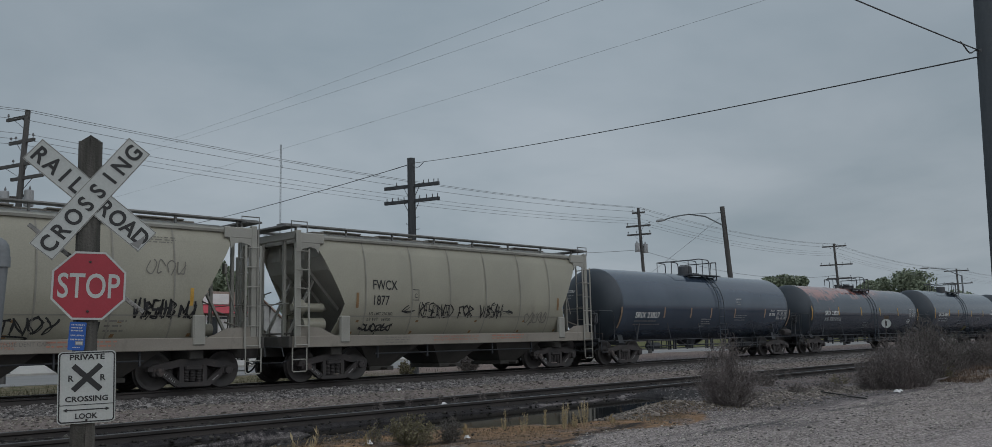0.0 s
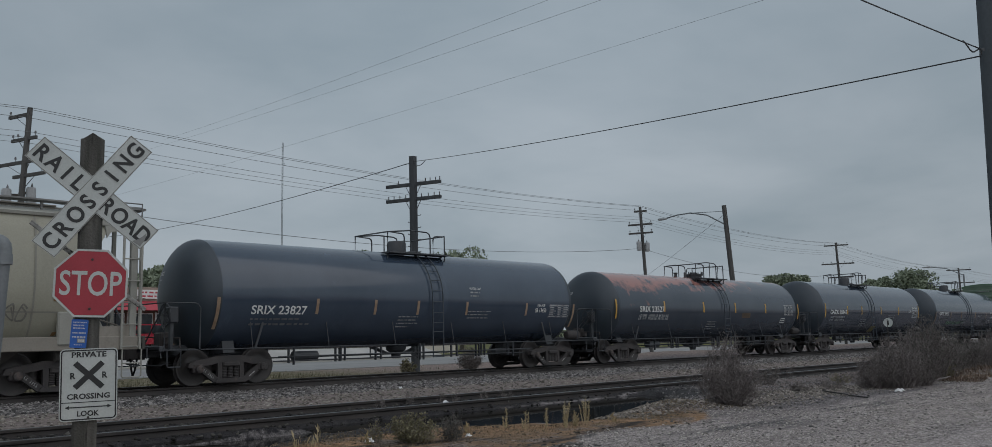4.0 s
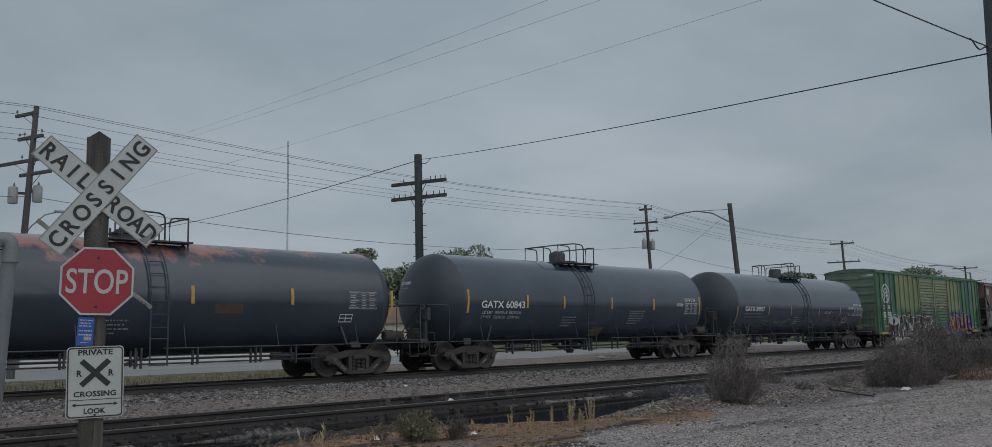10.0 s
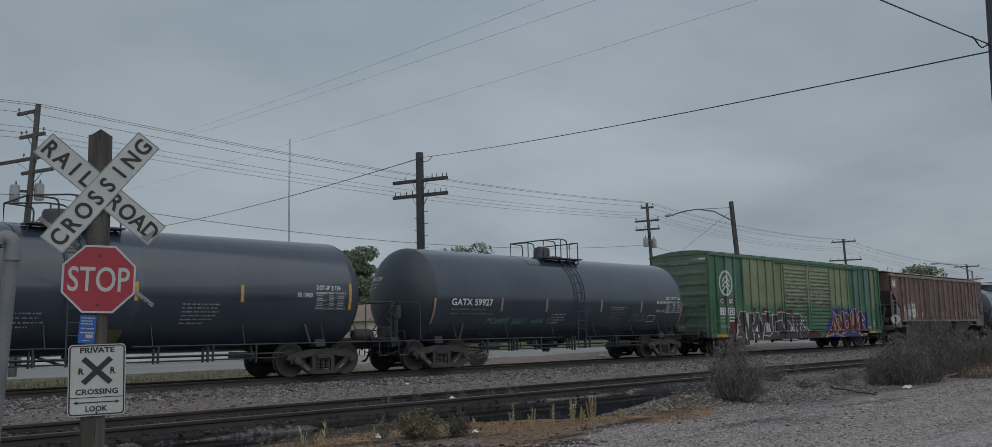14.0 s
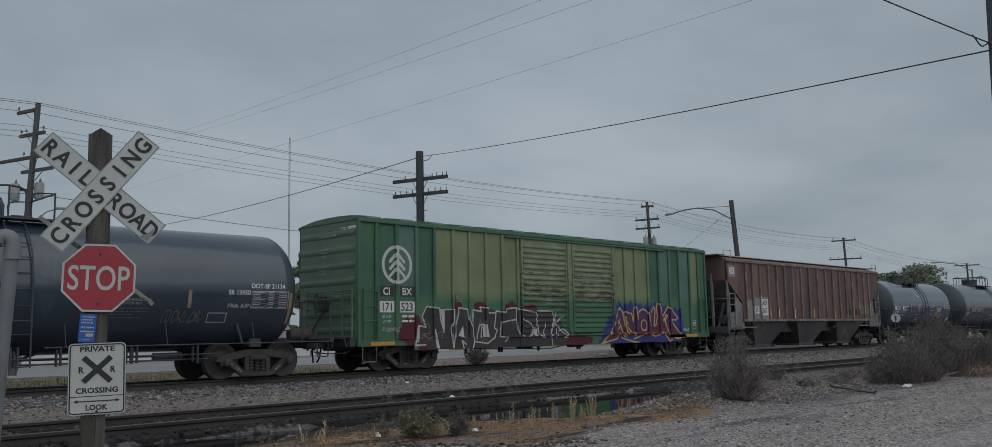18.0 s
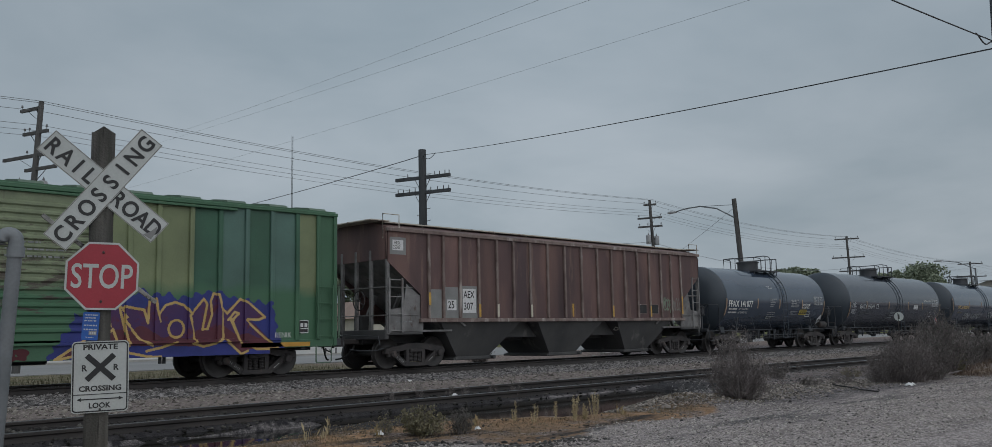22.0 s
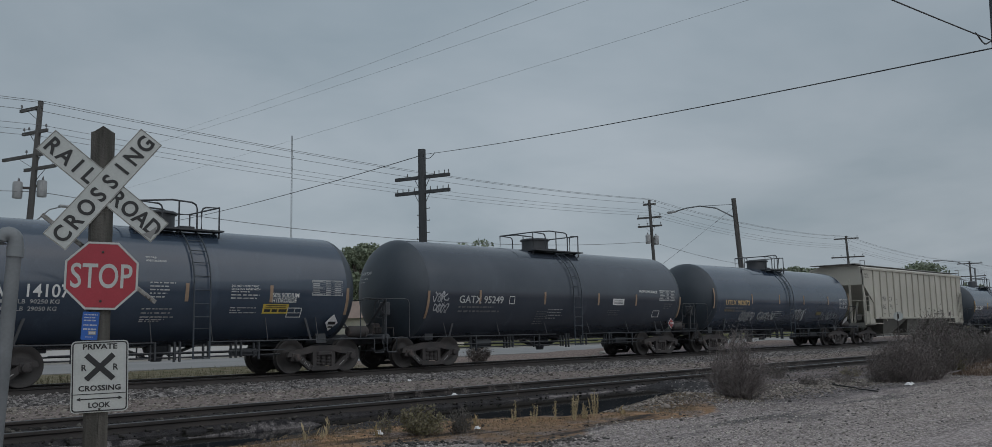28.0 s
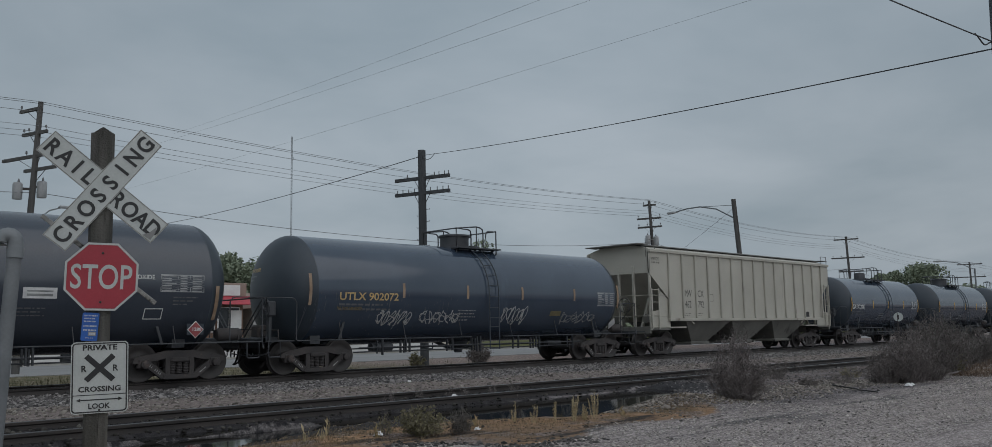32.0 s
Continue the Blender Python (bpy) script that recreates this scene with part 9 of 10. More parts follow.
WHITE_PAINT = surface("white_painted_metal", [(0.62, 0.62, 0.61), (0.72, 0.72, 0.71)], 2, 0.5, 0, 0.03)
KERB_YELLOW = surface("yellow_kerb_paint", [(0.50, 0.38, 0.06), (0.58, 0.46, 0.10)], 3, 0.8, 0, 0.1)
TYRE = surface("black_tyre", [(0.015, 0.015, 0.015), (0.03, 0.03, 0.03)], 8, 0.85)
CARGLASS = surface("tinted_car_glass", [(0.015, 0.018, 0.02), (0.03, 0.034, 0.038)], 3, 0.06, 0, 0)


PALE_GROUND = surface("pale_concrete_ground", [(0.34, 0.335, 0.32), (0.46, 0.45, 0.43)], 0.5, 0.85, 0, 0.1, 20)


SHED_GREY = surface("grey_painted_boards", [(0.27, 0.27, 0.265), (0.36, 0.36, 0.35)], 2, 0.8, 0, 0.1, 30, (0.2, 0.19, 0.18), 0.6, 0.6)


def make_shop():
    shop = thing("shop", pose(30.0, 60.0, 0.02), "low brick roadside shop with a red awning and white signs", "shop")
    part("wall", Shape().box(-8.0, 4.2, 0.0, 8.0, 0.6, 1.7).box(-8.0, 4.2, 0.12, 8.0, 1.7, 4.2), BRICKY, shop, smooth=0)
    part("parapet", Shape().box(-8.15, 4.35, -0.12, 8.1, 4.2, 5.30, 0.04), ROOFTAN, shop, "tan parapet")
    s = Shape().prism([(-1.25, 3.70), (-0.12, 4.35), (-0.12, 3.70)], -7.9, 4.8, "yz")
    part("awning", s, AWNING, shop, "red awning")
    for k in range(6):
        x = -7.6 + k * 1.95
        win = part("window", Shape().box(x, x + 1.75, 0.02, 0.09, 1.72, 3.55, 0.01), WHITE_PAINT, shop)
        for q in (0, 1):
            part("pane", Shape().box(x + 0.07 + q * 0.83, x + 0.85 + q * 0.83, 0.0, 0.018, 1.80, 3.47), GLASS, win, smooth=0)
        part("string_lights", Shape().box(x - 0.08, x + 0.02, -0.08, -0.02, 1.18, 3.6, 0.01), WHITE_PAINT, shop, smooth=0)
    part("sign_board", Shape().box(1.65, 3.75, -0.26, -0.14, 4.36, 5.12, 0.02), WHITE_PAINT, shop, "blank white sign board")
    board = part("sign_board", Shape().box(-3.2, -1.2, -0.26, -0.14, 4.5, 5.12, 0.02), WHITE_PAINT, shop, "white sign board with red print")
    bars(print_rows(-3.0, 5.0, [1.6, 1.2], 0.16, 0.10, 0.5, 41), AWNING, board, lambda u, v: (u, -0.265, v))
    sign = part("open_sign", Shape().box(0.45, 1.55, -0.26, -0.15, 4.42, 4.92, 0.02), SIGN_BLACK, shop, "black sign with white letters")
    lettering("OPEN", 0.26, WHITE_PAINT, sign, lambda u, v: (u, -0.268, v), 1.0, 4.54, 0.95, 0.012, centre=True)
    part("door", Shape().box(3.0, 4.0, -0.07, -0.01, 1.19, 3.3, 0.01), WHITE_PAINT, shop)
    annex = thing("shed", pose(35.3, 60.5, 0.02), "small pale grey gabled shed beside the shop", "shed")
    part("wall", Shape().prism([(0.0, 0.6), (3.4, 0.6), (3.4, 3.3), (1.7, 4.7), (0.0, 3.6)], 0.0, 5.0), SHED_GREY, annex, smooth=0)
    part("roof", Shape().bar((1.7, 2.5, 4.78), (3.75, 2.5, 3.12), 5.4, 0.08, (0, 0, 1)).bar((1.7, 2.5, 4.78), (-0.3, 2.5, 3.45), 5.4, 0.08), ROOFTAN, annex, smooth=0)
    part("door", Shape().box(0.5, 1.4, -0.05, 0.0, 1.19, 3.2, 0.01), STUCCO, annex, smooth=0)
    solid("parking_kerb", Shape().box(29.0, 32.6, 56.2, 56.5, 1.10, 1.36, 0.03), KERB_YELLOW, "yellow painted kerb before the shop", "kerb")
    solid("forecourt", Shape().prism([(52.0, -0.2), (52.0, 0.05), (56.0, 1.15), (69.0, 1.2), (69.0, -0.2)], 8.0, 48.0, "yz"), PALE_GROUND, "pale sloping concrete forecourt of the shop", "ground", kind="structure", smooth=0)
    house = thing("house", pose(58.0, 72.0, 0.0), "pale low house with a grey roof across the road", "house")
    part("wall", Shape().box(-6, 6, -4, 4, -0.1, 3.0), STUCCO, house, smooth=0)
    part("roof", Shape().prism([(-6.5, 2.9), (6.5, 2.9), (4.5, 4.6), (-4.5, 4.6)], -4.5, 4.5), ROOFTAN, house, smooth=0)
    for x in (-4.2, -1.2, 2.6):
        part("window", Shape().box(x, x + 1.3, -4.04, -4.0, 1.0, 2.2), GLASS, house, smooth=0)


make_shop()


def parked_car(x, y, turn, paint, label, tall=1.45):
    car = thing("parked_car", pose(x, y, 1.155, 0, 0, turn), label, "car", "parked cars")
    side = [(-2.2, 0.35), (-2.25, 0.62), (-2.1, 0.88), (-1.2, 0.96), (-0.55, tall), (1.15, tall), (1.9, 1.0), (2.2, 0.92), (2.25, 0.45), (2.15, 0.30), (-2.0, 0.28)]
    part("body", Shape().prism(side, -0.87, 0.87), paint, car)
    for y0 in (-0.885, 0.872):
        part("side_window", Shape().prism([(-1.02, 0.98), (-0.50, tall - 0.08), (0.25, tall - 0.08), (0.25, 0.98)], y0, y0 + 0.013), CARGLASS, car, smooth=0)
        part("side_window", Shape().prism([(0.33, 0.98), (0.33, tall - 0.08), (1.08, tall - 0.08), (1.65, 1.02)], y0, y0 + 0.013), CARGLASS, car, smooth=0)
    part("windscreen", Shape().bar((-1.14, 0, 1.02), (-0.60, 0, tall - 0.05), 1.5, 0.02), CARGLASS, car, smooth=0)
    part("rear_window", Shape().bar((1.22, 0, tall - 0.05), (1.85, 0, 1.05), 1.5, 0.02), CARGLASS, car, smooth=0)
    for q in (-1.4, 1.4):
        for y0 in (-0.80, 0.80):
            w = part("wheel", Shape().lathe([(-0.11, 0.001), (-0.11, 0.25), (-0.09, 0.33), (0.09, 0.33), (0.11, 0.25), (0.11, 0.001)], 18, "y"), TYRE, car, at=pose(q, y0, 0.33))
            part("rim", Shape().lathe([(-0.118, 0.001), (-0.118, 0.20), (0.118, 0.20), (0.118, 0.001)], 14, "y"), CAN, w)
    for y0 in (-0.6, 0.6):
        part("headlight", Shape().box(-2.26, -2.18, y0 - 0.18, y0 + 0.18, 0.66, 0.80, 0.03), WHITE_PAINT, car)


parked_car(26.4, 58.3, 6, surface("red_car_paint", [(0.30, 0.015, 0.03), (0.34, 0.02, 0.035)], 2, 0.25, 0, 0), "red car parked before the shop", 1.6)
parked_car(23.3, 57.6, 183, surface("silver_car_paint", [(0.16, 0.165, 0.175), (0.22, 0.225, 0.235)], 2, 0.3, 0.5, 0), "silver car parked before the shop")


# ---- plants ----
TWIG = surface("grey_brown_twigs", [(0.120, 0.103, 0.101), (0.215, 0.187, 0.180)], 6, 0.9, 0, 0)
SAGE = surface("dull_sage_leaves", [(0.125, 0.112, 0.106), (0.205, 0.183, 0.170)], 5, 0.9, 0, 0)
OLIVE_LEAF = surface("olive_shrub_leaves", [(0.13, 0.118, 0.066), (0.245, 0.222, 0.135)], 5, 0.9, 0, 0)
DARK_LEAF = surface("dark_shrub_leaves", [(0.078, 0.076, 0.068), (0.128, 0.122, 0.108)], 5, 0.9, 0, 0)
STRAW = surface("dry_straw_blades", [(0.22, 0.165, 0.085), (0.36, 0.28, 0.155)], 5, 0.9, 0, 0)
STRAW_DARK = surface("brown_dry_blades", [(0.13, 0.095, 0.055), (0.22, 0.165, 0.10)], 5, 0.9, 0, 0)
# distance haze is put into this leaf colour, paler than real foliage
TREE_LEAF = surface("haze_paled_tree_leaves", [(0.165, 0.200, 0.135), (0.250, 0.290, 0.205)], 0.5, 0.8, 0, 0)
DEAD_WEED = surface("red_brown_dead_weeds", [(0.085, 0.058, 0.042), (0.165, 0.115, 0.08)], 5, 0.9, 0, 0)
BARK = surface("grey_bark", [(0.07, 0.06, 0.05), (0.13, 0.115, 0.095)], 3, 0.9, 0, 0.4)


def quads(name, centres, size, material, rng, flatness=0.0, parent=None, long=1.6):
    """Many small leaf-shaped blades, each turned at random."""
    n = len(centres)
    c = np.array(centres, float)
    a = rng.normal(size=(n, 3))
    a /= np.linalg.norm(a, axis=1)[:, None]
    b = rng.normal(size=(n, 3))
    b -= (b * a).sum(1)[:, None] * a
    b /= np.linalg.norm(b, axis=1)[:, None]
    s = (np.asarray(size) * rng.uniform(0.6, 1.3, n))[:, None]
    p = np.stack([c - a * s * long / 2, c + b * s * 0.5, c + a * s * long / 2, c - b * s * 0.5], 1).reshape(-1, 3)
    me = bpy.data.meshes.new(name)
    me.from_pydata(p.tolist(), [], [(4 * k, 4 * k + 1, 4 * k + 2, 4 * k + 3) for k in range(n)])
    me.materials.append(material)
    return part(name, me, None, parent)


def shrub(x, y, z, h, r, stems, leaf, leaf_size, leaves, seed, label, name="shrub", lean=(0, 0), long=1.6, wide=0.45, low=0.25):
    rng = random.Random(seed)
    nrg = np.random.default_rng(seed)
    ob = thing(name, pose(x, y, z), label, "shrub")
    s = Shape()
    tips = []
    for k in range(stems):
        a = rng.uniform(0, 2 * math.pi)
        out = rng.uniform(0.05, 1.0) ** 0.6
        end = Vector((math.cos(a) * r * out + lean[0], math.sin(a) * r * out + lean[1], h * rng.uniform(0.55, 1.0) * (1.12 - 0.55 * out * out)))
        if rng.random() < low:
            end.z = h * rng.uniform(0.12, 0.5)
            end.x, end.y = math.cos(a) * r * rng.uniform(0.6, 1.1), math.sin(a) * r * rng.uniform(0.6, 1.1)
        foot = r * wide * math.sqrt(rng.random())
        b = a + rng.uniform(-1.2, 1.2)
        start = Vector((math.cos(b) * foot, math.sin(b) * foot, -0.05))
        bend = Vector((rng.uniform(-0.15, 0.15), rng.uniform(-0.15, 0.15), 0.06)) * h
        path = []
        for j in range(5):
            f = j / 4
            path.append(start + (end - start) * f + bend * math.sin(math.pi * f) + Vector((rng.uniform(-1, 1), rng.uniform(-1, 1), rng.uniform(-1, 1))) * 0.035 * h)
        s.tube(path, [0.008 * h + 0.002, 0.006 * h, 0.0048 * h, 0.0036 * h, 0.0018], 3)
        way = (end - start).normalized()
        for m in range(8):
            f = rng.uniform(0.25, 0.98)
            i = min(int(f * 4), 3)
            p = path[i] + (path[i + 1] - path[i]) * (f * 4 - i)
            q = p + (way * 0.55 + Vector((rng.uniform(-1, 1), rng.uniform(-1, 1), rng.uniform(-0.2, 0.8)))) * h * rng.uniform(0.07, 0.19)
            mid = (p + q) / 2 + Vector((rng.uniform(-1, 1), rng.uniform(-1, 1), rng.uniform(-1, 1))) * 0.02 * h
            s.tube([p, mid, q], [0.0032 * h, 0.0024 * h, 0.0012], 3)
            tips += [p, mid, q]
        tips.append(path[-1])
    part("branchwork", s, TWIG, ob, "bare grey-brown twigs", smooth=0)
    pts = np.array([tuple(rng.choice(tips)) for k in range(leaves)]) + nrg.normal(size=(leaves, 3)) * 0.022 * h
    quads("foliage", pts, leaf_size, leaf, nrg, parent=ob, long=long)
    return ob


LOT = 0.24
PALE_STRAW = surface("pale_dry_weed", [(0.34, 0.275, 0.16), (0.48, 0.40, 0.25)], 8, 0.9, 0, 0)


def spike_weed(x, y, h, r, seed):
    """A dead weed of a few upright stalks, set all the way up with dry seed heads."""
    rng = random.Random(seed)
    nrg = np.random.default_rng(seed)
    ob = thing("weed", pose(x, y, LOT - 0.03), "tall straw-coloured dry weed by the puddle", "weed")
    pts = []
    for k in range(3 if r < 0.08 else 7):
        a = rng.uniform(0, 6.28)
        tip = Vector((math.cos(a) * r * rng.uniform(0.3, 1.0), math.sin(a) * r * rng.uniform(0.3, 1.0), h * rng.uniform(0.55, 1.0)))
        if k == 0:
            tip = Vector((0.01, 0, h))
        foot = Vector((tip.x * 0.3, tip.y * 0.3, 0))
        part("stalk", Shape().tube([foot, (foot + tip) / 2 + Vector((rng.uniform(-0.01, 0.01), 0, 0)), tip], [0.004, 0.003, 0.002], 4), PALE_STRAW, ob, smooth=0)
        for j in range(70):
            f = rng.uniform(0.25, 1.0)
            pts.append(tuple(foot + (tip - foot) * f + Vector((rng.gauss(0, 0.009), rng.gauss(0, 0.009), rng.gauss(0, 0.008)))))
    quads("seed_head", np.array(pts), 0.009, PALE_STRAW, nrg, parent=ob, long=1.8)



def make_shrubs():
    shrub(11.95, 6.88, LOT, 1.04, 0.40, 165, SAGE, 0.009, 4800, 1, "bare twiggy grey sagebrush beside the siding", long=6, wide=0.45, low=0.5)
    shrub(17.15, 6.80, LOT, 0.66, 0.36, 110, SAGE, 0.009, 3600, 2, "low spreading grey-brown sagebrush at the lot's edge", long=6, wide=0.6)
    shrub(17.50, 6.50, LOT, 0.96, 0.48, 150, SAGE, 0.010, 5200, 3, "large twiggy bush at the lot's edge", long=6, wide=0.6)
    shrub(18.40, 6.47, LOT, 0.98, 0.42, 140, DARK_LEAF, 0.011, 4600, 16, "twiggy bush with dark leaves beside the sagebrush", long=5, wide=0.6)
    shrub(20.60, 7.00, LOT, 1.30, 0.50, 170, DARK_LEAF, 0.013, 6400, 4, "tall dark dense bush behind the sagebrush", long=4, wide=0.6)
    shrub(21.7, 7.05, LOT, 1.05, 0.40, 120, DARK_LEAF, 0.013, 3600, 18, "dark bush behind the sagebrush", long=4, wide=0.6)
    shrub(24.8, 7.90, LOT, 0.86, 0.42, 110, DARK_LEAF, 0.014, 3400, 5, "dark low bush by the siding", long=4, wide=0.7)
    shrub(26.4, 8.10, LOT, 0.96, 0.52, 130, DARK_LEAF, 0.015, 4200, 6, "dark bush by the siding", long=4, wide=0.7)
    shrub(28.6, 8.00, LOT, 0.92, 0.62, 130, SAGE, 0.016, 4200, 7, "grey-green bush farther along the siding", long=4, wide=0.7)
    shrub(30.8, 8.10, LOT, 1.0, 0.8, 130, DARK_LEAF, 0.018, 4200, 17, "dark bush farther along the siding", long=4, wide=0.7)
    shrub(21.2, 6.78, LOT, 0.40, 0.13, 30, OLIVE_LEAF, 0.022, 600, 8, "small pale green weed among the bushes", "weed")
    shrub(18.7, 8.1, LOT, 0.24, 0.22, 50, OLIVE_LEAF, 0.012, 1000, 19, "low scrubby weed on bare earth", "weed")
    shrub(16.6, 7.35, LOT, 0.22, 0.24, 40, SAGE, 0.012, 800, 20, "low scrubby weed on bare earth", "weed")
    shrub(6.30, 7.38, LOT, 0.31, 0.27, 120, OLIVE_LEAF, 0.015, 4600, 9, "small rounded olive shrub on dry grass", wide=0.3, low=0.1)
    shrub(6.68, 7.16, LOT, 0.27, 0.13, 60, DARK_LEAF, 0.011, 1800, 10, "small dark shrub on dry grass")
    shrub(6.08, 7.72, LOT, 0.25, 0.09, 26, OLIVE_LEAF, 0.011, 500, 11, "thin dry weed on the bank", "weed")
    shrub(15.4, 7.45, LOT, 0.17, 0.22, 40, SAGE, 0.012, 900, 12, "low scrubby weed on gravel", "weed", long=4)
    shrub(17.4, 9.1, LOT, 0.40, 0.35, 40, SAGE, 0.014, 900, 13, "low scrubby weed beside the siding", "weed", long=4)
    shrub(27.4, 28.2, 0.02, 0.92, 0.55, 110, SAGE, 0.035, 3600, 14, "round grey-green shrub on the verge")
    shrub(23.2, 27.4, 0.03, 0.6, 0.35, 50, OLIVE_LEAF, 0.04, 1200, 15, "small green weed on the verge", "weed")
    for k, (x, y, h, r) in enumerate(((7.92, 7.55, 0.27, 0.05), (7.96, 7.28, 0.24, 0.06), (8.25, 7.20, 0.26, 0.05), (8.33, 6.98, 0.33, 0.10), (8.85, 7.08, 0.34, 0.10), (8.55, 7.02, 0.22, 0.08))):
        spike_weed(x, y, h, r, 500 + k)
    rng = random.Random(77)
    for k in range(16):
        x = rng.uniform(9.0, 22.0)
        y = YS + rng.choice((-0.95, -0.7, 0.1, 0.6, 0.95)) + rng.uniform(-0.1, 0.1)
        shrub(x, y, 0.22, rng.uniform(0.14, 0.28), 0.09, 14, SAGE, 0.016, 150, 200 + k, "small dry weed growing in the siding", "weed")


make_shrubs()


def tuft(x, y, z, h, r, blades, material, seed, label):
    rng = random.Random(seed)
    s = Shape()
    for k in range(blades):
        a, q = rng.uniform(0, 2 * math.pi), r * math.sqrt(rng.random()) * 0.4
        b = Vector((q * math.cos(a), q * math.sin(a), -0.03))
        hh = h * rng.uniform(0.45, 1.0)
        lean = Vector((math.cos(a), math.sin(a), 0)) * rng.uniform(0.0, r)
        t = b + lean + Vector((0, 0, hh))
        m = b + lean * 0.35 + Vector((0, 0, hh * 0.6))
        w = Vector((-math.sin(a), math.cos(a), 0)) * rng.uniform(0.003, 0.007)
        s.add([b - w, b + w, m + w * 0.8, m - w * 0.8, t], [(0, 1, 2, 3), (3, 2, 4)])
        if rng.random() < 0.35:
            u = Vector((rng.uniform(-1, 1), rng.uniform(-1, 1), 1.5)).normalized() * 0.05
            v = w * 2.4
            s.add([t - v, t + u, t + v, t - u], [(0, 1, 2, 3)])
    ob = solid("dry_grass_tuft", s, material, label, "grass", "dry tufts on the bank", m=pose(x, y, z), smooth=0)
    return ob


def make_grass():
    spots = [(5.15, 7.80, 0.22, 0.06), (5.40, 7.85, 0.20, 0.06), (5.6, 8.1, 0.24, 0.05), (7.0, 7.5, 0.12, 0.08), (5.9, 7.6, 0.14, 0.08), (7.4, 7.7, 0.14, 0.06), (9.2, 6.9, 0.12, 0.08)]
    for k, (x, y, h, r) in enumerate(spots):
        tuft(x, y, ground_z(x, y), h * (0.8 if k < 3 else 1), r, 9 if k < 3 else 26, PALE_STRAW if k < 3 else STRAW, 300 + k, "tuft of dry straw-coloured grass by the puddle")
    # short dead grass all over the bank
    nrg = np.random.default_rng(5)
    s = Shape()
    n = 14000
    xs, off = nrg.uniform(3.5, 12.5, n), nrg.normal(0, 0.6, n)
    for x, o in zip(xs, off):
        y = rim(x) + 0.15 + (shore(x) - rim(x) - 0.3) * (0.5 + 0.45 * o)
        if y < 5.6 or fbm(x, y, 0.9) < -0.25 + 0.25 * abs(o):
            continue
        z = ground_z(x, y)
        if z < WATER + 0.04 or y > shore(x) - 0.12:
            continue
        a = nrg.uniform(0, 6.28)
        h = nrg.uniform(0.010, 0.034)
        w, l = Vector((math.cos(a), math.sin(a), 0)) * 0.005, Vector((-math.sin(a), math.cos(a), 0)) * h * nrg.uniform(0.2, 1.4)
        b = Vector((x, y, z - 0.005))
        s.add([b - w, b + w, b + l + Vector((0, 0, h))], [(0, 1, 2)])
    me = bpy.data.meshes.new("dead_grass")
    me.from_pydata(s.v, [], s.f)
    me.materials.append(STRAW_DARK)
    tagged(new("dead_grass", me), "short tan dead grass on the bank", "grass", kind="stuff")
    # dead weeds in tufts behind the bushes
    s = Shape()
    for k in range(5200):
        x, y = nrg.uniform(19.6, 31), 0
        y = 5.75 + (x - 20) * 0.19 + nrg.uniform(0, 1.5)
        if fbm(x, y, 1.3) < 0.02:
            continue
        a, h = nrg.uniform(0, 6.28), nrg.uniform(0.03, 0.14)
        w, l = Vector((math.cos(a), math.sin(a), 0)) * 0.008, Vector((-math.sin(a), math.cos(a), 0)) * h * nrg.uniform(0.2, 1.4)
        b = Vector((x, y, ground_z(x, y) - 0.005))
        s.add([b - w, b + w, b + l + Vector((0, 0, h))], [(0, 1, 2)])
    me = bpy.data.meshes.new("dead_weeds")
    me.from_pydata(s.v, [], s.f)
    me.materials.append(DEAD_WEED)
    tagged(new("dead_weeds", me), "low brown dead weeds behind the bushes", "grass", kind="stuff")
    # verge grass beyond the tracks
    s = Shape()
    for k in range(18000):
        x, y = nrg.uniform(8, 75), YC + 3.6 + abs(nrg.normal(0, 5.0))
        if y > 36 or (x > 22 and nrg.random() > 0.12) or (x > 28 and y < 33.5):
            continue
        z = ground_z(x, y)
        a = nrg.uniform(0, 6.28)
        h = nrg.uniform(0.04, 0.16) * (1.0 + 0.8 * fbm(x, y, 0.25))
        w, l = Vector((math.cos(a), math.sin(a), 0)) * 0.012, Vector((-math.sin(a), math.cos(a), 0)) * h * nrg.uniform(0.1, 0.8)
        b = Vector((x, y, z - 0.01))
        s.add([b - w, b + w, b + l + Vector((0, 0, max(h, 0.02)))], [(0, 1, 2)])
    me = bpy.data.meshes.new("verge_grass")
    me.from_pydata(s.v, [], s.f)
    me.materials.append(surface("olive_verge_blades", [(0.12, 0.112, 0.068), (0.20, 0.185, 0.12)], 0.4, 0.9, 0, 0))
    tagged(new("verge_grass", me), "thin yellow-green grass on the verge", "grass", kind="stuff")


make_grass()


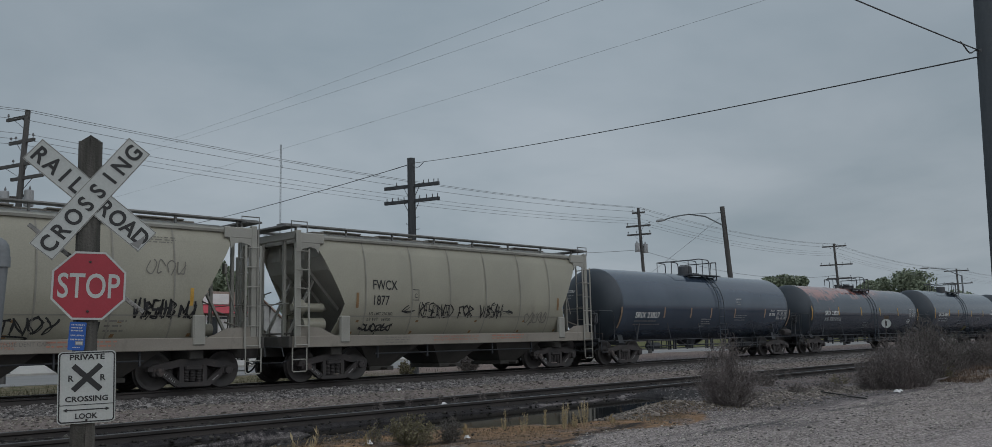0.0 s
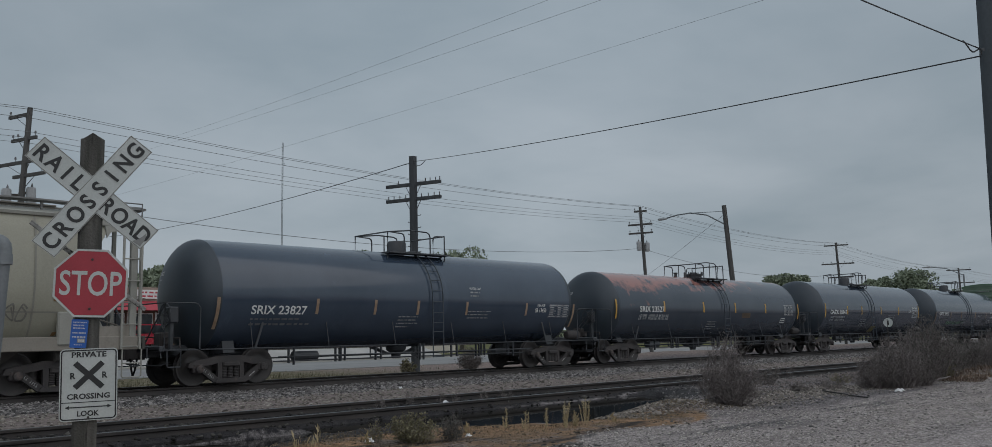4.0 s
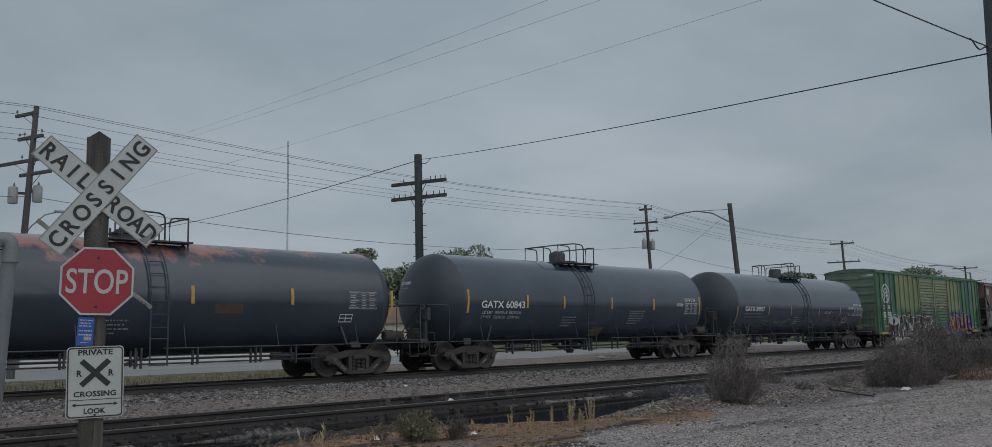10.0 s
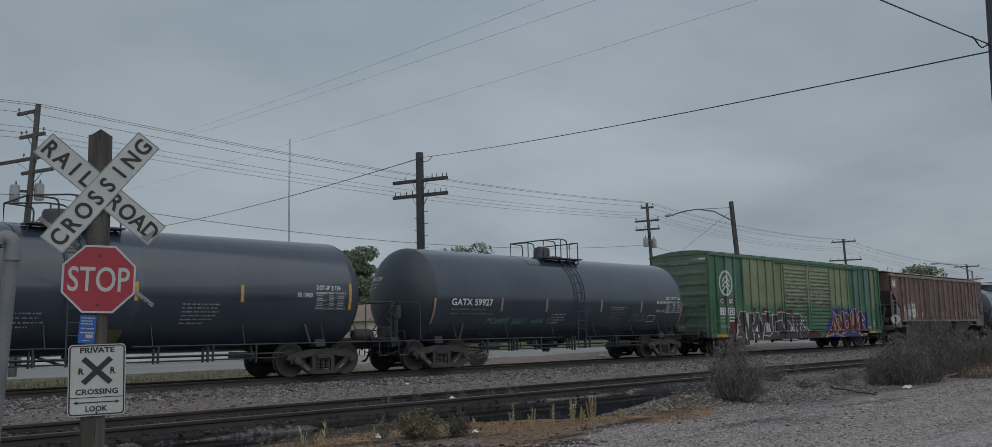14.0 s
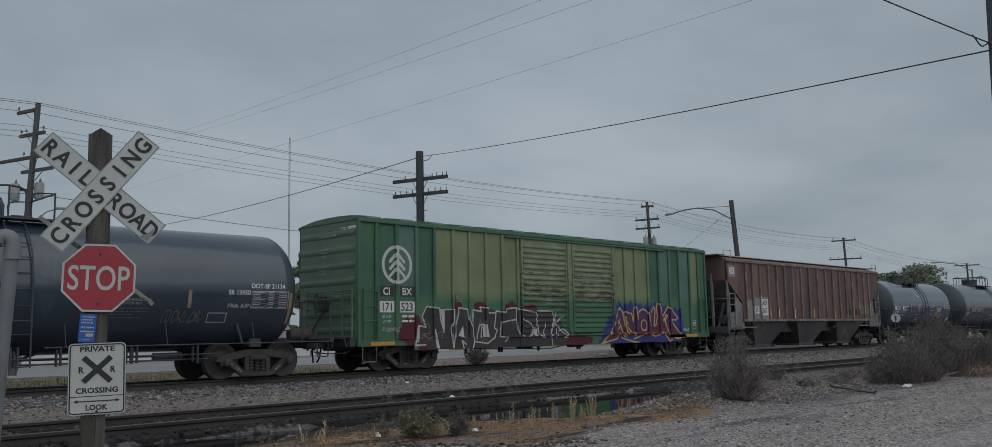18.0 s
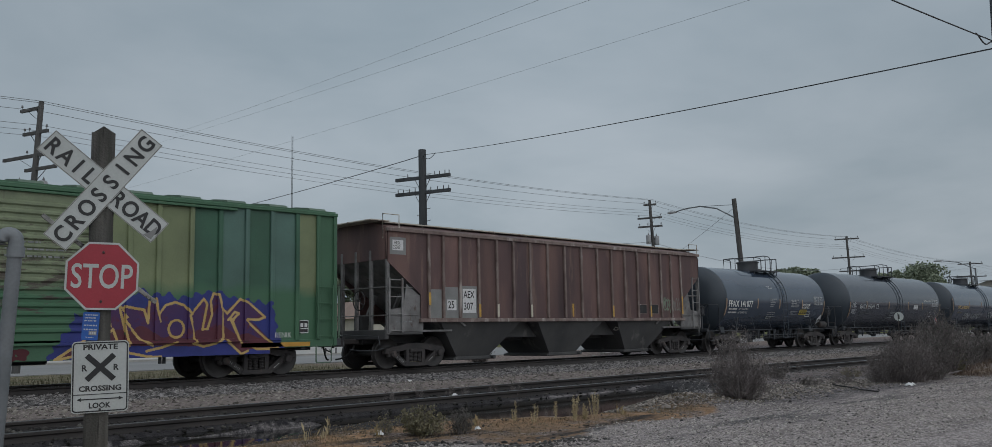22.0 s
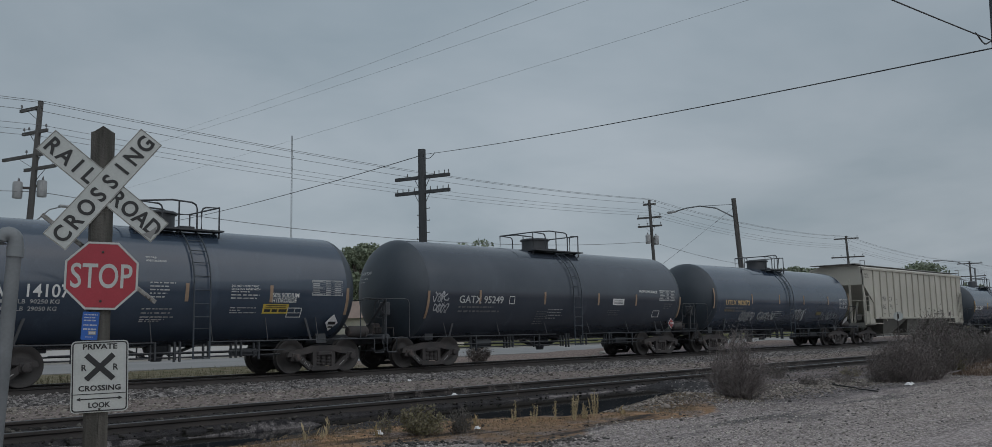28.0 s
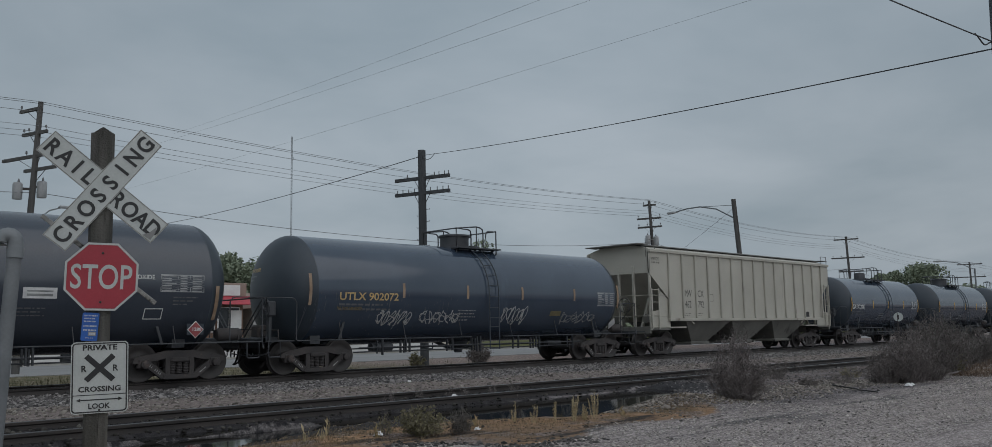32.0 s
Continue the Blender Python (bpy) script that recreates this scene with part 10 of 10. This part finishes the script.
# ---- loose stones ----
def stones(name, spots, size, tones, label, seed):
    """One mesh of many angular stones."""
    rng = np.random.default_rng(seed)
    p = (1 + 5 ** 0.5) / 2
    base = np.array([(-1, p, 0), (1, p, 0), (-1, -p, 0), (1, -p, 0), (0, -1, p), (0, 1, p), (0, -1, -p), (0, 1, -p), (p, 0, -1), (p, 0, 1), (-p, 0, -1), (-p, 0, 1)]) / 1.9
    tri = np.array([(0, 11, 5), (0, 5, 1), (0, 1, 7), (0, 7, 10), (0, 10, 11), (1, 5, 9), (5, 11, 4), (11, 10, 2), (10, 7, 6), (7, 1, 8), (3, 9, 4), (3, 4, 2), (3, 2, 6), (3, 6, 8), (3, 8, 9), (4, 9, 5), (2, 4, 11), (6, 2, 10), (8, 6, 7), (9, 8, 1)])
    n = len(spots)
    c = np.array(spots, float)
    v = base[None] * rng.uniform(0.65, 1.2, (n, 12, 1))
    v = v * (np.array([1.0, 0.8, 0.62]) * rng.uniform(0.7, 1.3, (n, 1, 3)))
    a, t = rng.uniform(0, 6.28, n), rng.normal(0, 0.4, n)
    ca, sa, ct, st = np.cos(a), np.sin(a), np.cos(t), np.sin(t)
    y, z = v[..., 1] * ct[:, None] - v[..., 2] * st[:, None], v[..., 1] * st[:, None] + v[..., 2] * ct[:, None]
    x = v[..., 0] * ca[:, None] - y * sa[:, None]
    y = v[..., 0] * sa[:, None] + y * ca[:, None]
    s = (size * rng.lognormal(0, 0.35, n))[:, None]
    w = np.stack([x * s, y * s, z * s], -1) + c[:, None, :]
    me = bpy.data.meshes.new(name)
    f = (tri[None] + 12 * np.arange(n)[:, None, None]).reshape(-1, 3)
    me.vertices.add(12 * n)
    me.vertices.foreach_set("co", w.reshape(-1))
    me.loops.add(f.size)
    me.loops.foreach_set("vertex_index", f.reshape(-1).astype(np.int32))
    me.polygons.add(len(f))
    me.polygons.foreach_set("loop_start", np.arange(0, f.size, 3, dtype=np.int32))
    me.polygons.foreach_set("loop_total", np.full(len(f), 3, np.int32))
    me.update(calc_edges=True)
    m = bpy.data.materials.new(name + "_rock")
    m.use_nodes = True
    tr = m.node_tree
    b = tr.nodes["Principled BSDF"]
    b.inputs["Roughness"].default_value = 0.85
    b.inputs["Specular IOR Level"].default_value = 0.3
    geo = tr.nodes.new("ShaderNodeNewGeometry")
    ramp = tr.nodes.new("ShaderNodeValToRGB")
    e = ramp.color_ramp.elements
    e[0].color, e[1].color = (*tones[0], 1), (*tones[-1], 1)
    for k, q in enumerate(tones[1:-1]):
        e.new((k + 1) / (len(tones) - 1)).color = (*q, 1)
    link(tr, geo.outputs["Random Per Island"], ramp.inputs[0])
    co = tr.nodes.new("ShaderNodeTexCoord")
    nz = tr.nodes.new("ShaderNodeTexNoise")
    nz.inputs["Scale"].default_value = 35
    link(tr, co.outputs["Object"], nz.inputs["Vector"])
    mp = tr.nodes.new("ShaderNodeMapRange")
    mp.inputs["To Min"].default_value, mp.inputs["To Max"].default_value = 0.65, 1.35
    link(tr, nz.outputs["Fac"], mp.inputs["Value"])
    sc = tr.nodes.new("ShaderNodeVectorMath")
    sc.operation = "SCALE"
    link(tr, ramp.outputs[0], sc.inputs[0])
    link(tr, mp.outputs[0], sc.inputs["Scale"])
    link(tr, sc.outputs[0], b.inputs["Base Color"])
    me.materials.append(m)
    tagged(new(name, me), label, "gravel", kind="stuff")


def make_stones():
    rng = np.random.default_rng(11)

    def spread(n, x0, x1, pick_y, keep=None, sink=0.0):
        out = []
        for k in range(n):
            x = x0 + (x1 - x0) * rng.random() ** 1.35
            y = pick_y(x)
            z = ground_z(x, y)
            if keep and not keep(x, y, z):
                continue
            out.append((x, y, z + sink))
        return out
    greys = [(0.035, 0.033, 0.033), (0.078, 0.074, 0.073), (0.13, 0.123, 0.119), (0.20, 0.189, 0.183), (0.35, 0.33, 0.32)]
    stones("ballast", spread(40000, 3, 56, lambda x: rng.uniform(15.6, YC - 0.85), lambda x, y, z: rng.random() < 0.25 + 0.75 * sstep(15.4, 18.0, y)), 0.027, greys, "grey crushed stone ballast beside the main track", 1)
    stones("track_ballast", spread(9000, 3, 60, lambda x: YC + rng.uniform(-0.72, 2.6)), 0.036, [tuple(c * 0.6 for c in q) for q in greys], "oily dark ballast between the rails", 2)
    stones("coarse_gravel", spread(9000, 2.5, 45, lambda x: rng.uniform(YS + 0.9, 16.2)), 0.024, [(0.05, 0.043, 0.038), (0.13, 0.115, 0.10), (0.21, 0.19, 0.165), (0.36, 0.33, 0.295)], "brown-grey gravel between the tracks", 3)
    stones("lot_gravel", spread(46000, 4.5, 26, lambda x: rng.uniform(3.2, 7.6), lambda x, y, z: (y < rim(x) or x > 11.5) and (y < 4.9 + 0.06 * x or not 11.8 < x < 19.0 or rng.random() < 0.15)), 0.0095, [(0.07, 0.066, 0.061), (0.19, 0.174, 0.158), (0.28, 0.256, 0.234), (0.36, 0.328, 0.300), (0.58, 0.54, 0.495)], "fine loose gravel of the lot", 4)
    stones("bank_gravel", spread(6500, 9.5, 18, lambda x: rng.normal(7.32, 0.24) if x < 11.5 else rng.normal(7.30, 0.4)), 0.020, [(0.06, 0.053, 0.047), (0.13, 0.115, 0.10), (0.22, 0.195, 0.172), (0.36, 0.32, 0.285)], "heaped grey gravel beside the bushes", 5)
    stones("edge_gravel", spread(5200, 11.5, 27, lambda x: rng.uniform(7.0, 10.3), lambda x, y, z: z > WATER + 0.02 and rng.random() < 0.4 + 0.6 * (fbm(x, y, 0.8) > -0.05)), 0.018, [tuple(c * 0.85 for c in q) for q in greys], "grey gravel and cinders between the bushes and the siding", 8)
    stones("dark_stones", spread(700, 4.8, 7.2, lambda x: rim(x) - 0.15 + rng.normal(0, 0.16)) + spread(90, 9.0, 22, lambda x: rng.uniform(4.6, 7.2)), 0.019, [(0.02, 0.019, 0.018), (0.06, 0.057, 0.054), (0.14, 0.13, 0.125)], "dark broken stones on the lot", 7)
    stones("bank_debris", spread(4200, 3.6, 11.6, lambda x: rim(x) - 0.05 + (shore(x) - rim(x) + 0.05) * rng.random(), lambda x, y, z: z > WATER + 0.02 and fbm(x, y, 1.4) > -0.12), 0.0105, [(0.025, 0.022, 0.02), (0.07, 0.058, 0.047), (0.17, 0.13, 0.09), (0.30, 0.25, 0.19)], "crumbs of earth, straw and stones on the bank", 9)
    stones("mud_clods", spread(2500, 3, 24, lambda x: YS + rng.uniform(-1.1, 1.1), lambda x, y, z: z > WATER), 0.028, [(0.012, 0.012, 0.012), (0.03, 0.028, 0.026), (0.10, 0.095, 0.085)], "black clods and cinders in the siding", 6)


make_stones()


def make_litter():
    bag = surface("white_plastic_bag", [(0.60, 0.60, 0.60), (0.75, 0.75, 0.75)], 8, 0.5, 0, 0.1)

    def scrap(x, y, r, seed, label):
        g = random.Random(seed)
        s = Shape()
        ring = [(r * g.uniform(0.6, 1.2) * math.cos(k * 0.785), r * g.uniform(0.5, 1.0) * math.sin(k * 0.785), g.uniform(0.0, 0.02)) for k in range(8)]
        inner = [(a * 0.5, b * 0.5, g.uniform(0.4, 0.9) * r) for a, b, c in ring]
        s.add(ring + inner + [(0, 0, r * 0.7)], [(k, (k + 1) % 8, 8 + (k + 1) % 8, 8 + k) for k in range(8)] + [(8 + k, 8 + (k + 1) % 8, 16) for k in range(8)])
        solid("litter", s, bag, label, "litter", "white litter", m=pose(x, y, ground_z(x, y)))
    scrap(16.4, 6.10, 0.09, 1, "crumpled white plastic bag on gravel")
    scrap(16.65, 6.12, 0.06, 2, "small white scrap on gravel")
    scrap(5.95, 7.65, 0.07, 3, "white scrap on the dry bank")
    scrap(7.05, 7.3, 0.05, 4, "white scrap on the dry bank")
    scrap(13.5, 16.2, 0.06, 5, "white scrap on the ballast")
    scrap(10.4, 11.3, 0.11, 6, "pale rag in the muddy siding")
    scrap(3.15, 7.45, 0.05, 7, "white scrap by the post")
    for k, (x, y, w) in enumerate(((32.5, 25.3, 0.5), (33.6, 25.6, 0.34), (31.4, 25.0, 0.26))):
        slab = Shape().box(-w / 2, w / 2, -0.14, 0.14, -0.06, 0.09, 0.025)
        solid("concrete_scrap", slab, KERB, "broken pale concrete lying on the slope", "rubble", "rubble beyond the track", m=pose(x, y, ground_z(x, y), 14, 4, 25 * k))
    hose = [Vector((15.74 - 0.19 * k, 7.17 - 0.17 * k + 0.06 * math.sin(k * 1.3), 0)) for k in range(9)]
    hose = [q + Vector((0, 0, ground_z(q.x, q.y) + 0.03)) for q in hose]
    solid("hose", Shape().tube(hose, 0.011, 6), HOSE, "black hose lying on the gravel", "hose")
    branch = [Vector((18.1 + 0.45 * k, 6.35 + 0.02 * k + 0.03 * (k % 2), 0.27 + 0.012 * k)) for k in range(6)]
    solid("dead_branch", Shape().tube(branch, [0.035, 0.03, 0.028, 0.022, 0.018, 0.01], 6), TWIG, "dead branch lying before the bush", "branch")


make_litter()


# ---- trees ----
def tree(x, y, h, r, seed, leaves, label, size=0.34):
    rng = random.Random(seed)
    nrg = np.random.default_rng(seed)
    ob = thing("tree", pose(x, y, 0.0), label, "tree", "trees beyond the road")
    trunk_top = h * 0.38
    s = Shape().tube([(0, 0, -0.3), (0.05 * r, 0, trunk_top * 0.5), (0, 0.05 * r, trunk_top), (0.05 * r, 0, h * 0.62)], [0.05 * h * 0.7, 0.036 * h * 0.7, 0.03 * h * 0.7, 0.01 * h], 9)
    part("trunk", s, BARK, ob)
    clumps = []
    s = Shape()
    for k in range(40):
        a = rng.uniform(0, 2 * math.pi)
        q = r * rng.uniform(0.15, 0.85)
        z = h * rng.uniform(0.42, 0.92)
        q *= math.sqrt(max(0.15, 1 - ((z / h - 0.58) / 0.44) ** 2))
        c = Vector((q * math.cos(a), q * math.sin(a), z))
        st = Vector((0, 0, min(trunk_top + 0.2 * h * rng.random(), z * 0.8)))
        s.tube([st, (st + c) / 2 + Vector((0, 0, 0.04 * h)), c], [0.010 * h, 0.006 * h, 0.002 * h], 5)
        clumps.append((c, r * rng.uniform(0.20, 0.36)))
    part("branchwork", s, BARK, ob)
    pts = []
    per = leaves // len(clumps)
    for c, q in clumps:
        d = nrg.normal(size=(per, 3))
        d /= np.linalg.norm(d, axis=1)[:, None]
        d *= (nrg.random(per)[:, None] ** 0.35) * q * np.array([1, 1, 0.8])
        pts.append(d + np.array(c))
    quads("crown", np.concatenate(pts), size, TREE_LEAF, nrg, parent=ob, long=1.4)


def make_trees():
    spec = [(75.4, 79.0, 12.4, 4.8), (68.4, 92.0, 13.2, 3.5), (64.6, 96.0, 12.8, 2.8), (64.5, 78.0, 9.6, 4.2), (43.5, 78.0, 9.4, 4.2), (37.0, 79.0, 8.6, 3.6), (31.0, 80.0, 7.6, 3.5),
            (122.0, 60.0, 9.8, 4.0), (150.5, 60.5, 10.0, 4.6), (158.0, 56.5, 11.5, 6.2), (167.0, 58.0, 9.5, 5.0), (136.0, 70.0, 8.4, 3.6), (96.0, 88.0, 9.5, 4.0), (196.0, 62.0, 9.0, 6.0), (48.0, 84.0, 8.2, 3.6)]
    for k, (x, y, h, r) in enumerate(spec):
        tree(x, y, h, r, 400 + k, 9200, "leafy green tree standing beyond the road", 0.36 if x > 100 else 0.27)
    # low far woods
    nrg = np.random.default_rng(3)
    pts, n = [], 26000
    x = nrg.uniform(-150, 700, n)
    hh = np.array([4.0 + 2.0 * noise.noise(Vector((q * 0.02, 1.0, 0))) + 1.2 * noise.noise(Vector((q * 0.11, 4.0, 0))) for q in x])
    pts = np.stack([x, 210 + nrg.uniform(0, 18, n), hh * nrg.random(n) ** 0.6], 1)
    ob = quads("far_woods", pts, 1.3, TREE_LEAF, nrg)
    tagged(ob, "low far belt of green woods", "woods", kind="stuff")


make_trees()


def motions():
    """The train rolls by; every wheelset turns with it."""
    rows = [t / 2 for t in range(65)]
    for car, at in CARS:
        walk(car, [(t, pose(at - rolled(t), YC, ZR)) for t in rows])
    turn = [k * 4 / 30 for k in range(241)]
    poses = [(t, math.degrees(-rolled(t) / 0.457)) for t in turn]
    for axle, x in AXLES:
        walk(axle, [(t, pose(x, 0, 0.457, 0, a, 0)) for t, a in poses])


motions()
